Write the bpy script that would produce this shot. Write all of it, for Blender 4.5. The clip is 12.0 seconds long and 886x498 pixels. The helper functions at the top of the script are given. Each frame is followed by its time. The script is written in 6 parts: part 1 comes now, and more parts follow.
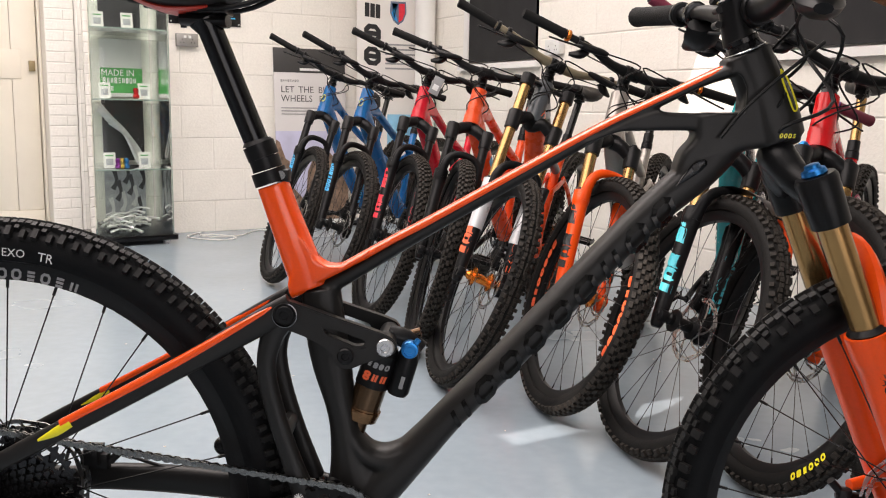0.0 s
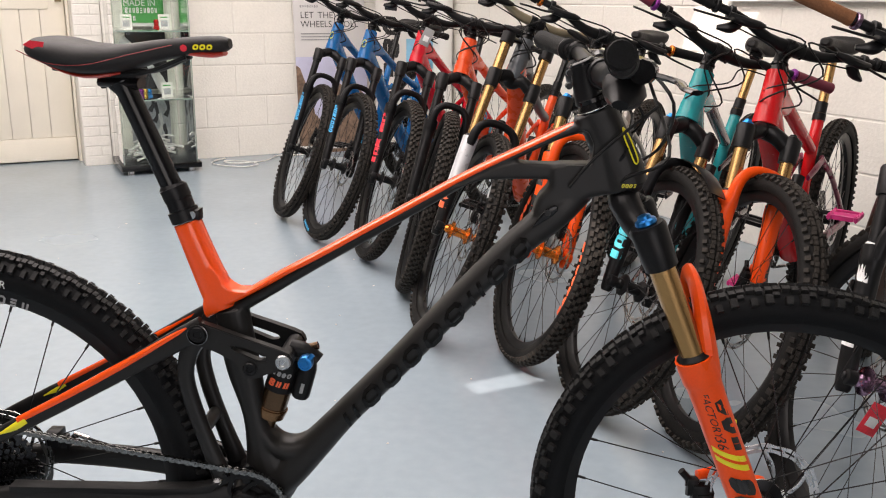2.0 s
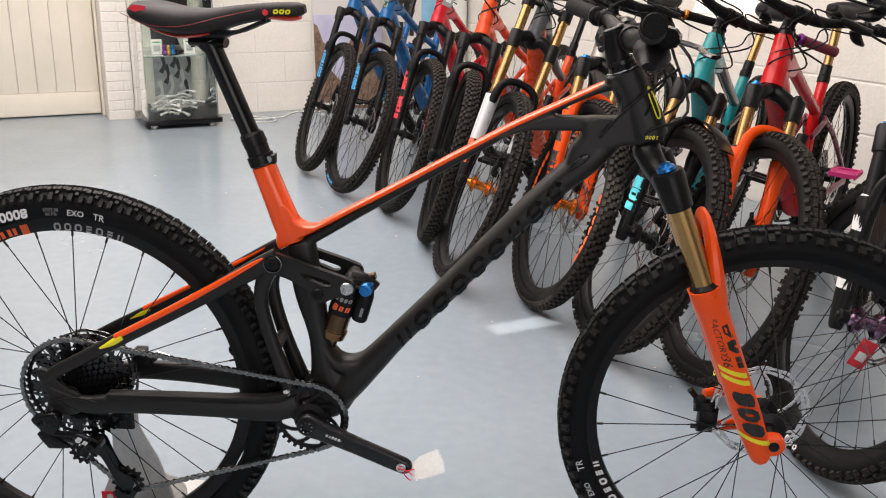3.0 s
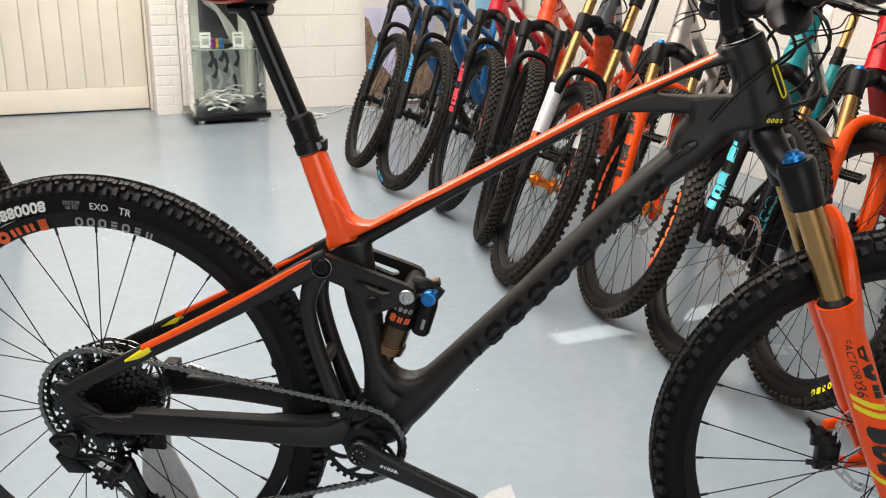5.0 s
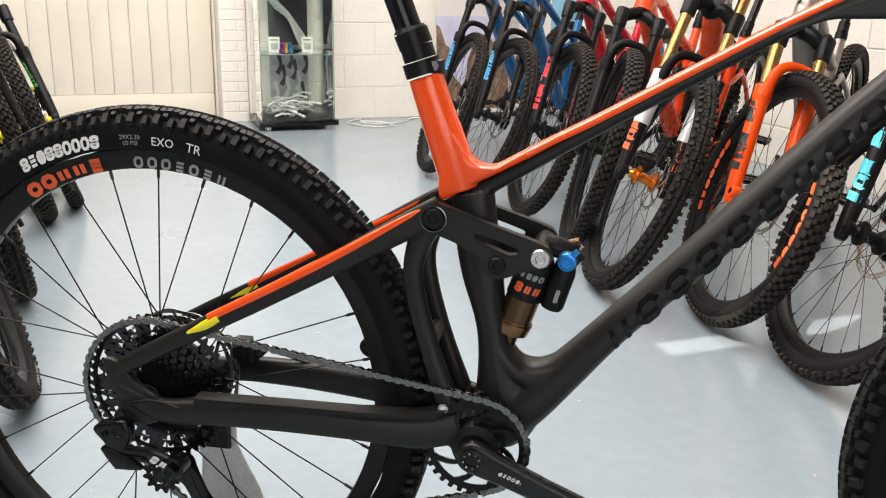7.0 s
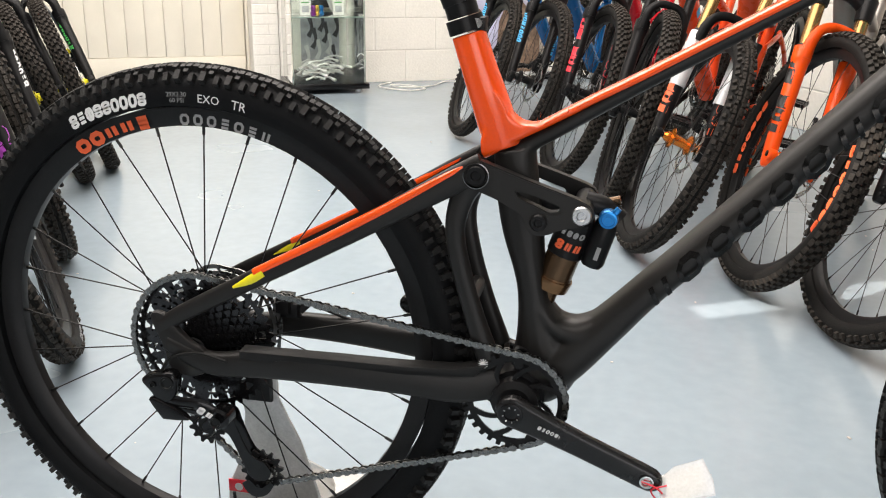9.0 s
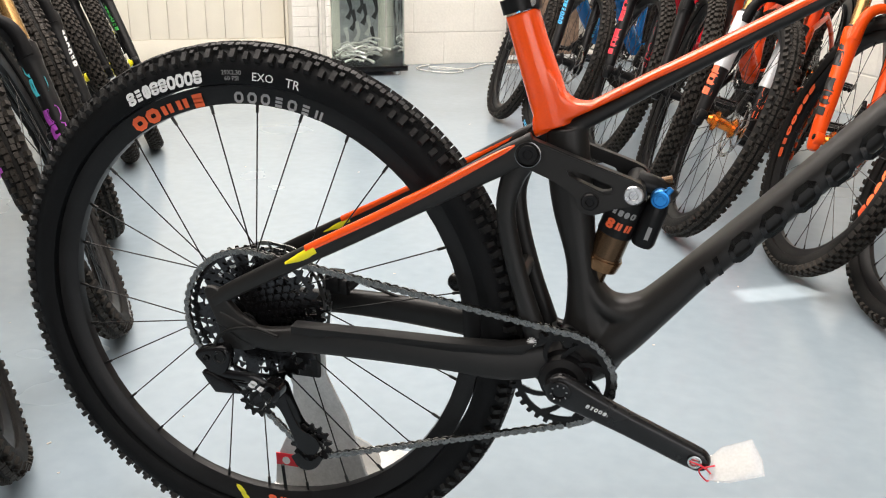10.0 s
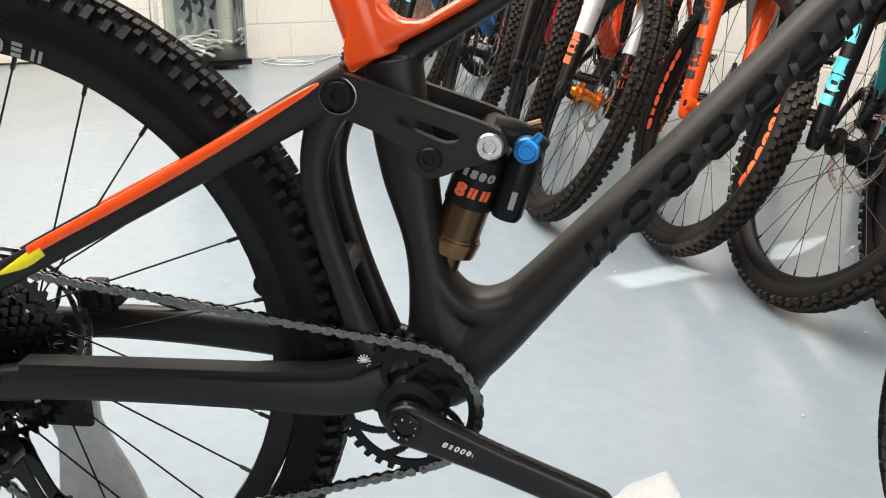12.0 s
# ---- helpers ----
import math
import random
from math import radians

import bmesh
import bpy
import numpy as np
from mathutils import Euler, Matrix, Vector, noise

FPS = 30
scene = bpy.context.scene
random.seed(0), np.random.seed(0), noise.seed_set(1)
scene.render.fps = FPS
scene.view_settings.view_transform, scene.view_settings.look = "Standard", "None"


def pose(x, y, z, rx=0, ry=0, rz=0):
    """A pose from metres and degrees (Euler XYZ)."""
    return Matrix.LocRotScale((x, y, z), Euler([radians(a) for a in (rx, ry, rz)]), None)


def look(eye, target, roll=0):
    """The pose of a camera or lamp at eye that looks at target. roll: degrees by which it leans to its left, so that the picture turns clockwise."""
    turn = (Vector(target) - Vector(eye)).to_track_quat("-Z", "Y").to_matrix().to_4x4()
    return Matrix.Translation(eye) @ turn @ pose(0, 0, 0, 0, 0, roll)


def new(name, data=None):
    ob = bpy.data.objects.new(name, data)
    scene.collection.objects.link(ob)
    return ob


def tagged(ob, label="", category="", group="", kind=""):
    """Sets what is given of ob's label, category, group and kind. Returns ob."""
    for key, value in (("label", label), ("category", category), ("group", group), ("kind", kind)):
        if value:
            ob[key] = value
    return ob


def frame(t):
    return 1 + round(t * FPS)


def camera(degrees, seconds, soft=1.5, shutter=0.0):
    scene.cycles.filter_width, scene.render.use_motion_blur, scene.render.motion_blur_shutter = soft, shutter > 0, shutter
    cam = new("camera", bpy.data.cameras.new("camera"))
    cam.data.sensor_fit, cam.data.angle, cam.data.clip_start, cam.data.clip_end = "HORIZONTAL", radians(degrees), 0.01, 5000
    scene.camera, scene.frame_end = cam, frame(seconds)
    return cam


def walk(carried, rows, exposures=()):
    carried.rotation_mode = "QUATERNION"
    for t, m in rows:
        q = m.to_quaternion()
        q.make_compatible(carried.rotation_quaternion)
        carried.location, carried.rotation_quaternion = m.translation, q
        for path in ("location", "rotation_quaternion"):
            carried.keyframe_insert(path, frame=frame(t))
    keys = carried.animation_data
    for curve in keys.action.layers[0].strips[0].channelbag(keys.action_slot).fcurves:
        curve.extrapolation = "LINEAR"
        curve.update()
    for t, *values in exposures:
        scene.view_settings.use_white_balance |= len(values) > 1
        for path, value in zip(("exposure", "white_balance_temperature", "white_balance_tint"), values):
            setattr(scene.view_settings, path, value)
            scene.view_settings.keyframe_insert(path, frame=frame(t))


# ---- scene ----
cam = camera(52.45, 12.0, 1.1)
PATH = [
    (0, (0.5816, -1.1505, 0.8982), (0.5727, 0.8256, 0.5901), 0.94),
    (0.5, (0.7205, -1.1119, 0.9471), (0.8191, 0.8660, 0.6675), 0.96),
    (1, (0.7759, -1.1224, 0.9819), (0.9082, 0.8473, 0.6614), 1.42),
    (1.5, (0.8003, -1.1860, 1.0583), (0.8319, 0.7669, 0.6280), 0.99),
    (2, (0.8124, -1.2770, 1.1159), (0.7014, 0.6489, 0.5882), 0.56),
    (2.5, (0.7837, -1.3860, 1.1328), (0.6350, 0.5184, 0.5402), 0.60),
    (3, (0.7555, -1.4769, 1.1381), (0.6402, 0.4232, 0.5247), 1.16),
    (3.2, (0.7500, -1.4889, 1.1372), (0.6389, 0.4117, 0.5244), 1.25),
    (4.8, (0.7085, -1.3555, 1.0928), (0.5294, 0.5405, 0.4820), 1.07),
    (5, (0.6990, -1.2694, 1.0728), (0.4808, 0.6211, 0.4577), 0.77),
    (5.5, (0.6530, -1.1131, 0.9905), (0.3446, 0.7742, 0.4050), 0.96),
    (6, (0.6075, -1.0559, 0.9130), (0.2747, 0.8371, 0.3603), 1.01),
    (6.5, (0.5812, -1.0489, 0.8966), (0.2446, 0.8468, 0.3556), 1.06),
    (7, (0.5727, -1.0533, 0.8967), (0.2305, 0.8379, 0.3433), 1.05),
    (7.2, (0.5773, -1.0575, 0.8970), (0.2373, 0.8319, 0.3361), 1.11),
    (8.8, (0.5657, -1.0686, 0.8971), (0.1918, 0.7977, 0.2828), 0.96),
    (9, (0.5587, -1.0715, 0.8896), (0.1626, 0.7859, 0.2626), 0.88),
    (9.5, (0.5468, -1.0820, 0.8898), (0.1030, 0.7551, 0.2356), 0.58),
    (10, (0.5406, -1.0862, 0.8852), (0.0752, 0.7428, 0.2232), 0.74),
    (10.5, (0.5407, -1.0906, 0.8853), (0.0722, 0.7362, 0.2195), 0.35),
    (11, (0.5481, -1.0794, 0.8824), (0.1468, 0.7622, 0.2135), -0.21),
    (11.5, (0.5452, -0.9835, 0.8523), (0.2992, 0.8904, 0.1981), -0.76),
    (12, (0.5394, -0.7851, 0.7632), (0.3545, 1.0961, 0.1097), 0.20),
]
walk(cam, [(t, look(eye, target, roll)) for t, eye, target, roll in PATH],
     [(0, -0.08, 6800, 20), (3.2, -0.08, 6800, 20), (5, 0.05, 6850, 16), (6.5, 0.14, 6850, 16), (9, 0.24, 6800, 15), (12, 0.24, 6800, 15)])

# ---- room frame: E1 runs along the back wall, E2 points into it ----
ANG = radians(30)
E1 = Vector((math.cos(ANG), math.sin(ANG), 0))
E2 = Vector((-math.sin(ANG), math.cos(ANG), 0))
BACK, SIDE, FRONT, LEFT, HIGH = 5.11, 3.3, -5.5, -4.2, 3.2


def room(a, b, z=0.0):
    """A point by its distances along E1 and E2 and its height."""
    return E1 * a + E2 * b + Vector((0, 0, z))


ROOM = Matrix.Rotation(ANG, 4, "Z")

# ---- light ----
world = bpy.data.worlds.new("sky")
scene.world = world
world.use_nodes = True
wn = world.node_tree.nodes
sky = wn.new("ShaderNodeTexSky")
sky.sky_type, sky.sun_disc = "NISHITA", False
sky.sun_elevation, sky.sun_rotation = radians(48), radians(215)
wn["Background"].inputs[1].default_value = 0.12
world.node_tree.links.new(sky.outputs[0], wn["Background"].inputs[0])

sun = new("sun", bpy.data.lights.new("sun", "SUN"))
sun.data.energy, sun.data.angle, sun.data.color = 5.0, radians(0.35), (1.0, 0.95, 0.86)
SUN_WAY = Vector((0.42, 0.62, -0.80)).normalized()
sun.rotation_euler = SUN_WAY.to_track_quat("-Z", "Y").to_euler()


def fill_lamp(name, m, w, h, watts, colour=(1, 1, 1)):
    """An added area lamp that fills the room with soft light; no such source is seen."""
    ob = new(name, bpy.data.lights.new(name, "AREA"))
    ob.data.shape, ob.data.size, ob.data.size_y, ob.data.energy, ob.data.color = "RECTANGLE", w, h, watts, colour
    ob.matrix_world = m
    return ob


# Both fills are added to brighten the room from overhead and from the front.
fill_lamp("rooflight_glow", Matrix.Translation(room(0.0, 1.5, HIGH - 0.03)), 3.6, 5.4, 300, (1.0, 0.965, 0.91))
fill_lamp("doorway_glow", look(room(-1.2, FRONT + 0.05, 1.35), room(-1.2, 0, 1.2)), 3.4, 2.4, 55, (1.0, 0.985, 0.96))

# ---- materials ----
MATS = {}


def mat(name, col=(0.5, 0.5, 0.5), rough=0.5, metal=0.0, var=0.12, scale=30.0, bump=0.0, bscale=120.0, coat=0.0, fine=300.0, rvar=0.1, spec=0.5):
    """A surface with two scales of variation in colour and gloss, and a fine relief."""
    if name in MATS:
        return MATS[name]
    m = bpy.data.materials.new(name)
    m.use_nodes = True
    nt = m.node_tree
    b = nt.nodes["Principled BSDF"]
    tc = nt.nodes.new("ShaderNodeTexCoord")
    n1, n2 = nt.nodes.new("ShaderNodeTexNoise"), nt.nodes.new("ShaderNodeTexNoise")
    n1.inputs["Scale"].default_value, n1.inputs["Detail"].default_value = scale, 4
    n2.inputs["Scale"].default_value, n2.inputs["Detail"].default_value = fine, 3
    add = nt.nodes.new("ShaderNodeMath")
    add.operation = "ADD"
    nt.links.new(tc.outputs["Object"], n1.inputs["Vector"])
    nt.links.new(tc.outputs["Object"], n2.inputs["Vector"])
    nt.links.new(n1.outputs["Fac"], add.inputs[0])
    nt.links.new(n2.outputs["Fac"], add.inputs[1])
    ramp = nt.nodes.new("ShaderNodeMapRange")
    ramp.inputs["From Min"].default_value, ramp.inputs["From Max"].default_value = 0.7, 1.3
    ramp.inputs["To Min"].default_value, ramp.inputs["To Max"].default_value = 1 - var, 1 + var
    nt.links.new(add.outputs[0], ramp.inputs["Value"])
    mul = nt.nodes.new("ShaderNodeMix")
    mul.data_type, mul.blend_type = "RGBA", "MULTIPLY"
    mul.inputs["Factor"].default_value = 1
    mul.inputs["A"].default_value = (*col, 1)
    nt.links.new(ramp.outputs[0], mul.inputs["B"])
    nt.links.new(mul.outputs["Result"], b.inputs["Base Color"])
    rr = nt.nodes.new("ShaderNodeMapRange")
    rr.inputs["From Min"].default_value, rr.inputs["From Max"].default_value = 0.3, 0.7
    rr.inputs["To Min"].default_value, rr.inputs["To Max"].default_value = max(rough - rvar * rough, 0.02), min(rough + rvar * rough, 1)
    nt.links.new(n1.outputs["Fac"], rr.inputs["Value"])
    nt.links.new(rr.outputs[0], b.inputs["Roughness"])
    b.inputs["Metallic"].default_value = metal
    b.inputs["Coat Weight"].default_value, b.inputs["Coat Roughness"].default_value = coat, 0.06
    b.inputs["Specular IOR Level"].default_value = spec
    if bump:
        n3 = nt.nodes.new("ShaderNodeTexNoise")
        n3.inputs["Scale"].default_value, n3.inputs["Detail"].default_value = bscale, 5
        nt.links.new(tc.outputs["Object"], n3.inputs["Vector"])
        bp = nt.nodes.new("ShaderNodeBump")
        bp.inputs["Strength"].default_value, bp.inputs["Distance"].default_value = bump, 0.004
        nt.links.new(n3.outputs["Fac"], bp.inputs["Height"])
        nt.links.new(bp.outputs[0], b.inputs["Normal"])
    MATS[name] = m
    return m


def glass(name, tint=(0.93, 0.97, 0.95)):
    m = bpy.data.materials.new(name)
    m.use_nodes = True
    b = m.node_tree.nodes["Principled BSDF"]
    b.inputs["Base Color"].default_value = (*tint, 1)
    b.inputs["Transmission Weight"].default_value, b.inputs["Roughness"].default_value, b.inputs["IOR"].default_value = 1, 0.02, 1.45
    MATS[name] = m
    return m


def film(name, tint, cover):
    """A thin clear plastic film with a milky haze."""
    m = mat(name, tint, 0.18, var=0.08, scale=40, bump=0.5, bscale=60)
    m.node_tree.nodes["Principled BSDF"].inputs["Alpha"].default_value = cover
    return m


WHITE_WALL = mat("white_paint_on_block", (0.87, 0.835, 0.765), 0.55, var=0.05, scale=3, bump=0.5, bscale=70, fine=60)
# Grey chosen to cut the bounce from walls out of view.
UNSEEN_GREY = mat("grey_paint_on_block", (0.22, 0.21, 0.20), 0.6, var=0.08, scale=3, bump=0.4, bscale=70, fine=60)
FLOOR = mat("grey_floor_paint", (0.282, 0.345, 0.39), 0.22, var=0.05, scale=1.3, bump=0.06, bscale=14, fine=25, rvar=0.35)
CEIL = mat("white_ceiling", (0.8, 0.8, 0.78), 0.8, var=0.04, scale=2)
CREAM = mat("cream_door_paint", (0.87, 0.81, 0.69), 0.42, var=0.05, scale=4, bump=0.15, bscale=40)
TRIM = mat("white_gloss_paint", (0.83, 0.82, 0.79), 0.3, var=0.03, scale=6)
BLIND = mat("black_blind_cloth", (0.012, 0.012, 0.013), 0.8, var=0.2, scale=8, bump=0.1, bscale=400)
PLASTIC_W = mat("white_plastic", (0.74, 0.74, 0.72), 0.35, var=0.03)
RUBBER = mat("tyre_rubber", (0.0055, 0.0059, 0.0065), 0.55, spec=0.11, var=0.25, scale=20, bump=0.15, bscale=500)
RUBBER_DUSTY = mat("worn_tyre_rubber", (0.0105, 0.010, 0.0095), 0.7, spec=0.12, var=0.3, scale=14, bump=0.2, bscale=300)
# Lighter than the casing: edge glints and dust are put into this colour.
TREAD = mat("tread_rubber", (0.0108, 0.0106, 0.0104), 0.55, spec=0.26, var=0.3, scale=25, bump=0.25, bscale=600)
TREAD_DUSTY = mat("dusty_tread_rubber", (0.027, 0.0232, 0.0195), 0.72, spec=0.2, var=0.4, scale=12, bump=0.3, bscale=300)
CARBON = mat("matt_black_carbon", (0.0105, 0.0098, 0.0092), 0.43, spec=0.31, var=0.15, scale=10, rvar=0.12, fine=500)
BLACK = mat("black_alloy", (0.008, 0.008, 0.0085), 0.34, spec=0.18, var=0.15, scale=40, metal=0.0)
BLACK_M = mat("black_steel", (0.022, 0.022, 0.022), 0.36, metal=0.8, var=0.2)
GLOSS_B = mat("gloss_black", (0.005, 0.005, 0.0055), 0.16, var=0.1, spec=0.3)
RIM_B = mat("black_rim_alloy", (0.011, 0.011, 0.0115), 0.34, spec=0.18, var=0.15, scale=25)
ORANGE = mat("fluorescent_orange_paint", (0.95, 0.088, 0.006), 0.22, var=0.04, scale=12, coat=0.5, spec=0.35)
ORANGE2 = mat("orange_fork_paint", (0.95, 0.088, 0.006), 0.3, var=0.05, scale=12, coat=0.12, spec=0.3)
YELLOW = mat("yellow_paint", (0.85, 0.74, 0.02), 0.3, var=0.05)
KASHIMA = mat("gold_stanchion_coating", (0.38, 0.22, 0.085), 0.24, metal=0.85, var=0.08, scale=15)
BRONZE = mat("brown_shock_coating", (0.11, 0.066, 0.036), 0.25, metal=0.8, var=0.1)
STEEL = mat("bare_steel", (0.55, 0.55, 0.55), 0.28, metal=1.0, var=0.1)
COG = mat("black_machined_steel", (0.042, 0.042, 0.044), 0.24, metal=0.9, var=0.25, scale=120)
CHAIN = mat("grey_chain_steel", (0.20, 0.20, 0.195), 0.28, metal=1.0, var=0.2, scale=200)
ALU = mat("polished_alloy", (0.72, 0.72, 0.71), 0.2, metal=1.0, var=0.08)
BLUE_A = mat("blue_anodised", (0.02, 0.20, 0.52), 0.3, metal=0.9, var=0.08)
RED_A = mat("red_anodised", (0.5, 0.02, 0.02), 0.25, metal=0.6, var=0.08)
ORANGE_A = mat("orange_anodised", (0.75, 0.22, 0.03), 0.22, metal=0.75, var=0.1)
PURPLE_A = mat("purple_anodised", (0.22, 0.03, 0.25), 0.28, metal=0.6, var=0.1)
DECAL_G = mat("black_gloss_lettering", (0.003, 0.003, 0.003), 0.22, var=0.1, spec=0.3)
DECAL_W = mat("white_lettering", (0.75, 0.75, 0.74), 0.4, var=0.05)
DECAL_GREY = mat("grey_lettering", (0.30, 0.30, 0.30), 0.4, var=0.05)
DECAL_O = mat("orange_lettering", (0.85, 0.13, 0.04), 0.4, var=0.05)
DECAL_K = mat("black_lettering", (0.01, 0.01, 0.01), 0.4, var=0.05)
CYAN = mat("cyan_lettering", (0.06, 0.62, 0.72), 0.4, var=0.05)
BLUE_D = mat("blue_lettering", (0.03, 0.40, 0.75), 0.4, var=0.05)
SADDLE = mat("black_saddle_cover", (0.018, 0.017, 0.017), 0.55, spec=0.25, var=0.15, bump=0.1, bscale=700)
GRIP = mat("black_rubber_grip", (0.011, 0.011, 0.011), 0.7, spec=0.12, var=0.15, bump=0.4, bscale=350)
CABLE = mat("black_cable_housing", (0.008, 0.008, 0.008), 0.45, spec=0.2, var=0.1)

# ---- geometry helpers: a shape is a pair of vertex and face lists ----
def part(name, g, material, parent=None, label="", m=None, smooth=40):
    """Links a shape (or a finished mesh) as one mesh object under a thing or a part."""
    if isinstance(g, bpy.types.Mesh):
        me = g
    else:
        me = bpy.data.meshes.new(name)
        me.from_pydata([tuple(v) for v in g[0]], [], g[1])
        me.update()
        if smooth:
            me.polygons.foreach_set("use_smooth", [True] * len(me.polygons))
            me.set_sharp_from_angle(angle=radians(smooth))
        me.materials.append(material)
    ob = new(name, me)
    ob.parent = parent
    if m is not None:
        ob.matrix_basis = m
    return tagged(ob, label)


def fused(name, g, material, parent, label="", voxel=0.0018, rounds=6):
    """One moulded body: overlapping shapes melted into one skin with soft fillets."""
    ob = part(name, g, material, parent, label)
    r = ob.modifiers.new("melt", "REMESH")
    r.mode, r.voxel_size, r.use_smooth_shade = "VOXEL", voxel, True
    f = ob.modifiers.new("soften", "SMOOTH")
    f.factor, f.iterations = 0.5, rounds
    return ob


def mesh_of(name, g, material, smooth=40):
    me = bpy.data.meshes.new(name)
    me.from_pydata([tuple(v) for v in g[0]], [], g[1])
    me.update()
    if smooth:
        me.polygons.foreach_set("use_smooth", [True] * len(me.polygons))
        me.set_sharp_from_angle(angle=radians(smooth))
    me.materials.append(material)
    return me


def empty(name, m, label, category, group="", kind=""):
    ob = new(name)
    ob.empty_display_size = 0.05
    ob.matrix_basis = m
    return tagged(ob, label, category, group, kind)


def join(*gs):
    V, F = [], []
    for v, f in gs:
        k = len(V)
        V += list(v)
        F += [[i + k for i in q] for q in f]
    return V, F


def moved(g, m):
    return [m @ Vector(v) for v in g[0]], g[1]


def mirror_y(g):
    return [Vector((v[0], -v[1], v[2])) for v in g[0]], [list(reversed(f)) for f in g[1]]


def glide(pts, k=4):
    """Catmull-Rom points through rows of numbers."""
    P = [np.array(p, float) for p in pts]
    P = [2 * P[0] - P[1]] + P + [2 * P[-1] - P[-2]]
    out = []
    for i in range(1, len(P) - 2):
        a, b, c, d = P[i - 1:i + 3]
        for j in range(k):
            t = j / k
            out.append(0.5 * (2 * b + (c - a) * t + (2 * a - 5 * b + 4 * c - d) * t * t + (3 * b - a - 3 * c + d) * t ** 3))
    return out + [P[-2]]


def sweep(pts, n=12, ref=(0, 1, 0), k=4, power=2.0, cap=True):
    """A tube through rows x, y, z, half width along ref, half depth across it."""
    rows = glide(pts, k) if k > 1 else [np.array(p, float) for p in pts]
    C = [Vector(r[:3]) for r in rows]
    V, F = [], []
    for i, c in enumerate(C):
        T = (C[min(i + 1, len(C) - 1)] - C[max(i - 1, 0)]).normalized()
        S = Vector(ref)
        S = (S - T * S.dot(T)).normalized()
        N = S.cross(T)
        a, b = rows[i][3], rows[i][4]
        for q in range(n):
            an = 2 * math.pi * q / n
            co, si = math.cos(an), math.sin(an)
            e = 2 / power
            V.append(c + S * (a * math.copysign(abs(co) ** e, co)) + N * (b * math.copysign(abs(si) ** e, si)))
    for i in range(len(C) - 1):
        for q in range(n):
            F.append([i * n + q, i * n + (q + 1) % n, (i + 1) * n + (q + 1) % n, (i + 1) * n + q])
    if cap:
        F.append(list(range(n))[::-1])
        F.append([(len(C) - 1) * n + q for q in range(n)])
    return V, F


def rod(a, b, r, n=8, r2=None):
    a, b = Vector(a), Vector(b)
    T = (b - a).normalized()
    ref = (0, 1, 0) if abs(T.y) < 0.9 else (1, 0, 0)
    r2 = r if r2 is None else r2
    return sweep([(*a, r, r), (*b, r2, r2)], n, ref, 1)


def wire(pts, r=0.0025, n=6, k=5, ref=(0.31, 0.2, 0.93)):
    return sweep([(*p, r, r) for p in pts], n, ref, k)


def lathe(profile, n=32, axis="y", m=None, close=False):
    """Turns rows of (radius, height) about an axis."""
    V, F = [], []
    for r, h in profile:
        for q in range(n):
            a = 2 * math.pi * q / n
            c, s = r * math.cos(a), r * math.sin(a)
            V.append(Vector((c, h, s)) if axis == "y" else Vector((c, s, h)) if axis == "z" else Vector((h, c, s)))
    L = len(profile)
    for i in range(L if close else L - 1):
        j = (i + 1) % L
        for q in range(n):
            F.append([i * n + q, i * n + (q + 1) % n, j * n + (q + 1) % n, j * n + q])
    if not close:
        F.append(list(range(n)))
        F.append([(L - 1) * n + q for q in range(n)][::-1])
    return (V, F) if m is None else moved((V, F), m)


def inset(poly, d):
    out, n = [], len(poly)
    for i in range(n):
        p, a, b = Vector(poly[i]), Vector(poly[i - 1]), Vector(poly[(i + 1) % n])
        t1, t2 = (p - a).normalized(), (b - p).normalized()
        n1, n2 = Vector((-t1.y, t1.x)), Vector((-t2.y, t2.x))
        w = n1 + n2
        L = w.length
        w = n1 if L < 1e-6 else w / L
        out.append(p + w * min(d / max(w.dot(n1), 0.4), 2 * d))
    return out


def area2(poly):
    return sum(poly[i - 1][0] * poly[i][1] - poly[i][0] * poly[i - 1][1] for i in range(len(poly)))


def pillow(poly, y0, y1, r=0.004, steps=3, soft=0):
    """A plate of that outline in x and z from y0 to y1, its edges rounded by r."""
    if area2(poly) < 0:
        poly = poly[::-1]
    if soft:
        poly = [tuple(p) for p in glide(list(poly) + [poly[0]], soft)[:-1]]
    levels = [(y0 + r * (1 - math.cos(math.pi / 2 * s / steps)), r * (1 - math.sin(math.pi / 2 * s / steps))) for s in range(steps + 1)]
    levels += [(y1 - r * (1 - math.cos(math.pi / 2 * s / steps)), r * (1 - math.sin(math.pi / 2 * s / steps))) for s in range(steps, -1, -1)]
    V, F, n = [], [], len(poly)
    for y, d in levels:
        ring = inset(poly, d) if d > 1e-6 else [Vector(p) for p in poly]
        V += [Vector((p.x, y, p.y)) for p in ring]
    for i in range(len(levels) - 1):
        for q in range(n):
            F.append([i * n + q, i * n + (q + 1) % n, (i + 1) * n + (q + 1) % n, (i + 1) * n + q])
    F.append(list(range(n))[::-1])
    F.append([(len(levels) - 1) * n + q for q in range(n)])
    return V, F


def box(x0, x1, y0, y1, z0, z1, r=0.003):
    """A block with chamfered upright and level edges."""
    r = min(r, (x1 - x0) / 3, (z1 - z0) / 3, (y1 - y0) / 3)
    return pillow([(x0, z0), (x1, z0), (x1, z1), (x0, z1)], y0, y1, r, 2)


def disc_outline(n, fn):
    return [(fn(2 * math.pi * i / n) * math.cos(2 * math.pi * i / n), fn(2 * math.pi * i / n) * math.sin(2 * math.pi * i / n)) for i in range(n)]


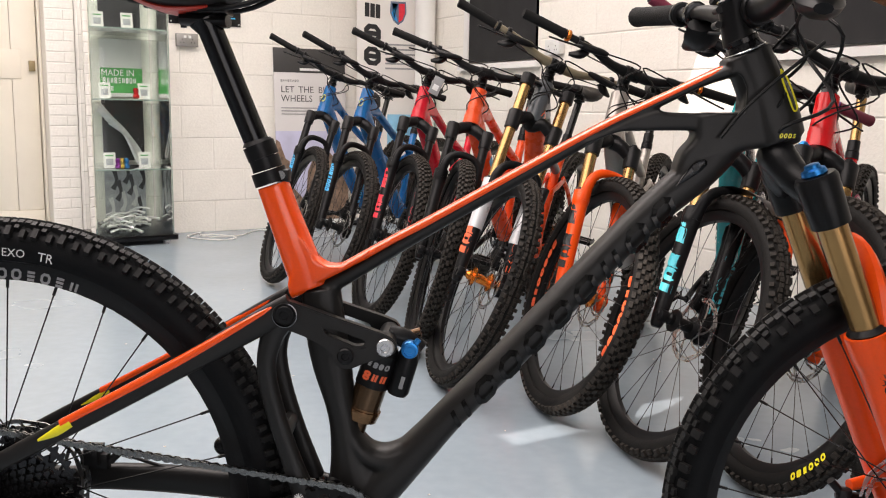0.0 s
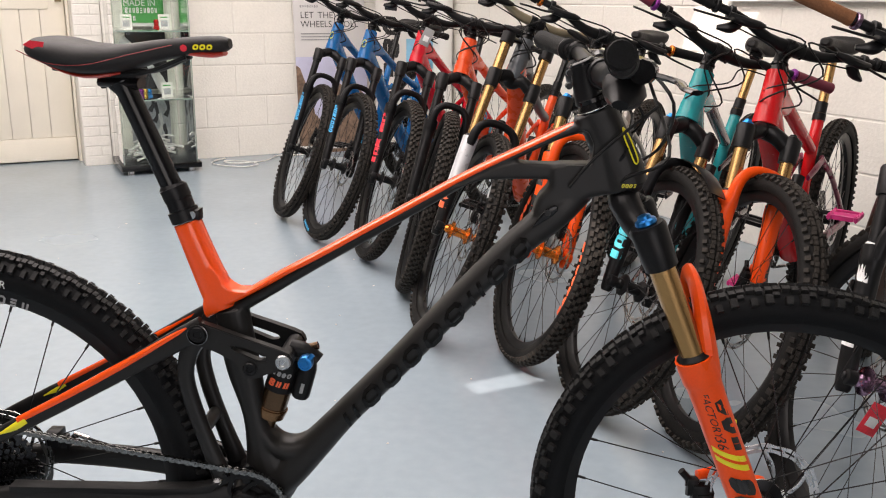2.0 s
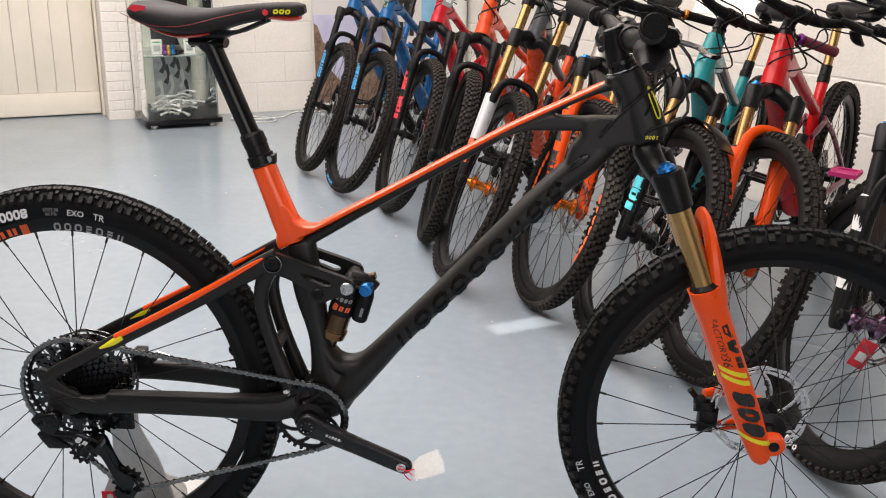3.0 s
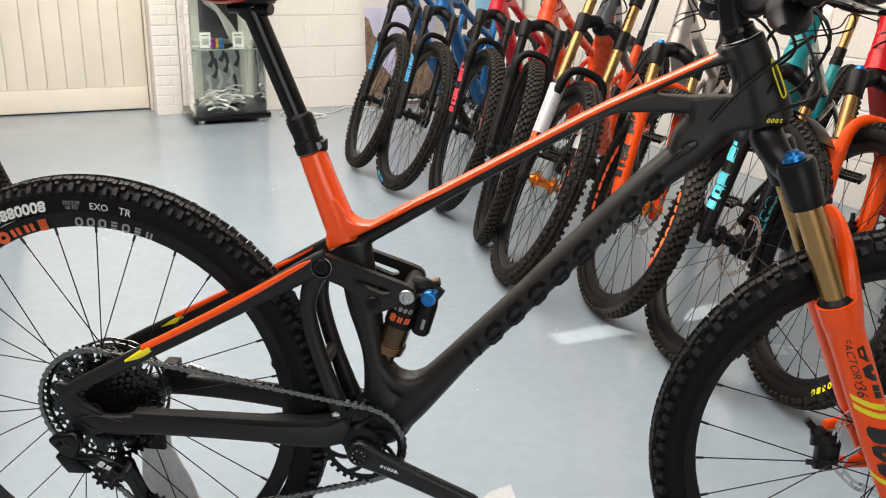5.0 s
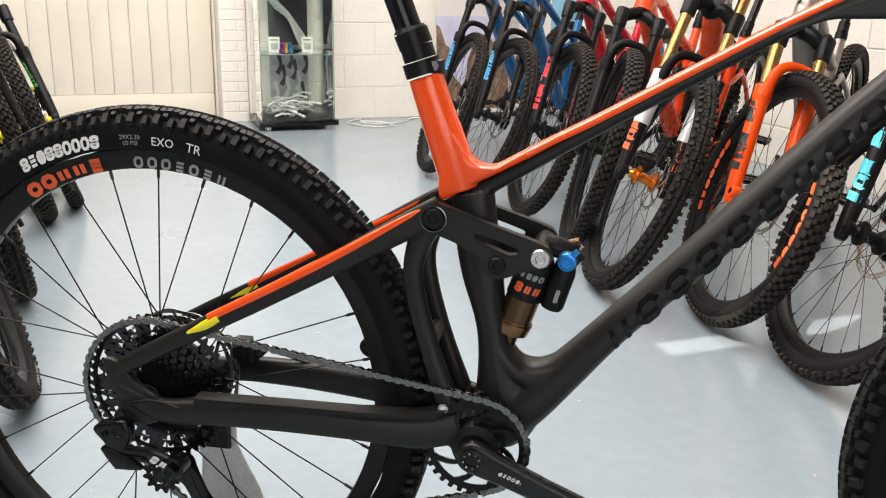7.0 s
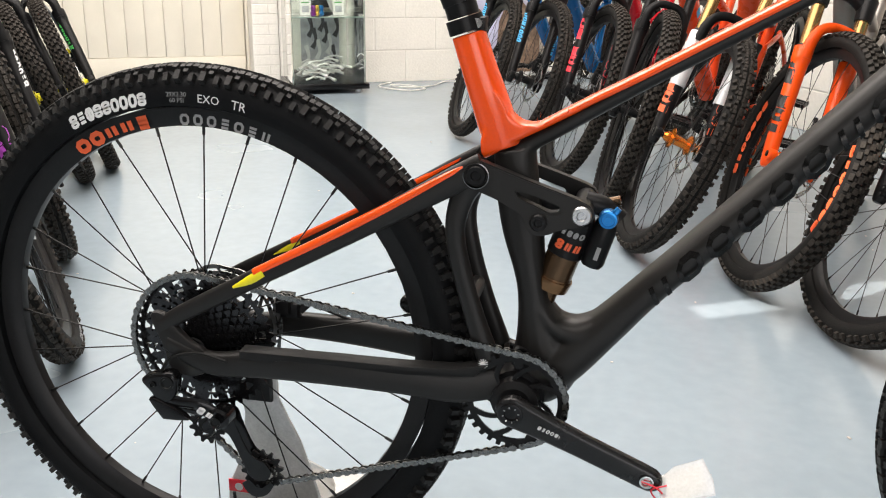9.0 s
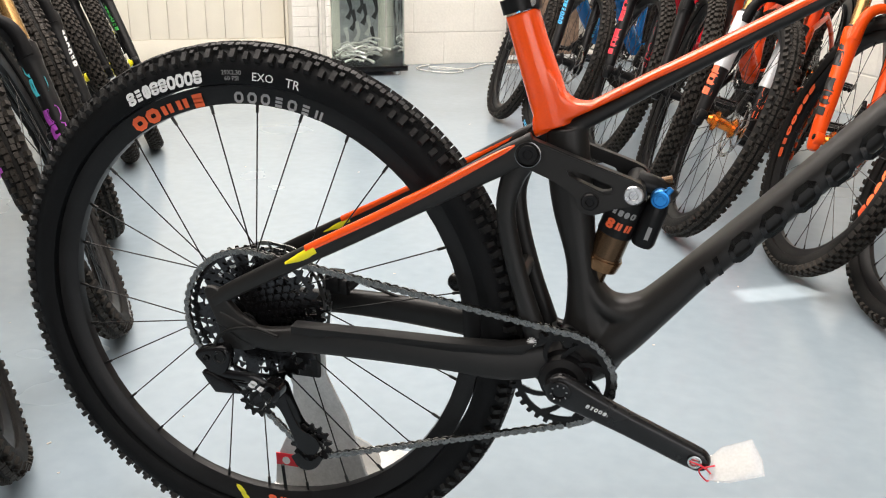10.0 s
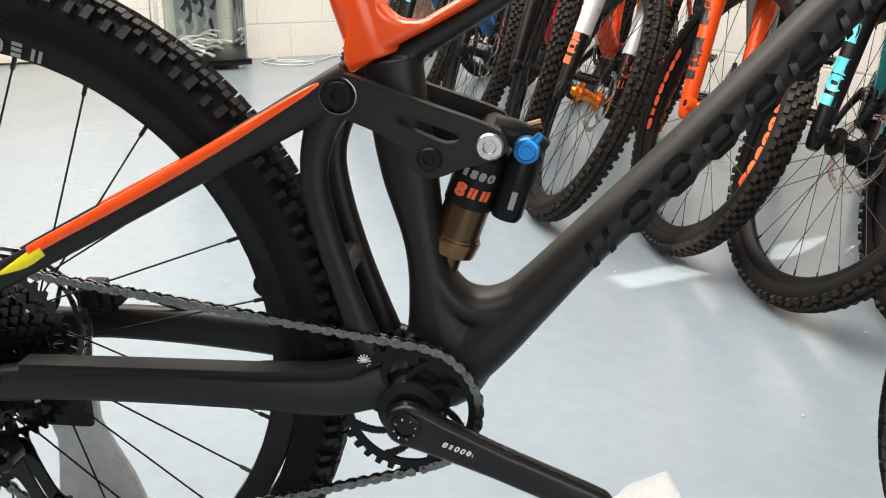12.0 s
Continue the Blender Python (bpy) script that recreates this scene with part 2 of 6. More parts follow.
def ring_plate(outer, inner, y0, y1):
    """A flat ring between two outlines of equally many points."""
    n = len(outer)
    V = [Vector((p[0], y, p[1])) for y in (y0, y1) for o in (outer, inner) for p in o]
    F = []
    for i in range(n):
        j = (i + 1) % n
        F += [[i, j, n + j, n + i], [2 * n + j, 2 * n + i, 3 * n + i, 3 * n + j], [j, i, 2 * n + i, 2 * n + j], [n + i, n + j, 3 * n + j, 3 * n + i]]
    return V, F


def lettering(s, size, align="CENTER"):
    cu = bpy.data.curves.new("lettering", "FONT")
    cu.body, cu.size, cu.align_x, cu.align_y, cu.resolution_u = s, size, align, "CENTER", 2
    ob = bpy.data.objects.new("lettering", cu)
    me = bpy.data.meshes.new_from_object(ob)
    g = [v.co.copy() for v in me.vertices], [list(p.vertices) for p in me.polygons]
    bpy.data.objects.remove(ob)
    bpy.data.curves.remove(cu)
    bpy.data.meshes.remove(me)
    return g


RING = [(0, 0.25), (0.25, 0), (0.75, 0), (1, 0.25), (1, 0.75), (0.75, 1), (0.25, 1), (0, 0.75), (0, 0.25)]
LOW = [(x, y * 0.42) for x, y in RING]
TALL = [[(0.15, 0), (0.15, 1)], [(0.85, 0), (0.85, 1)]]
FLAT = [[(0, 0.06), (1, 0.06)], [(0, 0.5), (1, 0.5)], [(0, 0.94), (1, 0.94)]]
SHAPES = ([RING], [LOW, [(x, y + 0.58) for x, y in LOW]], FLAT, [RING, [(0.5, 0.1), (0.5, 0.9)]], TALL, [RING])


def stroke_glyphs(n, w, h, t, gap, slant=0.0, seed=1, kinds=None):
    """A row of plain rings and bars in place of a brand's letters."""
    rnd = random.Random(seed)
    gs = []
    for i in range(n):
        x = i * (w + gap) - (n * (w + gap) - gap) / 2
        V, F = [], []
        for run in SHAPES[kinds[i % len(kinds)] if kinds else rnd.randrange(6)]:
            line = [Vector((t / 2 + u * (w - t), t / 2 + v * (h - t))) for u, v in run]
            closed = (line[0] - line[-1]).length < 1e-6
            side = []
            for k, p in enumerate(line):
                a = line[k - 1] if k else line[-2] if closed else None
                b = line[k + 1] if k < len(line) - 1 else line[1] if closed else None
                d1 = (p - a).normalized() if a is not None else (b - p).normalized()
                d2 = (b - p).normalized() if b is not None else d1
                m = (d1 + d2).normalized()
                o = Vector((-m.y, m.x)) * (t / 2 / max(m.dot(d1), 0.5))
                side.append((p + o, p - o))
            for k in range(len(line) - 1):
                c = len(V)
                V += [Vector((x + q.x + slant * q.y, q.y - h / 2, 0)) for q in (side[k][1], side[k][0], side[k + 1][0], side[k + 1][1])]
                F.append([c, c + 1, c + 2, c + 3])
        gs.append((V, F))
    return join(*gs)


def refine(g, k):
    """Splits each four-cornered face k times along its second side."""
    V, F = [], []
    for f in g[1]:
        a, b, c, e = [Vector(g[0][i]) for i in f]
        n = len(V)
        for i in range(k + 1):
            V += [a.lerp(e, i / k), b.lerp(c, i / k)]
        F += [[n + 2 * i, n + 2 * i + 1, n + 2 * i + 3, n + 2 * i + 2] for i in range(k)]
    return V, F


def refine_x(g, fn):
    """Shifts each corner sideways by a width that changes along x."""
    return [Vector((v[0], v[1] + fn(v[0]), v[2])) for v in g[0]], g[1]


def star(poly, c, n=48):
    """The outline as seen from c, at n even angles."""
    out = []
    for i in range(n):
        a = 2 * math.pi * i / n
        d = Vector((math.cos(a), math.sin(a)))
        best = 0.0
        for j in range(len(poly)):
            p, q = Vector(poly[j - 1]) - Vector(c), Vector(poly[j]) - Vector(c)
            e = q - p
            den = d.x * e.y - d.y * e.x
            if abs(den) > 1e-12:
                t = (p.x * e.y - p.y * e.x) / den
                u = (p.x * d.y - p.y * d.x) / den
                if t > 0 and -1e-6 <= u <= 1 + 1e-6:
                    best = max(best, t)
        out.append((c[0] + d.x * best, c[1] + d.y * best))
    return out


def on_side(g, m, y):
    """Lays a flat shape of x and y onto a plane that faces -y: m places it in x and z."""
    return [(lambda q: Vector((q.x, y, q.y)))(m @ Vector((v[0], v[1], 0))) for v in g[0]], g[1]


def on_arc(g, r, ang, y, cx=0.0, cz=0.0, inward=False):
    """Bends a flat shape round a wheel's centre; ang is where its middle stands, in degrees from the top, clockwise."""
    V = []
    for v in g[0]:
        if inward:
            rr, a = r - v[1], radians(ang) - v[0] / r
        else:
            rr, a = r + v[1], radians(ang) + v[0] / r
        V.append(Vector((cx + rr * math.sin(a), y, cz + rr * math.cos(a))))
    return V, g[1]


# ---- the room ----
def wall_slab(name, a0, a1, b0, b1, z0, z1, material, label):
    """An upright slab by its extents along E1, E2 and up."""
    ob = part(name, box(a0, a1, b0, b1, z0, z1, 0.004), material, None, label, ROOM)
    return tagged(ob, "", "wall", "", "structure")


BLOCK_MESH = {}


def block_face(w, h):
    """One painted block: face with sloped edges, standing 2 mm proud of the joint; it lies in x and z and faces -y."""
    key = (round(w, 3), round(h, 3))
    if key not in BLOCK_MESH:
        V = [(0, 0, 0), (w, 0, 0), (w, 0, h), (0, 0, h), (0.005, -0.0022, 0.005), (w - 0.005, -0.0022, 0.005), (w - 0.005, -0.0022, h - 0.005), (0.005, -0.0022, h - 0.005)]
        F = [[4, 5, 6, 7], [0, 1, 5, 4], [1, 2, 6, 5], [2, 3, 7, 6], [3, 0, 4, 7]]
        BLOCK_MESH[key] = mesh_of("block", (V, F), WHITE_WALL, 0)
    return BLOCK_MESH[key]


def lay_blocks(parent, m, length, height, holes=(), bw=0.44, bh=0.218, joint=0.005, top=None):
    """Blocks as parts of a wall; m takes the wall's lower left corner, its run and its face. holes: x0, x1, z0, z1."""
    rnd = random.Random(len(parent.name))
    rows = int((top or height) / (bh + joint)) + 1
    for r in range(rows):
        z0 = r * (bh + joint)
        z1 = min(z0 + bh, height)
        if z1 - z0 < 0.03:
            continue
        x = -(bw + joint) / 2 if r % 2 else 0.0
        while x < length:
            spans = [(max(x, 0), min(x + bw, length))]
            for h0, h1, g0, g1 in holes:
                if z1 > g0 and z0 < g1:
                    spans = [s for a, b in spans for s in ((a, min(b, h0)), (max(a, h1), b)) if s[1] - s[0] > 0.02]
            for a, b in spans:
                if b - a > 0.02:
                    ob = new("block", block_face(b - a, z1 - z0))
                    ob.parent = parent
                    ob.matrix_parent_inverse = parent.matrix_basis.inverted()
                    ob.matrix_basis = m @ Matrix.Translation((a, -rnd.uniform(0, 0.0015), z0))
            x += bw + joint


floor = part("floor", ([room(LEFT - 3, FRONT - 3), room(SIDE + 3, FRONT - 3), room(SIDE + 3, BACK + 3), room(LEFT - 3, BACK + 3)], [[0, 1, 2, 3]]), FLOOR, None, "grey-blue painted concrete floor with a soft sheen")
tagged(floor, "", "floor", "", "structure")

# back wall: plain part from the pier to the corner, door recess beside it
DOOR_A0, DOOR_A1, DOOR_B = -1.45, 0.60, BACK + 0.28
wall_back = wall_slab("wall_back", 0.80, SIDE + 0.25, BACK, BACK + 0.25, 0, HIGH, WHITE_WALL, "white-painted concrete block wall with shallow joints")
wall_pier = wall_slab("wall_pier", 0.62, 0.795, BACK + 0.004, BACK + 0.45, 0, HIGH, WHITE_WALL, "white-painted brick pier beside the plank door")
wall_left_of_door = wall_slab("wall_beside_door", LEFT - 0.25, DOOR_A0 - 0.06, BACK, BACK + 0.25, 0, HIGH, WHITE_WALL, "white-painted block wall beside the plank door")
wall_over_door = wall_slab("wall_over_door", DOOR_A0 - 0.06, 0.615, BACK + 0.2, BACK + 0.45, 2.35, HIGH, WHITE_WALL, "white-painted wall above the plank door")
# side wall with two windows: E2 runs from the corner towards the room's front
WIN = [(3.46, 4.29, 1.21, 2.05), (0.95, 1.78, 1.18, 2.05)]
SILLS = 1.17


def side_slab(name, b0, b1, z0, z1):
    return wall_slab(name, SIDE, SIDE + 0.25, b0, b1, z0, z1, WHITE_WALL, "white-painted concrete block wall round the windows")


wall_side = side_slab("wall_side", FRONT - 0.25, BACK - 0.005, 0, SILLS)
side_slab("wall_side_top", FRONT - 0.25, BACK - 0.005, 2.05, HIGH)
side_slab("wall_side_1", 4.295, BACK - 0.005, SILLS + 0.002, 2.048)
side_slab("wall_side_2", 1.785, 3.455, SILLS + 0.002, 2.048)
side_slab("wall_side_3", FRONT - 0.25, 0.945, SILLS + 0.002, 2.048)
# unseen left wall and front wall behind the camera, added with a wide doorway
wall_slab("wall_left", LEFT - 0.25, LEFT, FRONT - 0.25, BACK - 0.005, 0, HIGH, UNSEEN_GREY, "unseen added block wall, grey to cut fill light")
wall_slab("wall_front_1", LEFT, -3.0, FRONT - 0.25, FRONT, 0, HIGH, UNSEEN_GREY, "unseen wall beside an added wide doorway, grey to cut fill light")
wall_slab("wall_front_2", 0.6, SIDE - 0.005, FRONT - 0.25, FRONT, 0, HIGH, UNSEEN_GREY, "unseen wall beside an added wide doorway, grey to cut fill light")
wall_slab("wall_front_3", -2.995, 0.595, FRONT - 0.25, FRONT, 2.55, HIGH, UNSEEN_GREY, "unseen wall above an added wide doorway, grey to cut fill light")
# unseen ceiling, added: a slab in cells round narrow gaps cut to place the sun patches
def slot_for(p, half_a, half_b):
    """Where sun that lands at p passes the roof: extents along E1 and E2."""
    q = Vector(p) - SUN_WAY * ((HIGH - p[2]) / -SUN_WAY.z)
    return q.dot(E1) - half_a, q.dot(E1) + half_a, q.dot(E2) - half_b, q.dot(E2) + half_b


GAPS = [slot_for((0.885, 1.285, 0), 0.165, 0.046), slot_for((1.26, 1.50, 0), 0.15, 0.070), slot_for(tuple(room(SIDE, 1.88, 1.12)), 0.24, 0.22)]
cuts_a = sorted({LEFT - 0.25, SIDE + 0.25, *[g[0] for g in GAPS], *[g[1] for g in GAPS]})
cuts_b = sorted({FRONT - 0.25, BACK + 0.5, *[g[2] for g in GAPS], *[g[3] for g in GAPS]})
cells = []
for a0, a1 in zip(cuts_a, cuts_a[1:]):
    for b0, b1 in zip(cuts_b, cuts_b[1:]):
        if not any(g[0] <= (a0 + a1) / 2 <= g[1] and g[2] <= (b0 + b1) / 2 <= g[3] for g in GAPS):
            cells.append(([Vector((x, y, z)) for z in (HIGH, HIGH + 0.02) for x, y in ((a0, b0), (a1, b0), (a1, b1), (a0, b1))], [[3, 2, 1, 0], [4, 5, 6, 7], [0, 1, 5, 4], [1, 2, 6, 5], [2, 3, 7, 6], [3, 0, 4, 7]]))
ceiling = tagged(part("ceiling", join(*cells), CEIL, None, "unseen white ceiling with narrow gaps cut to place the sun patches", ROOM, 0), "", "ceiling", "", "structure")

for k, (b0, b1, z0, z1) in enumerate(WIN):
    w = empty("window_%d" % (k + 1), ROOM, "window with white frame, black roller blind drawn down", "window", "windows of the side wall", "structure")
    fr = [box(SIDE + 0.08, SIDE + 0.14, b0, b0 + 0.05, z0, z1), box(SIDE + 0.08, SIDE + 0.14, b1 - 0.05, b1, z0, z1),
          box(SIDE + 0.08, SIDE + 0.14, b0 + 0.05, b1 - 0.05, z0, z0 + 0.05), box(SIDE + 0.08, SIDE + 0.14, b0 + 0.05, b1 - 0.05, z1 - 0.05, z1)]
    part("window_frame", join(*fr), TRIM, w)
    part("pane", box(SIDE + 0.10, SIDE + 0.106, b0 + 0.045, b1 - 0.045, z0 + 0.045, z1 - 0.045), MATS.get("pane_glass") or glass("pane_glass"), w)
    part("blind", box(SIDE - 0.008, SIDE - 0.004, b0 + 0.012, b1 - 0.012, z0 + 0.012, z1 + 0.1, 0.001), BLIND, w, "black roller blind")
    part("window_sill", box(SIDE - 0.045, SIDE + 0.09, b0 - 0.06, b1 + 0.09, z0 - 0.042, z0 - 0.002, 0.008), TRIM, w, "white painted sill")
    part("window_reveal", box(SIDE - 0.012, SIDE + 0.02, b1 + 0.003, b1 + 0.06, z0, z1), TRIM, w)

# plank door in the recess
door = empty("door_1", ROOM, "cream-painted ledged plank door in a recess", "door", "", "structure")
for k in range(15):
    px = 0.436 - 0.126 * (15 - k)
    part("plank", box(px + 0.0012, px + 0.1248, DOOR_B + 0.004, DOOR_B + 0.04, 0.172, 2.15, 0.003), CREAM, door)
part("bottom_rail", box(DOOR_A0, DOOR_A1 - 0.005, DOOR_B - 0.002, DOOR_B + 0.045, 0.012, 0.170, 0.004), CREAM, door)
part("stile", box(0.4372, DOOR_A1 - 0.005, DOOR_B + 0.004, DOOR_B + 0.045, 0.172, 2.2, 0.004), CREAM, door)
part("middle_rail", box(DOOR_A0, DOOR_A1 - 0.107, DOOR_B - 0.006, DOOR_B + 0.04, 1.05, 1.24, 0.004), CREAM, door)
part("top_rail", box(DOOR_A0, DOOR_A1 - 0.107, DOOR_B - 0.006, DOOR_B + 0.04, 2.05, 2.2, 0.004), CREAM, door)
part("backing", box(DOOR_A0 - 0.05, DOOR_A1 + 0.01, DOOR_B + 0.05, DOOR_B + 0.08, 0, 2.34, 0.003), CREAM, door)
part("frame", box(DOOR_A1 + 0.0, DOOR_A1 + 0.018, DOOR_B - 0.06, DOOR_B + 0.045, 0, 2.3, 0.004), CREAM, door)
part("latch", box(DOOR_A1 - 0.06, DOOR_A1 - 0.02, DOOR_B - 0.022, DOOR_B - 0.006, 1.10, 1.17, 0.004), mat("old_brass", (0.32, 0.25, 0.14), 0.45, metal=0.8), door, "worn metal latch")

# ---- bicycle components, built about the wheel's or the bike's own axes; x ahead, y to the bike's left, z up ----
def knob(r, y, tilt, a, la, ly, h):
    """A tyre block at angle a: its base on the casing at radius r and offset y, leaning out by tilt."""
    T = Vector((-math.sin(a), 0, math.cos(a)))
    O = Vector((math.cos(a), 0, math.sin(a)))
    up = O * math.cos(tilt) + Vector((0, math.sin(tilt), 0))
    side = Vector((0, math.cos(tilt), 0)) - O * math.sin(tilt)
    base = O * r + Vector((0, y, 0))
    V = []
    for f, hh in ((1.0, -0.002), (0.86, h)):
        for u, v in ((-1, -1), (1, -1), (1, 1), (-1, 1)):
            V.append(base + T * (u * la * f) + side * (v * ly * f) + up * hh)
    return V, [[4, 5, 6, 7], [0, 4, 7, 3], [1, 2, 6, 5], [0, 1, 5, 4], [3, 7, 6, 2]]


def tyre_shape(R, w):
    """The casing of a tyre of outer radius R and half width w, with a bead line low on its flanks."""
    rc, rs = R - 0.0060 - w * 0.93, w
    prof = []
    for i in range(21):
        a = radians(-128 + 256 * i / 20)
        k = 1.018 if i in (3, 17) else 1.0
        prof.append((rc + rs * 0.93 * k * math.cos(a), rs * k * math.sin(a)))
    return lathe(prof, 96, "y", None, True)


def tread_shape(R, w, steps, style):
    """The rubber blocks that stand on the casing."""
    rc, rs = R - 0.0060 - w * 0.93, w
    gs = []
    fit = 92.0 / steps

    def block(deg, a, la, ly, h):
        t = radians(deg)
        gs.append(knob(rc + rs * 0.93 * math.cos(t), rs * math.sin(t), t, a, la * fit, ly, h))

    for i in range(steps):
        a = 2 * math.pi * i / steps
        d = math.pi / steps
        if style == "block":
            rows = ((0.0, 16, 0.0062, 0.0052), (d, 18, 0.0054, 0.005)) if i % 2 else ((0.0, 19, 0.0054, 0.0055), (d, 15, 0.0062, 0.005))
            for da, deg, la, ly in rows:
                for sd in (-1, 1):
                    block(deg * sd, a + da * 0.9, la, ly, 0.0064)
            for sd in (-1, 1):
                block((49 if i % 2 else 54) * sd, a + d * (1.0 if i % 2 else 0.75), 0.0060 if i % 2 else 0.0052, 0.0078 if i % 2 else 0.0064, 0.0078)
                if i % 2:
                    block(34 * sd, a + 0.1 * d, 0.0050, 0.0034, 0.0052)
        else:
            for sd in (-1, 1):
                for deg, da, la, ly in ((11, 0.0, 0.0078, 0.0060), (31, d, 0.0066, 0.0050), (52, 0.15 * d, 0.0084, 0.0070)):
                    block(deg * sd, a + da + (0.5 * d if sd > 0 else 0), la, ly, 0.0066)
    return join(*gs)


def rim_shape(r_in=0.293, r_out=0.319, w=0.0165):
    return lathe([(r_in, -0.007), (r_in - 0.001, 0), (r_in, 0.007), (r_in + 0.012, w - 0.001), (r_out, w), (r_out, w - 0.004), (r_out - 0.012, w - 0.005), (r_out - 0.014, 0), (r_out - 0.012, -w + 0.005), (r_out, -w + 0.004), (r_out, -w), (r_in + 0.012, -w + 0.001)], 72, "y", None, True)


def spoke_shape(i, n, r_in=0.293, flange=0.028, half=0.029, thick=0.00105, sides=5):
    a = 2 * math.pi * i / n - 0.026
    s = 1 if i % 2 else -1
    lead = radians(62) * (1 if (i // 2) % 2 else -1)
    p = Vector((flange * math.cos(a + lead), s * half, flange * math.sin(a + lead)))
    q = Vector((r_in * math.cos(a), s * 0.002, r_in * math.sin(a)))
    g = rod(p, q, thick, sides)
    nip = rod(q + (p - q).normalized() * 0.013, q, 0.0021, 6)
    return g, nip


def hub_shape(half=0.05, r=0.016, flange=0.031, fl_y=0.029):
    return lathe([(0.009, -half - 0.006), (0.012, -half), (r, -half + 0.004), (r, -fl_y - 0.006), (flange, -fl_y - 0.002), (flange, -fl_y + 0.002), (r, -fl_y + 0.008), (r, fl_y - 0.008), (flange, fl_y - 0.002), (flange, fl_y + 0.002), (r, fl_y + 0.006), (r, half - 0.004), (0.012, half), (0.009, half + 0.006)], 24)


def rotor_shape(R=0.09, y=0.036):
    """A thin brake disc: a waved ring with slots, slim curved arms and a hub ring."""
    n = 96
    gs = [ring_plate(disc_outline(n, lambda a: R + 0.0012 * math.sin(a * 12)), disc_outline(n, lambda a: R - 0.0052), y, y + 0.0018),
          ring_plate(disc_outline(n, lambda a: R - 0.0088), disc_outline(n, lambda a: R - 0.0140 + 0.001 * math.sin(a * 12 + 1)), y, y + 0.0018)]
    for i in range(24):
        a = 2 * math.pi * i / 24
        p = Vector(((R - 0.0098) * math.cos(a), y + 0.0009, (R - 0.0098) * math.sin(a)))
        q = Vector(((R - 0.004) * math.cos(a + 0.06), y + 0.0009, (R - 0.004) * math.sin(a + 0.06)))
        gs.append(sweep([(*p, 0.0008, 0.0022), (*q, 0.0008, 0.0022)], 4, (0, 1, 0), 1))
    for i in range(6):
        a = 2 * math.pi * i / 6
        rows = []
        for u in (0.0, 0.35, 0.7, 1.0):
            r = 0.022 + (R - 0.035) * u
            rows.append((r * math.cos(a + 0.65 * u), y + 0.0009, r * math.sin(a + 0.65 * u), 0.0009, 0.0042 - 0.0014 * u))
        gs.append(sweep(rows, 6, (0, 1, 0), 3))
    gs.append(ring_plate(disc_outline(n, lambda a: 0.028), disc_outline(n, lambda a: 0.017), y - 0.0005, y + 0.0025))
    return join(*gs)


SHARED = {}


def shared(key, make, material):
    k = (key, material.name)
    if k not in SHARED:
        SHARED[k] = mesh_of(key.split("|")[0], make(), material)
    return SHARED[k]


def wheel(name, parent, m, R, style, tyre_mat, rim_mat, hub_mat, rotor=True, separate=False, n_spokes=28, w=0.0285, r_out=0.319, pitch=84):
    """A wheel: the rim carries tyre, hub, spokes and rotor."""
    r_in = r_out - 0.026
    rim = part(name, shared("rim|%.3f" % r_out, lambda: rim_shape(r_in, r_out), rim_mat), None, parent, "", m)
    part("tyre", shared("tyre|%.4f" % R, lambda: tyre_shape(R, w), tyre_mat), None, rim)
    tread_mat = TREAD if tyre_mat is RUBBER else TREAD_DUSTY
    part("tread", shared("tread|%.4f %s" % (R, style), lambda: tread_shape(R, w, pitch, style), tread_mat), None, rim)
    part("hub", shared("hub|", hub_shape, hub_mat), None, rim)
    if separate:
        for i in range(n_spokes):
            g, nip = spoke_shape(i, n_spokes, r_in)
            part("spoke", join(g, nip), BLACK_M, rim)
    else:
        part("spokes", shared("spokes|%.3f" % r_out, lambda: join(*[x for i in range(n_spokes) for x in spoke_shape(i, n_spokes, r_in, sides=4)]), BLACK_M), None, rim)
    if rotor:
        part("brake_rotor", shared("brake_rotor|", rotor_shape, STEEL), None, rim)
    return rim


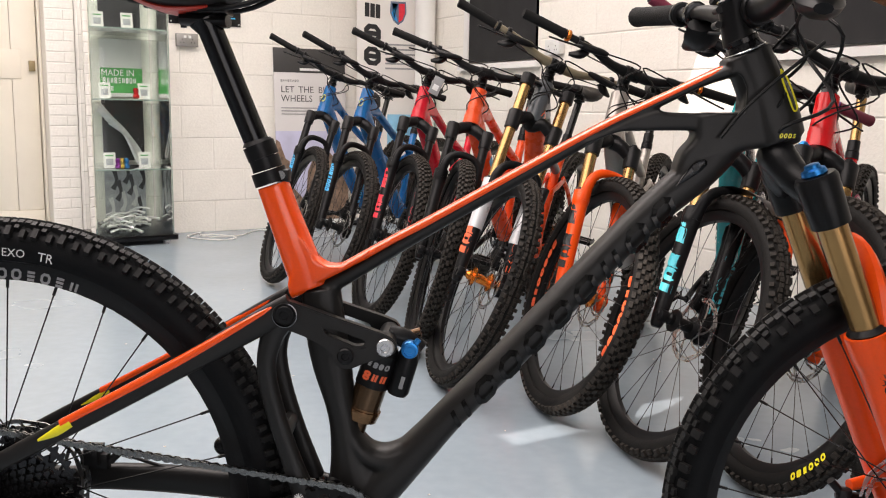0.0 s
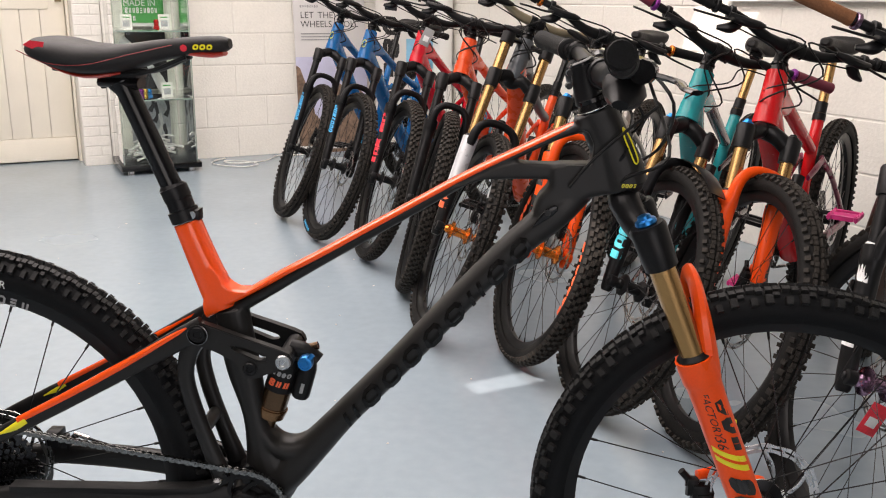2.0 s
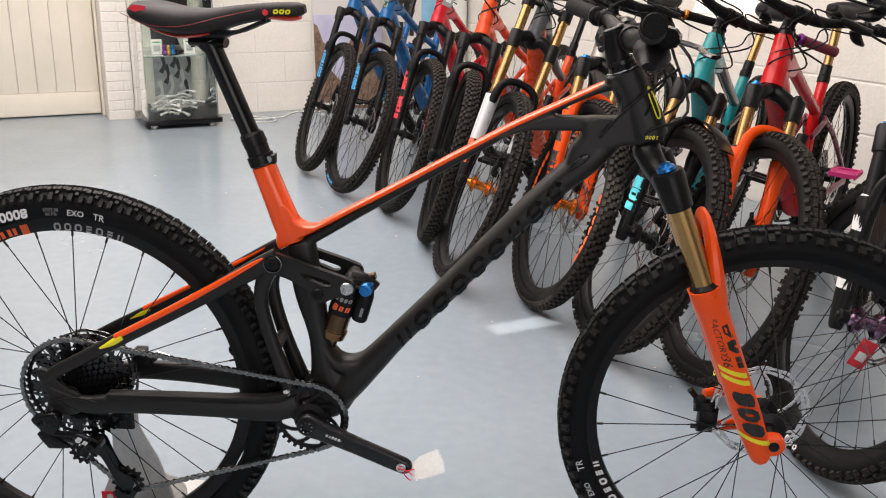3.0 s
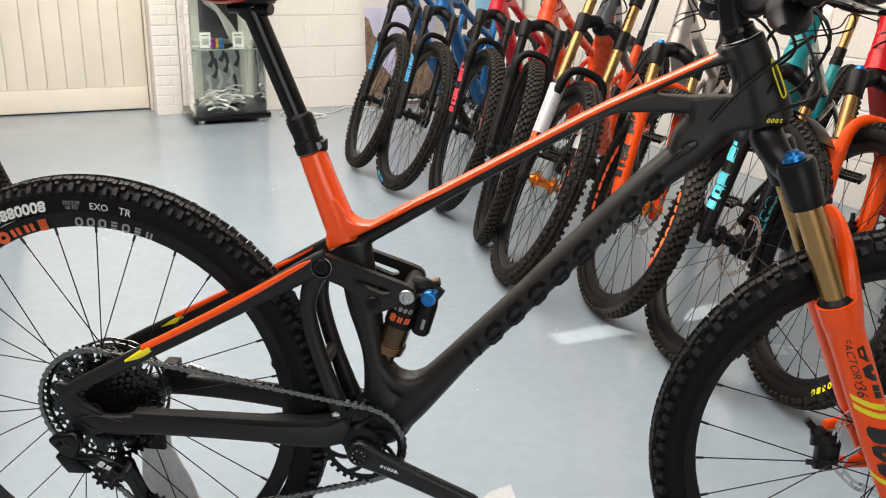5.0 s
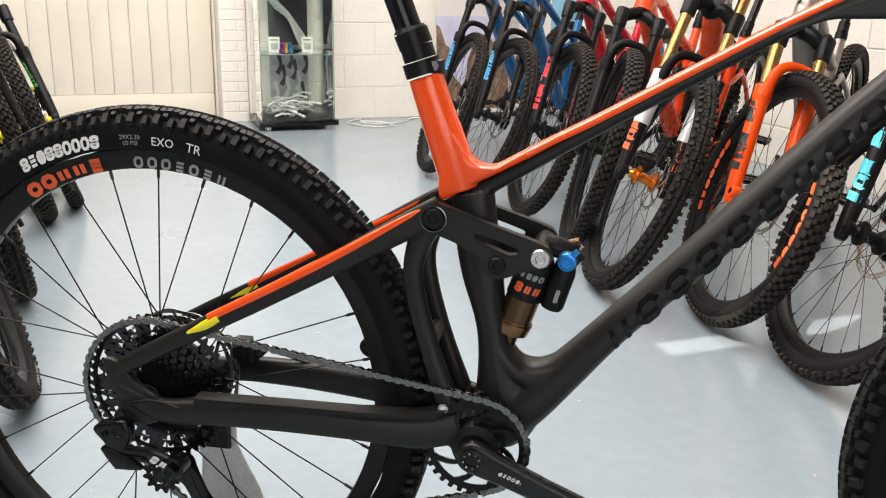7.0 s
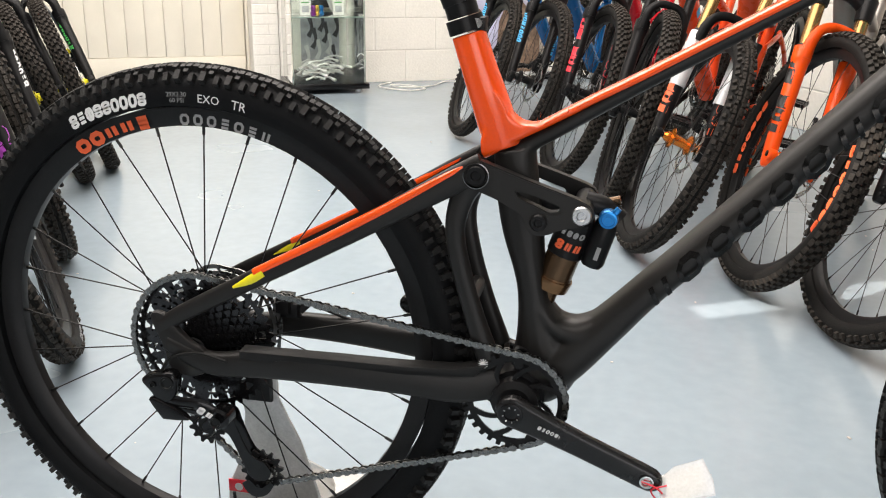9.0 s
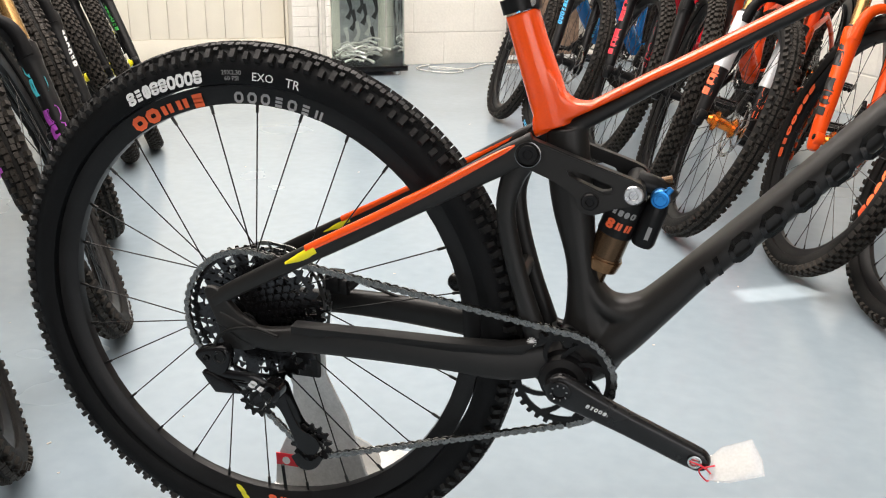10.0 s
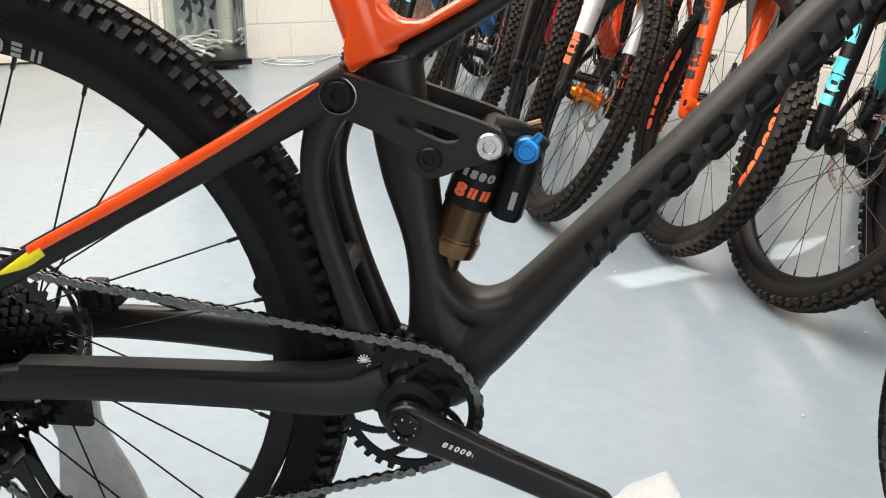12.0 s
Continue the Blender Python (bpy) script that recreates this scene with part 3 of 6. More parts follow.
def cog_shape(teeth, y, thick=0.0018, arms=5, ring=0.009, core=0.018, fine=1):
    """A toothed plate with windows cut between slanting arms."""
    r = 0.0127 / (2 * math.sin(math.pi / teeth))
    n = teeth * 4 * fine
    steps = 4 * fine
    inner = max(r - ring, core)
    windows = inner > core + 0.004
    radii = [core - 0.003, core + 0.004] + [core + 0.004 + (inner - core - 0.004) * k / steps for k in range(1, steps + 1)] if windows else [core - 0.003, inner]
    bands = len(radii)

    def full(k, q):
        if not windows or k == 0 or k == bands - 1:
            return True
        h = k / fine
        u = (q / n * arms + 0.16 * h) % 1.0
        return u < 0.34 - (0.1 if fine > 1 else 0.0) or (fine == 1 and h >= 3 and 0.60 < u < 0.80)

    V, F = [], []
    for yy in (y - thick / 2, y + thick / 2):
        for k in range(bands + 1):
            for q in range(n):
                rr = radii[k] if k < bands else r + (0.0028 if q // fine % 4 in (1, 2) else -0.0032)
                V.append(Vector((rr * math.cos(2 * math.pi * q / n), yy, rr * math.sin(2 * math.pi * q / n))))
    off = (bands + 1) * n
    for k in range(bands):
        for q in range(n):
            if not full(k, q):
                continue
            q2 = (q + 1) % n
            a, b, c, e = k * n + q, k * n + q2, (k + 1) * n + q2, (k + 1) * n + q
            F += [[a, b, c, e], [off + e, off + c, off + b, off + a]]
            for i, j, open_side in ((a, b, k == 0 or not full(k - 1, q)), (c, e, k == bands - 1 or not full(k + 1, q)), (b, c, not full(k, q2)), (e, a, not full(k, q - 1))):
                if open_side:
                    F.append([j, i, off + i, off + j])
    return V, F


COGS = (50, 42, 36, 32, 28, 24, 21, 18, 16, 14, 12, 10)


def cassette(parent, x, z, y_in=-0.022, detail=True):
    body = part("cassette", lathe([(0.016, y_in - 0.036), (0.018, y_in - 0.034), (0.018, y_in + 0.006), (0.016, y_in + 0.008)], 20, "y", Matrix.Translation((x, 0, z))), BLACK_M, parent)
    for i, t in enumerate(COGS if detail else COGS[::2]):
        y = y_in - i * 0.003 * (1 if detail else 2)
        part("sprocket", shared("sprocket|%d %.4f" % (t, y), lambda: cog_shape(t, y, 0.0018, 9, 0.0095 if t > 45 else 0.0058 if t > 20 else 0.007, 0.019), COG), None, body, "", Matrix.Translation((x, 0, z)))
    return body


def chain_shape(path, y, pitch=0.0127):
    """Links along a closed or open run of points in x and z at offset y(x)."""
    P = [Vector(p) for p in path]
    L = [0.0]
    for a, b in zip(P, P[1:]):
        L.append(L[-1] + (b - a).length)

    def at(d):
        for k in range(len(P) - 1):
            if d <= L[k + 1]:
                return P[k].lerp(P[k + 1], (d - L[k]) / max(L[k + 1] - L[k], 1e-9))
        return P[-1]

    gs = []
    for i in range(int(L[-1] / pitch)):
        a, b = at(i * pitch), at((i + 1) * pitch)
        t = (b - a).normalized()
        n = Vector((-t.y, t.x))
        mid = (a + b) / 2
        out = 0.0032 if i % 2 else 0.0022
        h = 0.0041
        for s in (-1, 1):
            yy = y(mid.x) + s * out
            ol = [a - t * 0.004, a - t * 0.0025 + n * h, a + t * 0.0025 + n * h, mid + n * h * 0.6, b - t * 0.0025 + n * h, b + t * 0.0025 + n * h, b + t * 0.004, b + t * 0.0025 - n * h, b - t * 0.0025 - n * h, mid - n * h * 0.6, a + t * 0.0025 - n * h, a - t * 0.0025 - n * h]
            V = [Vector((q.x, yy + dy, q.y)) for dy in (-0.0006, 0.0006) for q in ol]
            m = len(ol)
            F = [list(range(m)), list(range(m, 2 * m))[::-1]] + [[k, m + k, m + (k + 1) % m, (k + 1) % m] for k in range(m)]
            gs.append((V, F))
        gs.append(rod((a.x, y(a.x) - 0.0045, a.y), (a.x, y(a.x) + 0.0045, a.y), 0.0022, 6))
    return join(*gs)


def arc_pts(cx, cz, r, a0, a1, n=14):
    return [(cx + r * math.cos(radians(a0 + (a1 - a0) * i / n)), cz + r * math.sin(radians(a0 + (a1 - a0) * i / n))) for i in range(n + 1)]


def steer_matrix(A0, AD, angle):
    return Matrix.Translation(A0) @ Matrix.Rotation(angle, 4, Vector(AD)) @ Matrix.Translation(-Vector(A0))


def cockpit(parent, S, bar, stem_base, half, bar_mat, grip_mat, clamp_mat=None, rise=0.028, label_grip="", lever_mat=None, cables=True, stem_mat=None, bulk=1.1):
    """Stem, handlebar, grips and levers; bar: clamp centre in x and z; S turns them about the steering axis."""
    bx, bz = bar
    stem_mat = stem_mat or BLACK
    sx, sz = stem_base
    g = join(sweep([(sx + 0.004, 0, sz - 0.02, 0.0195, 0.0195), (sx - 0.008, 0, sz + 0.034, 0.0185, 0.0185)], 16, (0, 1, 0), 1),
             sweep([(sx, 0, sz + 0.008, 0.019, 0.018), ((sx + bx) / 2, 0, (sz + bz) / 2 + 0.004, 0.016, 0.014), (bx - 0.006, 0, bz, 0.026, 0.02)], 14, (0, 1, 0), 3),
             lathe([(0.020, -0.027), (0.0215, -0.024), (0.0215, -0.004), (0.0195, -0.003), (0.0195, 0.003), (0.0215, 0.004), (0.0215, 0.024), (0.020, 0.027)], 18, "y", Matrix.Translation((bx, 0, bz))))
    stem = part("stem", moved(g, S), stem_mat, parent)
    part("top_cap", moved(lathe([(0.0185, 0.0), (0.0185, 0.004), (0.016, 0.006), (0.006, 0.006), (0.005, 0.003)], 16, "z", Matrix.Translation((sx - 0.008, 0, sz + 0.034)) @ Matrix.Rotation(-0.4, 4, "Y")), S), GLOSS_B, stem)
    for zb in (0.004, 0.022):
        part("clamp_bolt", moved(rod((sx - 0.026, -0.008, sz + zb), (sx - 0.026, 0.008, sz + zb), 0.0045, 10), S), BLACK_M, stem)
    part("spacer", moved(lathe([(0.0205, -0.004), (0.0222, -0.003), (0.0222, 0.003), (0.0205, 0.004)], 18, "z", Matrix.Translation((sx + 0.006, 0, sz - 0.014)) @ Matrix.Rotation(-0.4, 4, "Y")), S), GLOSS_B, stem)
    for k in range(4):
        yb, zb = (-0.017 if k % 2 else 0.017), (0.017 if k < 2 else -0.017)
        g = lathe([(0.004, 0), (0.004, 0.004), (0.002, 0.004)], 8, "x", Matrix.Translation((bx + 0.017, yb, bz + zb)))
        part("stem_bolt", moved(g, S), BLACK_M, parent)

    def bar_y(s):
        a = abs(s)
        u = min(max((a - 0.05) / 0.14, 0), 1)
        u = u * u * (3 - 2 * u)
        out = max(a - 0.19, 0)
        return (bx - 0.004 * u - out * 0.2, s, bz + rise * u + out * 0.09, 0.0175 - 0.0065 * min(max((a - 0.03) / 0.12, 0), 1), 0.0175 - 0.0065 * min(max((a - 0.03) / 0.12, 0), 1))

    ys = [-half + 2 * half * i / 30 for i in range(31)]
    part("handlebar", moved(sweep([bar_y(s) for s in ys], 12, (1, 0, 0), 1), S), bar_mat, parent)
    for sg in (-1, 1):
        rows = []
        for i in range(9):
            a = half - 0.135 + i * 0.135 / 8
            x, y, z, _, _ = bar_y(sg * a)
            r = 0.0155 if 0 < i < 8 else 0.0165
            rows.append((x, y, z, r, r))
        x, y, z, _, _ = bar_y(sg * (half + 0.003))
        rows.append((x, y, z, 0.0165, 0.0165))
        grip = part("grip", moved(sweep(rows, 14, (1, 0, 0), 1), S), grip_mat, parent, label_grip)
        part("bar_end_plug", moved(lathe([(0.0135, -0.003), (0.0145, 0), (0.0135, 0.003), (0.003, 0.0035), (0.0025, 0.001)], 20, "y", Matrix.Translation((x, y, z))), S), GRIP, grip)
        cx, cy, cz, _, _ = bar_y(sg * (half - 0.145))
        part("grip_clamp", moved(lathe([(0.0165, -0.006), (0.0185, -0.004), (0.0185, 0.004), (0.0165, 0.006)], 16, "y", Matrix.Translation((cx, cy, cz))), S), clamp_mat or BLACK, grip)
        lx, ly, lz, _, _ = bar_y(sg * (half - 0.185))
        body = join(lathe([(0.015, -0.008), (0.018, -0.006), (0.018, 0.006), (0.015, 0.008)], 14, "y", Matrix.Translation((lx, ly, lz))),
                    sweep([(lx + 0.02, ly + sg * 0.01, lz - 0.008, 0.010 * bulk, 0.011 * bulk), (lx + 0.03, ly - sg * 0.03, lz - 0.009, 0.011 * bulk, 0.013 * bulk), (lx + 0.026, ly - sg * 0.07, lz - 0.006, 0.010 * bulk, 0.011 * bulk), (lx + 0.022, ly - sg * 0.092, lz - 0.004, 0.006, 0.007)], 10, (0, 0, 1), 4))
        lev = part("brake_lever", moved(body, S), lever_mat or BLACK, parent)
        blade = sweep([(lx + 0.036, ly + sg * 0.004, lz - 0.012, 0.004, 0.008), (lx + 0.058, ly + sg * 0.03, lz - 0.018, 0.0035, 0.006), (lx + 0.053, ly + sg * 0.085, lz - 0.022, 0.003, 0.006), (lx + 0.058, ly + sg * 0.115, lz - 0.024, 0.003, 0.0075)], 8, (0, 0, 1), 4)
        part("lever_blade", moved(blade, S), lever_mat or BLACK, lev)
        shf = join(sweep([(lx + 0.004, ly - sg * 0.03, lz - 0.018, 0.016 * bulk, 0.012 * bulk), (lx + 0.006, ly - sg * 0.012, lz - 0.036, 0.018 * bulk, 0.013 * bulk), (lx - 0.004, ly + sg * 0.018, lz - 0.046, 0.01, 0.006)], 10, (1, 0, 0), 3))
        part("shifter" if sg < 0 else "dropper_remote", moved(shf, S), BLACK, parent)
        if cables:
            q = Vector((lx + 0.022, ly - sg * 0.085, lz - 0.004))
            pts = [q, q + Vector((0.035, -sg * 0.11, 0.0)), Vector((bx + 0.09, sg * 0.06, bz - 0.035)), Vector((bx + 0.095, -sg * 0.035, bz - 0.11)), Vector((sx + 0.055, -sg * 0.030, sz - 0.12)), Vector((sx + 0.045, -sg * 0.010, sz - 0.15))]
            part("brake_hose", moved(wire(pts, 0.0025), S), CABLE, parent)
            q = Vector((lx + 0.006, ly - sg * 0.035, lz - 0.03))
            pts = [q, q + Vector((0.03, -sg * 0.1, -0.015)), Vector((bx + 0.055, sg * 0.04, bz - 0.06)), Vector((sx + 0.055, -sg * 0.028, sz - 0.08)), Vector((sx + 0.035, -sg * 0.010, sz - 0.115))]
            part("gear_cable", moved(wire(pts, 0.0022), S), CABLE, parent)


def saddle(parent, x, z, cover, post_top, L=0.29, deep=1.0):
    """Saddle whose nose points ahead; x: its rear end, z: its upper face."""
    rows = []
    for u, w, dz, h in ((0.0, 0.028, 0.004, 0.008), (0.03, 0.058, 0.004, 0.017), (0.12, 0.070, 0.002, 0.023), (0.28, 0.064, -0.006, 0.026), (0.45, 0.042, -0.007, 0.023), (0.62, 0.025, -0.001, 0.018), (0.82, 0.020, 0.004, 0.0145), (0.95, 0.019, 0.005, 0.0135), (1.0, 0.011, 0.002, 0.008)):
        rows.append((x + u * L, 0, z + dz - h * deep, w, h * deep))
    top = part("saddle", sweep(rows, 20, (0, 1, 0), 4, 2.6), cover, parent)
    for s in (-1, 1):
        g = sweep([(x + 0.03, s * 0.030, z - 0.04, 0.0035, 0.0035), (x + 0.08, s * 0.022, z - 0.046, 0.0035, 0.0035), (x + 0.155, s * 0.022, z - 0.046, 0.0035, 0.0035), (x + 0.215, s * 0.012, z - 0.024, 0.0035, 0.0035)], 8, (0, 1, 0), 4)
        part("rail", g, BLACK, top)
    px, pz = post_top
    g = join(box(px - 0.035, px + 0.03, -0.022, 0.022, z - 0.054, z - 0.042, 0.004), sweep([(px - 0.03, 0, z - 0.060, 0.018, 0.008), (px + 0.028, 0, z - 0.062, 0.018, 0.008)], 10, (0, 1, 0), 2), rod((px + 0.024, 0, z - 0.070), (px + 0.024, 0, z - 0.036), 0.004), rod((px - 0.028, 0, z - 0.070), (px - 0.028, 0, z - 0.036), 0.004))
    part("saddle_clamp", g, BLACK, top)
    return top


def fork(parent, S, axle, AD, z_seal, z_crown, lower_mat, stan_mat, crown_mat, half=0.068, knob_mat=None, dual=False, arch=True, sticker=None, steerer=None, offset=-0.012, leg=0.022, sticker2=None, stan_r=0.0178, many=False, arch_h=0.098, cal_at=(-0.085, 0.03), face=None):
    """A suspension fork: legs parallel to the steering axis AD through points just behind the axle."""
    ax, az = axle
    k = AD[0] / AD[2]

    def on_leg(z):
        return ax + offset + (z - az) * k

    crown_x = on_leg(z_crown)
    for s in (-1, 1):
        y = s * half
        g = sweep([(on_leg(az - 0.035), y, az - 0.035, 0.012, 0.012), (on_leg(az - 0.02), y, az - 0.02, 0.017, 0.019), (on_leg(az + 0.05), y, az + 0.05, leg - 0.001, leg), (on_leg(z_seal - 0.06), y, z_seal - 0.06, leg + 0.001, leg + 0.001), (on_leg(z_seal - 0.03), y, z_seal - 0.03, leg + 0.004, leg + 0.004), (on_leg(z_seal), y, z_seal, leg + 0.0045, leg + 0.0045)], 18, (0, 1, 0), 4)
        drop = pillow([(ax - 0.014, az + 0.016), (ax - 0.02, az - 0.012), (ax + 0.004, az - 0.02), (ax + 0.02, az - 0.004), (ax + 0.012, az + 0.016)], y - 0.012, y + 0.012, 0.004, 2, 3)
        low = part("fork_lower", moved(join(g, drop), S), lower_mat, parent)
        part("seal", moved(lathe([(leg, -0.001), (leg + 0.001, 0.002), (stan_r + 0.003, 0.006), (stan_r + 0.001, 0.008)], 18, "z", Matrix.Translation((on_leg(z_seal), y, z_seal)) @ Matrix.Rotation(math.atan(k), 4, "Y")), S), BLACK, low)
        top = z_crown + (0.15 if dual else 0.0)
        part("stanchion", moved(rod((on_leg(z_seal - 0.03), y, z_seal - 0.03), (on_leg(top), y, top), stan_r, 18), S), stan_mat, parent)
        g = sweep([(on_leg(z_crown - 0.032), y, z_crown - 0.032, stan_r + 0.0055, stan_r + 0.0055), (on_leg(z_crown + 0.022), y, z_crown + 0.022, stan_r + 0.008, stan_r + 0.008), (on_leg(z_crown + 0.027), y, z_crown + 0.027, stan_r + 0.005, stan_r + 0.005)], 18, (0, 1, 0), 1)
        cl = part("crown_clamp", moved(g, S), crown_mat, parent)
        if knob_mat and (s < 0 or dual is False):
            zt = top + (0.027 if not dual else 0.0)
            g = lathe([(0.014, 0.0), (0.0155, 0.002), (0.0145, 0.007), (0.010, 0.009), (0.009, 0.0135), (0.005, 0.0145)], 14, "z", Matrix.Translation((on_leg(zt), y, zt)) @ Matrix.Rotation(math.atan(k), 4, "Y"))
            part("adjuster_knob", moved(g, S), knob_mat if s < 0 else BLACK, cl)
        if dual:
            zu = z_seal - 0.16
            part("lower_sleeve", moved(sweep([(on_leg(zu), y, zu, leg + 0.0026, leg + 0.0026), (on_leg(z_seal - 0.03), y, z_seal - 0.03, leg + 0.0052, leg + 0.0052), (on_leg(z_seal - 0.002), y, z_seal - 0.002, leg + 0.0056, leg + 0.0056)], 18, (0, 1, 0), 3), S), SILVER_L, low, "silver upper part of the fork leg")
        if sticker:
            if many:
                rows = [(stroke_glyphs(8, 0.0165, 0.026, 0.0058, 0.0030, 0.1, 3 + s), 0.20)]
            else:
                rows = [(stroke_glyphs(2, 0.042, 0.044, 0.0135, 0.003, 0.2, 1, (1, 0)), 0.215), (stroke_glyphs(3, 0.036, 0.044, 0.0135, 0.002, 0.2, 1, (2, 0, 1)), 0.095)]
            for row_no, (g, zc) in enumerate(rows):
                g = refine(g, 3)
                V = []
                for v in g[0]:
                    z = az + zc + v[0] * 0.9
                    aa = v[1] / (leg + 0.002) + (face if face is not None else -0.95 if s < 0 else 0.35)
                    V.append(Vector((on_leg(z) + (leg + 0.0022) * math.cos(aa), y + (leg + 0.0022) * math.sin(aa), z)))
                part("fork_lettering", moved((V, g[1]), S), sticker2 if row_no and sticker2 else sticker, low)
    stx, stz = steerer
    g = [sweep([(crown_x, -half, z_crown, 0.016, 0.022), (crown_x - 0.022, -0.03, z_crown + 0.02, 0.020, 0.022), (stx - 0.002, 0, stz + 0.0, 0.023, 0.024), (crown_x - 0.022, 0.03, z_crown + 0.02, 0.020, 0.022), (crown_x, half, z_crown, 0.016, 0.022)], 12, (1, 0, 0), 4)]
    g.append(rod((stx, 0, stz), (stx + 0.14 * k, 0, stz + 0.14), 0.017, 14))
    if dual:
        zt = z_crown + 0.135
        cx = on_leg(zt)
        g.append(sweep([(cx, -half, zt, 0.01, 0.024), (cx - 0.04, 0, zt, 0.01, 0.022), (cx, half, zt, 0.01, 0.024)], 10, (0, 0, 1), 4))
        for s in (-1, 1):
            g.append(rod((on_leg(zt - 0.02), s * half, zt - 0.02), (on_leg(zt + 0.015), s * half, zt + 0.015), leg + 0.003, 14))
    part("crown", moved(join(*g), S), crown_mat, parent)
    if arch:
        zs = z_seal - 0.02
        rise_h = arch_h
        rows = []
        for i in range(15):
            a = math.pi * i / 14
            rise = math.sin(a) ** 0.55
            zz = zs + rise_h * rise
            rows.append((on_leg(zz) + 0.016 + 0.024 * rise, -half * math.copysign(abs(math.cos(a)) ** 0.8, math.cos(a)), zz, 0.009 + 0.006 * (1 - math.sin(a)), 0.0135 + 0.004 * (1 - math.sin(a))))
        part("fork_arch", moved(sweep(rows, 10, (1, 0, 0), 1), S), lower_mat, parent)
    part("axle", moved(lathe([(0.006, -half - 0.016), (0.009, -half - 0.014), (0.009, half + 0.012), (0.006, half + 0.014)], 12, "y", Matrix.Translation((ax, 0, az))), S), BLACK, parent)
    qx, qz = ax + cal_at[0], az + cal_at[1]
    cal = join(box(qx + 0.004, qx + 0.034, 0.03, 0.056, qz + 0.004, qz + 0.068, 0.009), box(qx + 0.010, qx + 0.040, 0.026, 0.064, qz + 0.016, qz + 0.054, 0.009), box(qx - 0.004, qx + 0.016, 0.034, 0.054, qz + 0.044, qz + 0.076, 0.007), rod((qx + 0.004, 0.044, qz + 0.066), (qx - 0.014, 0.044, qz + 0.086), 0.006, 10))
    cp = part("brake_caliper", moved(cal, S), BLACK, parent)
    for zb in (qz + 0.012, qz + 0.064):
        part("caliper_bolt", moved(rod((qx + 0.020, 0.043, zb), (qx - 0.006, 0.043, zb), 0.0045, 10), S), BLACK_M, cp)
    for zb in (qz + 0.010, qz + 0.080):
        part("caliper_mount", moved(sweep([(qx + 0.012, 0.044, zb, 0.008, 0.008), (on_leg(zb) - 0.002, half - 0.004, zb + 0.004, 0.010, 0.012)], 10, (0, 1, 0), 2), S), lower_mat, cp)


def pedal(parent, x, y, z, material, s):
    """A flat pedal: two rails, a middle and pins."""
    g = [box(x - 0.05, x + 0.05, y - 0.045, y - 0.033, z - 0.007, z + 0.007, 0.003), box(x - 0.05, x + 0.05, y + 0.033, y + 0.045, z - 0.007, z + 0.007, 0.003),
         box(x - 0.05, x - 0.038, y - 0.033, y + 0.033, z - 0.007, z + 0.007, 0.003), box(x + 0.038, x + 0.05, y - 0.033, y + 0.033, z - 0.007, z + 0.007, 0.003),
         sweep([(x, y - 0.035, z, 0.012, 0.008), (x, y + 0.035, z, 0.012, 0.008)], 10, (1, 0, 0), 1)]
    for px in (-0.045, -0.015, 0.015, 0.045):
        for py in (-0.039, 0.039):
            g.append(rod((x + px, y + py, z - 0.011), (x + px, y + py, z + 0.011), 0.002, 6))
    p = part("pedal", join(*g), material, parent)
    part("pedal_axle", rod((x, y - s * 0.045, z), (x, y - s * 0.072, z), 0.007, 8), BLACK_M, p)


# ---- the bikes of the rows: one builder, each with its own colours, turn and lean ----
GA0, GAD = Vector((1.1745, 0, 0.349)), Vector((-0.415, 0, 0.91)).normalized()


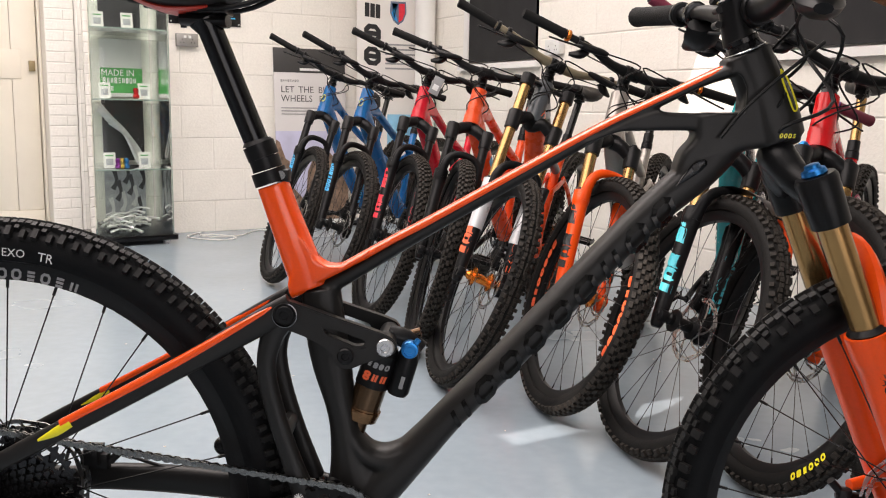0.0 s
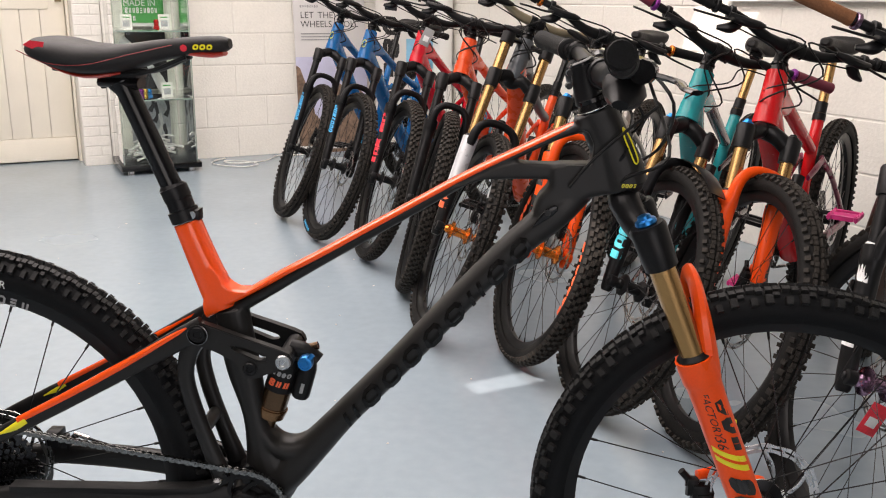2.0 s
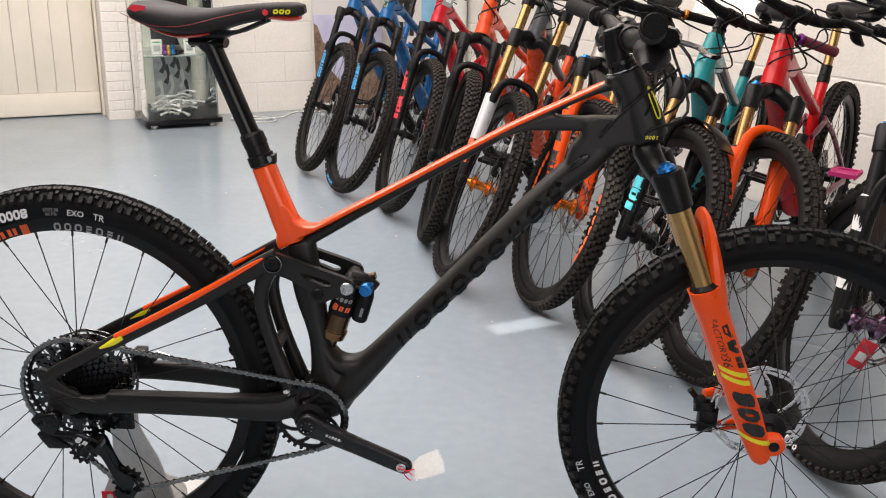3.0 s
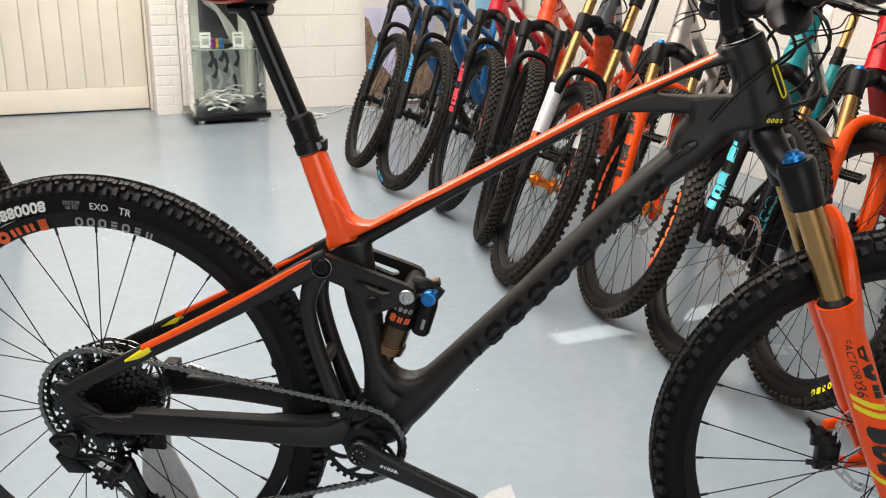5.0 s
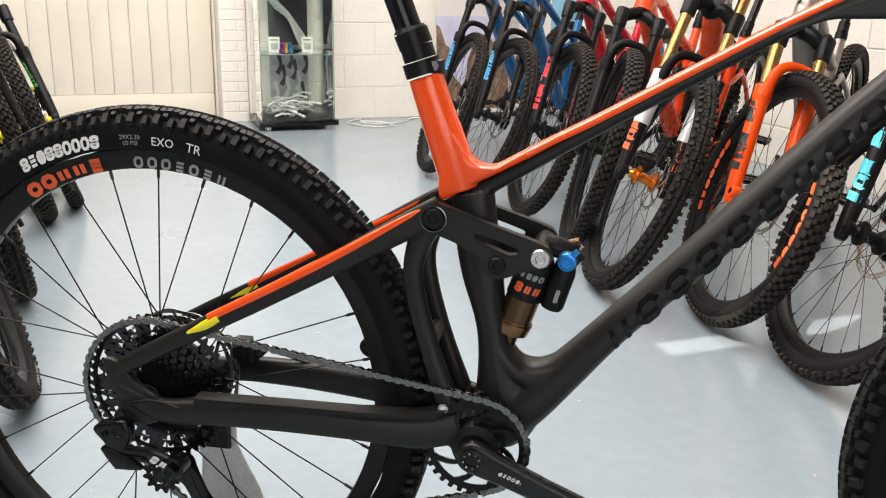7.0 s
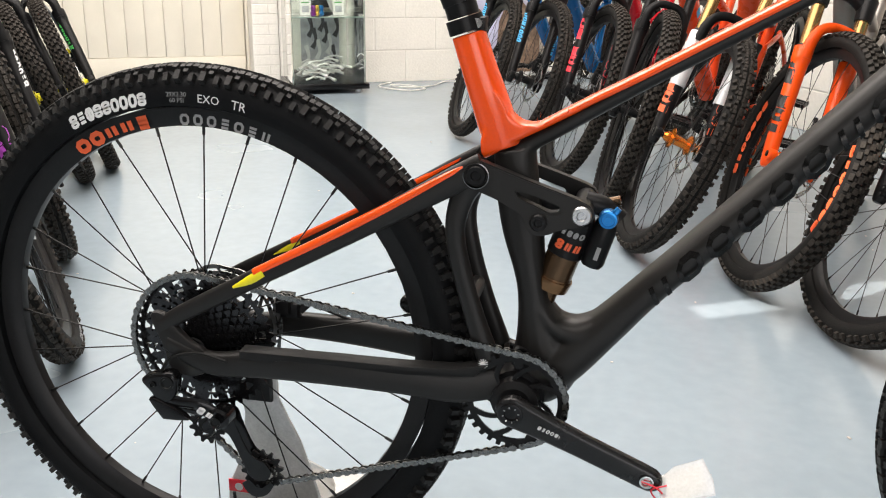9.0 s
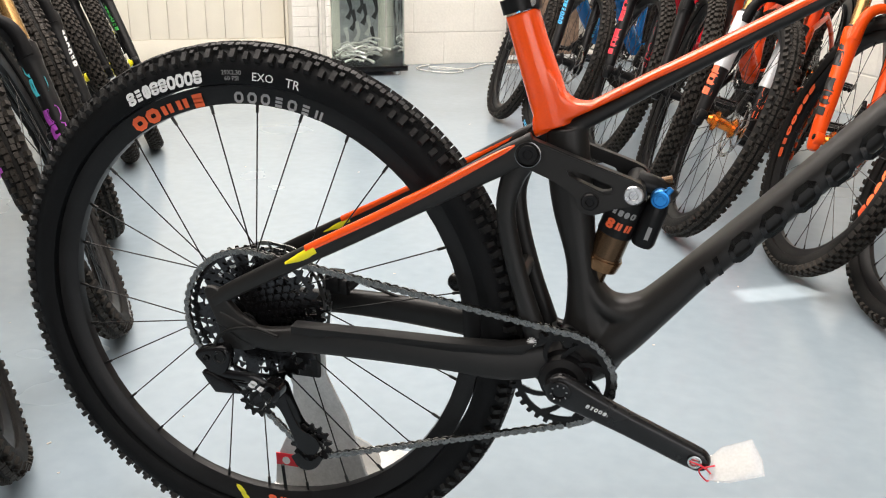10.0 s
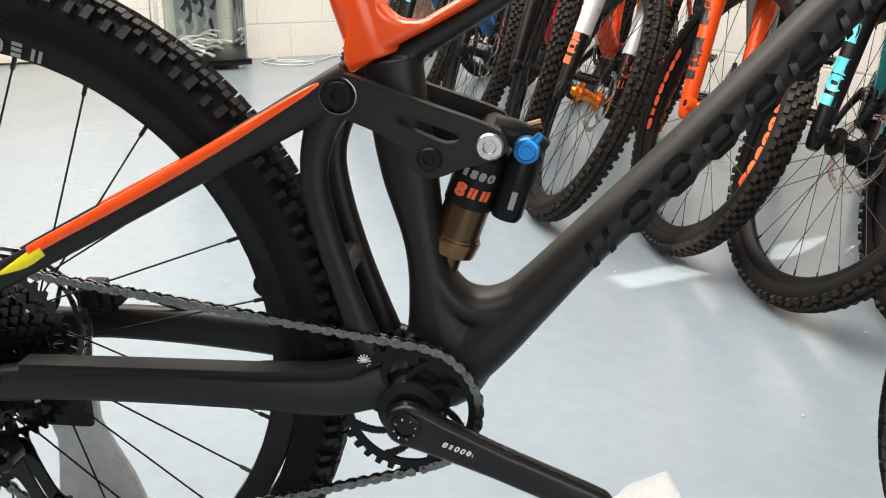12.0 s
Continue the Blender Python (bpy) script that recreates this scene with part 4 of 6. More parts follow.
def row_bike(label, at, heading, lean, steer, frame_mat, group, R=0.367, head_mat=None, rear_mat=None, lower=None, stan=None, sticker=None, sticker2=None, bar_mat=None, grip=None, clamp=None, hub=None, rim=None, knob_m=None, dual=False, tyre="block", pedal_mat=None, post_mat=None, crown=None, tyre_mat=None, decal=None, stem_mat=None, frame_decal=None, tyre_decal=None, lip=False, d=0.0, top_mat=None, crank=-22, pedals=True, many=False, tyre_ang=118, face=None, badge=None):
    """One parked mountain bike. at: where its front wheel stands; heading and steer in degrees, lean towards its left."""
    lower, stan, bar_mat, grip = lower or BLACK, stan or BLACK, bar_mat or BLACK, grip or GRIP
    hub, rim, post_mat, crown, tyre_mat = hub or BLACK, rim or RIM_B, post_mat or GLOSS_B, crown or BLACK, tyre_mat or RUBBER_DUSTY
    head_mat, rear_mat = head_mat or frame_mat, rear_mat or frame_mat
    WB = 1.22
    base = Matrix.Translation((at[0], at[1], 0)) @ Matrix.Rotation(radians(heading), 4, "Z") @ Matrix.Rotation(-radians(lean), 4, "X") @ Matrix.Translation((-WB, 0, 0))
    bike = empty("mountain_bike", base, label, "bicycle", group)
    S = steer_matrix(GA0, GAD, radians(steer))
    # rear wheel, frame, front end
    wheel("rear_wheel", bike, Matrix.Translation((0, 0, R)) @ Matrix.Rotation(0.4, 4, "Y"), R, tyre, tyre_mat, rim, hub)
    fw = wheel("front_wheel", bike, S @ Matrix.Translation((WB, 0, R)) @ Matrix.Rotation(1.1, 4, "Y"), R, tyre, tyre_mat, rim, hub)
    if decal:
        for a in (20, 200):
            for sd in (-0.0178, 0.0178):
                part("rim_lettering", on_arc(refine(stroke_glyphs(7, 0.030, 0.025, 0.0105, 0.004, 0.1, 4), 2), 0.306, a, sd), decal, fw)
    if tyre_decal:
        for sd in (-0.0292, 0.0292):
            part("tyre_lettering", on_arc(stroke_glyphs(6, 0.015, 0.016, 0.0048, 0.005, 0.1, 2), 0.339, tyre_ang, sd), tyre_decal, fw)
    dx, dz = GAD.x * d, GAD.z * d
    z = 0.83 + dz
    hx = GA0.x + (z - GA0.z) * GAD.x / GAD.z
    hx2 = GA0.x + (0.965 + dz - GA0.z) * GAD.x / GAD.z
    part("head_tube", sweep([(hx, 0, z, 0.035, 0.034), (hx2 + 0.03, 0, 0.895 + dz, 0.031, 0.036), (hx2, 0, 0.965 + dz, 0.029, 0.032)], 16, (0, 1, 0), 4), head_mat, bike)
    part("headset_cup", rod((hx2, 0, 0.963 + dz), (hx2 - 0.009, 0, 0.983 + dz), 0.024, 16, 0.018), BLACK, bike)
    part("headset_cup", rod((hx + 0.003, 0, z - 0.006), (hx, 0, z + 0.002), 0.0275, 16), BLACK, bike)
    gus = pillow([(hx2 - 0.006, 0.955 + dz), (0.860 + dx, 0.922 + dz), (0.770, 0.872 + dz * 0.7), (0.800, 0.842 + dz), (0.868 + dx, 0.850 + dz), (0.875 + dx, 0.832 + dz), (0.815 + dx, 0.752 + dz), (0.850 + dx, 0.735 + dz), (hx - 0.020, 0.822 + dz), (hx - 0.004, 0.850 + dz)], -0.021, 0.021, 0.008, 3, 2)
    part("head_gusset", gus, head_mat, bike)
    if badge:
        tilt = Matrix.Translation((hx2 + 0.030, 0, 0.895 + dz)) @ Matrix.Rotation(-0.427, 4, "Y") @ Matrix.Diagonal((1, 0.75, 1.3, 1))
        part("head_badge", lathe([(0.016, 0.036), (0.016, 0.0385), (0.0115, 0.0385), (0.0115, 0.036)], 20, "x", tilt, True), badge, bike, "round ring badge on the head tube")
    dt = part("down_tube", sweep([(0.945 + dx, 0, 0.875 + dz, 0.032, 0.041), (0.86 + dx, 0, 0.775 + dz * 0.8, 0.034, 0.039), (0.66, 0, 0.555, 0.033, 0.036), (0.50, 0, 0.395, 0.034, 0.039), (0.44, 0, 0.345, 0.037, 0.040)], 14, (0, 1, 0), 4, 2.4), frame_mat, bike)
    if frame_decal:
        for s in (-1, 1):
            g = stroke_glyphs(7, 0.034, 0.032, 0.009, 0.012, 0.15, 6)
            V = [Vector((0.69 + v[0] * 0.67 - v[1] * 0.74, s * 0.0340, 0.588 + v[0] * 0.74 + v[1] * 0.67)) for v in g[0]]
            part("frame_lettering", (V, g[1]), frame_decal, dt)
    part("top_tube", sweep([(0.905 + dx, 0, 0.935 + dz, 0.025, 0.024), (0.78, 0, 0.865 + dz * 0.7, 0.019, 0.020), (0.55, 0, 0.745, 0.019, 0.017), (0.39, 0, 0.675, 0.018, 0.017)], 12, (0, 1, 0), 4, 2.3), top_mat or (head_mat if head_mat is not frame_mat and dual else frame_mat), bike)
    part("seat_tube", sweep([(0.335, 0, 0.765, 0.0185, 0.0185), (0.375, 0, 0.66, 0.019, 0.02), (0.42, 0, 0.46, 0.020, 0.021), (0.437, 0, 0.345, 0.03, 0.026)], 12, (0, 1, 0), 4), frame_mat, bike)
    for s in (-1, 1):
        part("seat_stay", sweep([(0.36, s * 0.032, 0.645, 0.008, 0.013), (0.24, s * 0.05, 0.565, 0.008, 0.012), (0.0, s * 0.066, R + 0.01, 0.008, 0.013)], 10, (0, 1, 0), 4), rear_mat, bike)
        part("chain_stay", sweep([(0.43, s * 0.032, 0.355, 0.011, 0.022), (0.33, s * 0.052, 0.365, 0.009, 0.017), (0.0, s * 0.066, R, 0.008, 0.014)], 10, (0, 1, 0), 4), rear_mat, bike)
        part("rocker_link", sweep([(0.345, s * 0.035, 0.64, 0.006, 0.013), (0.42, s * 0.033, 0.62, 0.006, 0.016), (0.49, s * 0.028, 0.60, 0.006, 0.011)], 8, (0, 1, 0), 2), rear_mat, bike)
    sh = part("shock", rod((0.49, 0, 0.60), (0.545, 0, 0.52), 0.019, 14), BLACK, bike)
    part("shock_shaft", rod((0.545, 0, 0.52), (0.585, 0, 0.468), 0.012, 12), BRONZE, sh)
    part("seat_post", rod((0.34, 0, 0.755), (0.265, 0, 0.955), 0.0155, 14), post_mat, bike)
    part("seat_collar", rod((0.339, 0, 0.762), (0.332, 0, 0.782), 0.021, 14), BLACK, bike)
    part("post_collar", rod((0.331, 0, 0.784), (0.318, 0, 0.817), 0.019, 14), BLACK, bike)
    saddle(bike, 0.115, 1.02, SADDLE, (0.262, 0.95))
    cassette(bike, 0, R, -0.022, False)
    ring = part("chainring", moved(cog_shape(32, -0.048, 0.0022, 4, 0.010, 0.025), Matrix.Translation((0.437, 0, 0.345))), BLACK_M, bike)
    part("chain", chain_shape(arc_pts(0.437, 0.345, 0.0648, -80, 80, 10) + arc_pts(0, R, 0.045, 82, 270, 10) + [(0.03, 0.26), (0.05, 0.205), (0.437, 0.28)], lambda x: -0.045 + 0.01 * (0.43 - x)), CHAIN, bike)
    part("rear_derailleur", join(sweep([(0.0, -0.07, 0.34, 0.012, 0.02), (-0.02, -0.075, 0.30, 0.013, 0.02), (0.02, -0.06, 0.27, 0.01, 0.015), (0.05, -0.055, 0.19, 0.005, 0.02)], 8, (0, 1, 0), 3), moved(cog_shape(12, -0.052), Matrix.Translation((0.05, 0, 0.19)))), BLACK, bike)
    for s, a in ((-1, crank), (1, crank + 180)):
        ex, ez = 0.437 + 0.17 * math.cos(radians(a)), 0.345 + 0.17 * math.sin(radians(a))
        c = part("crank_arm", sweep([(0.437, s * 0.066, 0.345, 0.009, 0.019), ((0.437 + ex) / 2, s * 0.078, (0.345 + ez) / 2, 0.008, 0.014), (ex, s * 0.084, ez, 0.008, 0.014)], 10, (0, 1, 0), 4, 2.6), BLACK, bike)
        if pedals:
            pedal(c, ex, s * 0.155, ez, pedal_mat or BLACK, s)
    part("bottom_bracket", lathe([(0.02, -0.062), (0.024, -0.05), (0.024, 0.05), (0.02, 0.062)], 18, "y", Matrix.Translation((0.437, 0, 0.345))), BLACK, bike)
    stz = z - 0.012
    fork(bike, S, (WB, R), GAD, 0.648 + dz * 0.7 if not dual else 0.66, 0.795 + dz if not dual else 0.865, lower, stan, crown, 0.076 if dual else 0.068, knob_m, dual, True, sticker, (hx + 0.006, stz), sticker2=sticker2, many=many, face=face)
    if lip:
        g = []
        for i in range(9):
            a = radians(72 + 62 * i / 8)
            g.append((WB + (R + 0.014) * math.cos(a), 0, R + (R + 0.014) * math.sin(a), 0.034 - 0.010 * abs(i - 4) / 4, 0.002))
        part("mudguard", moved(sweep(g, 10, (0, 1, 0), 1), S), BLACK, bike)
    cockpit(bike, S, (hx2 + 0.022, 1.035 + dz), (hx2 - 0.016, 1.0 + dz), 0.385, bar_mat, grip, clamp, 0.03, "", None, True, stem_mat)
    return bike

BLUE_F = mat("blue_frame_paint", (0.002, 0.115, 0.34), 0.25, var=0.05, coat=0.12, spec=0.32)
RED_F = mat("red_frame_paint", (0.60, 0.010, 0.025), 0.25, var=0.05, coat=0.12, spec=0.32)
RED_B = mat("bright_red_frame_paint", (0.62, 0.008, 0.010), 0.25, var=0.05, coat=0.12, spec=0.32)
ORANGE_F = mat("orange_red_frame_paint", (0.86, 0.085, 0.015), 0.28, var=0.05, coat=0.12, spec=0.32)
GREY_F = mat("grey_frame_paint", (0.075, 0.085, 0.095), 0.35, var=0.06)
TITAN_F = mat("raw_titanium", (0.36, 0.33, 0.30), 0.38, metal=0.7, var=0.08)
TEAL_F = mat("teal_frame_paint", (0.006, 0.30, 0.32), 0.25, var=0.05, coat=0.12, spec=0.32)
PLUM_F = mat("dark_plum_frame_paint", (0.035, 0.008, 0.016), 0.25, var=0.06, coat=0.5)
MAGENTA_F = mat("magenta_frame_paint", (0.20, 0.010, 0.045), 0.28, var=0.06, coat=0.2)
MAROON = mat("maroon_rubber", (0.16, 0.012, 0.035), 0.6, var=0.1)
BROWN_G = mat("brown_rubber_grip", (0.22, 0.085, 0.03), 0.65, var=0.15, bump=0.5, bscale=200)
CAMO = mat("brown_black_camouflage", (0.075, 0.036, 0.020), 0.4, var=0.8, scale=6, fine=5, spec=0.3)
TAN_BAR = mat("tan_alloy_bar", (0.24, 0.20, 0.13), 0.35, metal=0.4, var=0.08)
LIME = mat("yellow_green_badge", (0.42, 0.50, 0.10), 0.4, var=0.05)
PINK = mat("pink_plastic", (0.85, 0.05, 0.28), 0.4, var=0.05)
SILVER_L = mat("silver_fork_paint", (0.62, 0.63, 0.64), 0.3, metal=0.2, var=0.06)
OIL = mat("oil_slick_alloy", (0.24, 0.15, 0.22), 0.2, metal=0.9, var=0.9, scale=35, fine=60)
PURPLE_L = mat("purple_lettering", (0.40, 0.06, 0.45), 0.4)
RED_L = mat("red_lettering", (0.75, 0.03, 0.05), 0.4)
GREEN_L = mat("green_lettering", (0.08, 0.55, 0.12), 0.4)

ROW = "bikes parked along the side wall"
row_bike("blue full-suspension mountain bike with black fork and blue fork lettering", (-0.271, 3.409), -115.7, 4.8, 49.5, BLUE_F, ROW, d=0.041, sticker=BLUE_D, many=True, badge=LIME)
row_bike("second blue full-suspension mountain bike with black fork and blue fork lettering", (0.0, 2.956), -113.0, 3.8, 50.6, BLUE_F, ROW, d=0.016, sticker=BLUE_D, tyre_decal=BLUE_D, many=True, badge=LIME)
row_bike("red mountain bike with black fork and red fork lettering", (0.285, 2.624), -114.1, 3.4, 43.8, RED_F, ROW, d=0.023, sticker=RED_L, tyre_decal=DECAL_W, tyre_ang=167, tyre="spike")
row_bike("orange-red mountain bike with black fork and a hang tag", (0.500, 2.174), -114.2, 4.2, 31.0, ORANGE_F, ROW, d=0.010, frame_decal=BLUE_D, tyre="spike")
row_bike("grey downhill bike with gold double-crown fork and orange hub", (0.597, 1.758), -110.1, 12.0, 32.0, ORANGE_F, ROW, d=0.05, head_mat=GREY_F, stan=KASHIMA, sticker=DECAL_W, sticker2=DECAL_O, bar_mat=TAN_BAR, hub=ORANGE_A, dual=True)
row_bike("titanium mountain bike with orange fork, orange hub and orange-lettered rim", (0.926, 1.492), -113.0, 4.8, 39.0, TITAN_F, ROW, d=-0.011, lower=ORANGE2, stan=KASHIMA, sticker=DECAL_K, clamp=ORANGE_A, hub=ORANGE_A, decal=DECAL_O, knob_m=BLUE_A, tyre="spike")
row_bike("teal and plum mountain bike, cyan fork lettering, maroon grips", (1.112, 1.185), -117.5, 10.2, 42.0, TEAL_F, ROW, d=-0.022, rear_mat=PLUM_F, top_mat=PLUM_F, frame_decal=DECAL_K, lip=True, stan=KASHIMA, sticker=CYAN, grip=MAROON, clamp=PURPLE_A, knob_m=BLUE_A, post_mat=KASHIMA, tyre_mat=RUBBER_DUSTY)
row_bike("red mountain bike with gold stanchions, orange fork and pink pedals", (1.370, 0.960), -121.4, 1.8, 44.0, RED_B, ROW, d=-0.022, lower=ORANGE2, stan=KASHIMA, sticker=DECAL_K, knob_m=BLUE_A, rear_mat=MAGENTA_F, pedal_mat=PINK, post_mat=KASHIMA, tyre_decal=YELLOW, tyre_ang=62, crank=-112)
row_bike("brown and black camouflage mountain bike with brown grips and oil-slick hub", (1.560, 0.517), -114.0, 4.6, 35, CAMO, ROW, d=-0.050, grip=BROWN_G, sticker=DECAL_W, hub=OIL, clamp=OIL, knob_m=BLUE_A, stem_mat=BLACK, tyre_decal=DECAL_W)

LROW = "bikes parked beside the door"
for at, head, ln, st, fm, tag_text, kw in (((-0.542, 0.081), -46, -14.7, 0, GREY_F, "dark grey mountain bike with white rim lettering, leaning", dict(decal=DECAL_W)),
                                           ((-0.680, 0.625), -53.6, -18, 0, BLACK, "black mountain bike with cyan and purple fork lettering, leaning", dict(sticker=CYAN, sticker2=PURPLE_L, stan=KASHIMA, tyre_decal=DECAL_GREY, face=-0.3)),
                                           ((-1.105, 1.213), -46.5, -13, 0, GREY_F, "grey mountain bike with white fork lettering, leaning among others", dict(sticker=DECAL_W, many=True)),
                                           ((-1.573, 2.057), -47.6, -19, 0, BLACK, "black mountain bike with yellow hubs, leaning among others", dict(hub=YELLOW, tyre="spike")),
                                           ((-1.60, 2.30), -53, -19, 0, GREY_F, "grey mountain bike with green fork lettering, leaning beside the plank door", dict(sticker=GREEN_L, many=True, face=-0.5, hub=YELLOW, tyre="spike"))):
    row_bike(tag_text, at, head, ln, st, fm, LROW, crank=80, pedals=False, **kw)

# ---- the bike on display ----
RZ, FX, FZ, WR, WF = 0.3745, 1.2475, 0.362, 0.376, 0.3665
MA0, MAD = Vector((1.192, 0, 0.345)), Vector((-0.385, 0, 0.923)).normalized()
MS = steer_matrix(MA0, MAD, radians(3))
WS = steer_matrix(MA0, MAD, radians(-2.5))
hero = empty("mountain_bike", Matrix(), "matt black carbon mountain bike with orange seat tube, fork and stays", "bicycle")


def sidewall_word(g, r, ang, wheel_ob, material, y=-0.0312, inward=False):
    part("tyre_lettering", on_arc(g, r, ang, y, 0, 0, inward), material, wheel_ob)


rw = wheel("rear_wheel", hero, Matrix.Translation((0, 0, RZ)), WR, "block", RUBBER, RIM_B, BLACK, True, True, 28, 0.0305, 0.322, 132)
fw = wheel("front_wheel", hero, WS @ Matrix.Translation((FX, 0, FZ)) @ Matrix.Rotation(0.1, 4, "Y"), WF, "block", RUBBER, RIM_B, BLACK, True, True, 28, 0.0305, 0.322, 90)
# sidewall and rim lettering of the rear wheel (brand words as plain shapes)
sidewall_word(stroke_glyphs(9, 0.0125, 0.0170, 0.0040, 0.0008, 0.1, 8), 0.3365, -19.3, rw, DECAL_W)
sidewall_word(lettering("29X2.30", 0.0082), 0.3400, -1.8, rw, DECAL_GREY)
sidewall_word(lettering("60 PSI", 0.0082), 0.3325, -1.8, rw, DECAL_GREY)
sidewall_word(lettering("EXO", 0.0150), 0.336, 5.6, rw, DECAL_W)
sidewall_word(lettering("TR", 0.0165), 0.336, 12.6, rw, DECAL_W)
sidewall_word(stroke_glyphs(5, 0.0215, 0.0195, 0.0068, 0.0030, -0.1, 3, (2, 4, 4, 0, 0)), 0.306, -22.2, rw, DECAL_O, -0.0172, True)
sidewall_word(stroke_glyphs(7, 0.0130, 0.0145, 0.0034, 0.0058, 0.0, 5), 0.306, 8.9, rw, DECAL_GREY, -0.0172, True)
sidewall_word(stroke_glyphs(2, 0.013, 0.016, 0.0045, 0.005, -0.1, 3), 0.307, 177, rw, DECAL_O, -0.0172, True)
sidewall_word(stroke_glyphs(1, 0.012, 0.026, 0.006, 0.0, -0.8, 3), 0.308, 186, rw, YELLOW, -0.0172, True)
sidewall_word(stroke_glyphs(7, 0.014, 0.015, 0.0042, 0.0055, 0.0, 5), 0.308, -126, fw, DECAL_W, -0.0172, True)
sidewall_word(lettering("TR", 0.019), 0.335, -113, fw, DECAL_W)
sidewall_word(lettering("EXO", 0.015), 0.335, -122, fw, DECAL_W)
sidewall_word(stroke_glyphs(6, 0.016, 0.021, 0.005, 0.005, 0.1, 8), 0.335, 52, fw, DECAL_W)
for wob in (rw, fw):
    part("valve", rod((0.02, 0, -0.295), (0.017, 0, -0.255), 0.0026, 8), BLACK, wob)

# frame: front triangle
frame_ob = fused("frame", join(
    sweep([(0.945, 0, 0.864, 0.018, 0.016), (0.901, 0, 0.825, 0.0265, 0.0230), (0.8355, 0, 0.7660, 0.028, 0.0205), (0.7545, 0, 0.6785, 0.029, 0.0200), (0.6705, 0, 0.5845, 0.030, 0.0200), (0.5937, 0, 0.5023, 0.030, 0.0200), (0.546, 0, 0.448, 0.031, 0.0235), (0.495, 0, 0.395, 0.034, 0.030), (0.448, 0, 0.354, 0.036, 0.032)], 32, (0, 1, 0), 5, 2.5),
    sweep([(0.951, 0, 0.975, 0.0265, 0.029), (0.972, 0, 0.93, 0.0255, 0.030), (0.988, 0, 0.895, 0.027, 0.034), (1.0, 0, 0.866, 0.0295, 0.032)], 20, (0, 1, 0), 4, 2.3),
    pillow([(0.922, 0.962), (0.945, 0.972), (0.976, 0.970), (0.999, 0.920), (1.019, 0.882), (1.018, 0.862), (0.975, 0.856), (0.944, 0.849), (0.916, 0.828), (0.885, 0.789), (0.868, 0.815), (0.874, 0.848), (0.889, 0.868), (0.893, 0.897), (0.942, 0.899), (0.947, 0.906), (0.946, 0.937), (0.934, 0.947)], -0.0225, 0.0225, 0.008, 4, 4),
    sweep([(0.405, 0, 0.654, 0.0130, 0.012), (0.47, 0, 0.692, 0.0142, 0.010), (0.56, 0, 0.748, 0.0146, 0.0100), (0.66, 0, 0.807, 0.0146, 0.0095), (0.772, 0, 0.8725, 0.0160, 0.0082), (0.824, 0, 0.9000, 0.0165, 0.0066), (0.894, 0, 0.9350, 0.0175, 0.0062), (0.935, 0, 0.953, 0.020, 0.010)], 16, (0, 1, 0), 5, 2.5),
    pillow([(0.742, 0.853), (0.79, 0.8715), (0.815, 0.8745), (0.90, 0.876), (0.955, 0.872), (0.955, 0.898), (0.90, 0.898), (0.856, 0.8985), (0.838, 0.900), (0.80, 0.885)], -0.0195, 0.0195, 0.005, 3, 3),
    sweep([(0.418, 0, 0.665, 0.019, 0.026), (0.423, 0, 0.62, 0.0205, 0.027), (0.432, 0, 0.565, 0.022, 0.026), (0.446, 0, 0.500, 0.024, 0.020), (0.456, 0, 0.445, 0.027, 0.026), (0.468, 0, 0.385, 0.033, 0.045), (0.452, 0, 0.352, 0.036, 0.033)], 18, (0, 1, 0), 5, 2.4),
    sweep([(0.446, 0, 0.510, 0.018, 0.012), (0.456, 0, 0.472, 0.024, 0.015), (0.477, 0, 0.443, 0.028, 0.016), (0.506, 0, 0.434, 0.030, 0.018), (0.536, 0, 0.446, 0.029, 0.018), (0.566, 0, 0.471, 0.027, 0.015), (0.598, 0, 0.503, 0.022, 0.012)], 18, (0, 1, 0), 5, 2.3)), CARBON, hero, "matt black moulded carbon frame with thin top tube", 0.0018, 14)
part("top_tube_cover", sweep([(0.450, 0, 0.6955, 0.0150, 0.0050), (0.511, 0, 0.7300, 0.0160, 0.0056), (0.56, 0, 0.7565, 0.0157, 0.0060), (0.66, 0, 0.8140, 0.0152, 0.0056), (0.772, 0, 0.8780, 0.0165, 0.0052), (0.86, 0, 0.9220, 0.0168, 0.0048), (0.912, 0, 0.9475, 0.0155, 0.0050), (0.941, 0, 0.9615, 0.006, 0.003)], 14, (0, 1, 0), 5, 2.5), ORANGE, hero, "glossy orange upper face of the top tube")
fillet = pillow([(0.388, 0.738), (0.398, 0.733), (0.407, 0.718), (0.415, 0.706), (0.424, 0.699), (0.434, 0.697), (0.447, 0.6985), (0.470, 0.7110), (0.515, 0.7360), (0.515, 0.7270), (0.449, 0.6895), (0.416, 0.6725), (0.383, 0.652), (0.377, 0.672)], -0.0165, 0.0165, 0.006, 4, 2)
fillet = ([Vector((v.x, v.y * float(np.interp(v.x, [0.395, 0.43, 0.46, 0.515], [1.22, 1.14, 1.0, 0.94])), v.z)) for v in fillet[0]], fillet[1])
fused("seat_tube", join(sweep([(0.3575, 0, 0.799, 0.0205, 0.0205), (0.372, 0, 0.757, 0.021, 0.0215), (0.390, 0, 0.708, 0.0210, 0.0235), (0.4045, 0, 0.665, 0.0200, 0.0235)], 24, (0, 1, 0), 5, 2.3), fillet), ORANGE, hero, "glossy orange seat tube flowing into the top tube", 0.0014, 10)
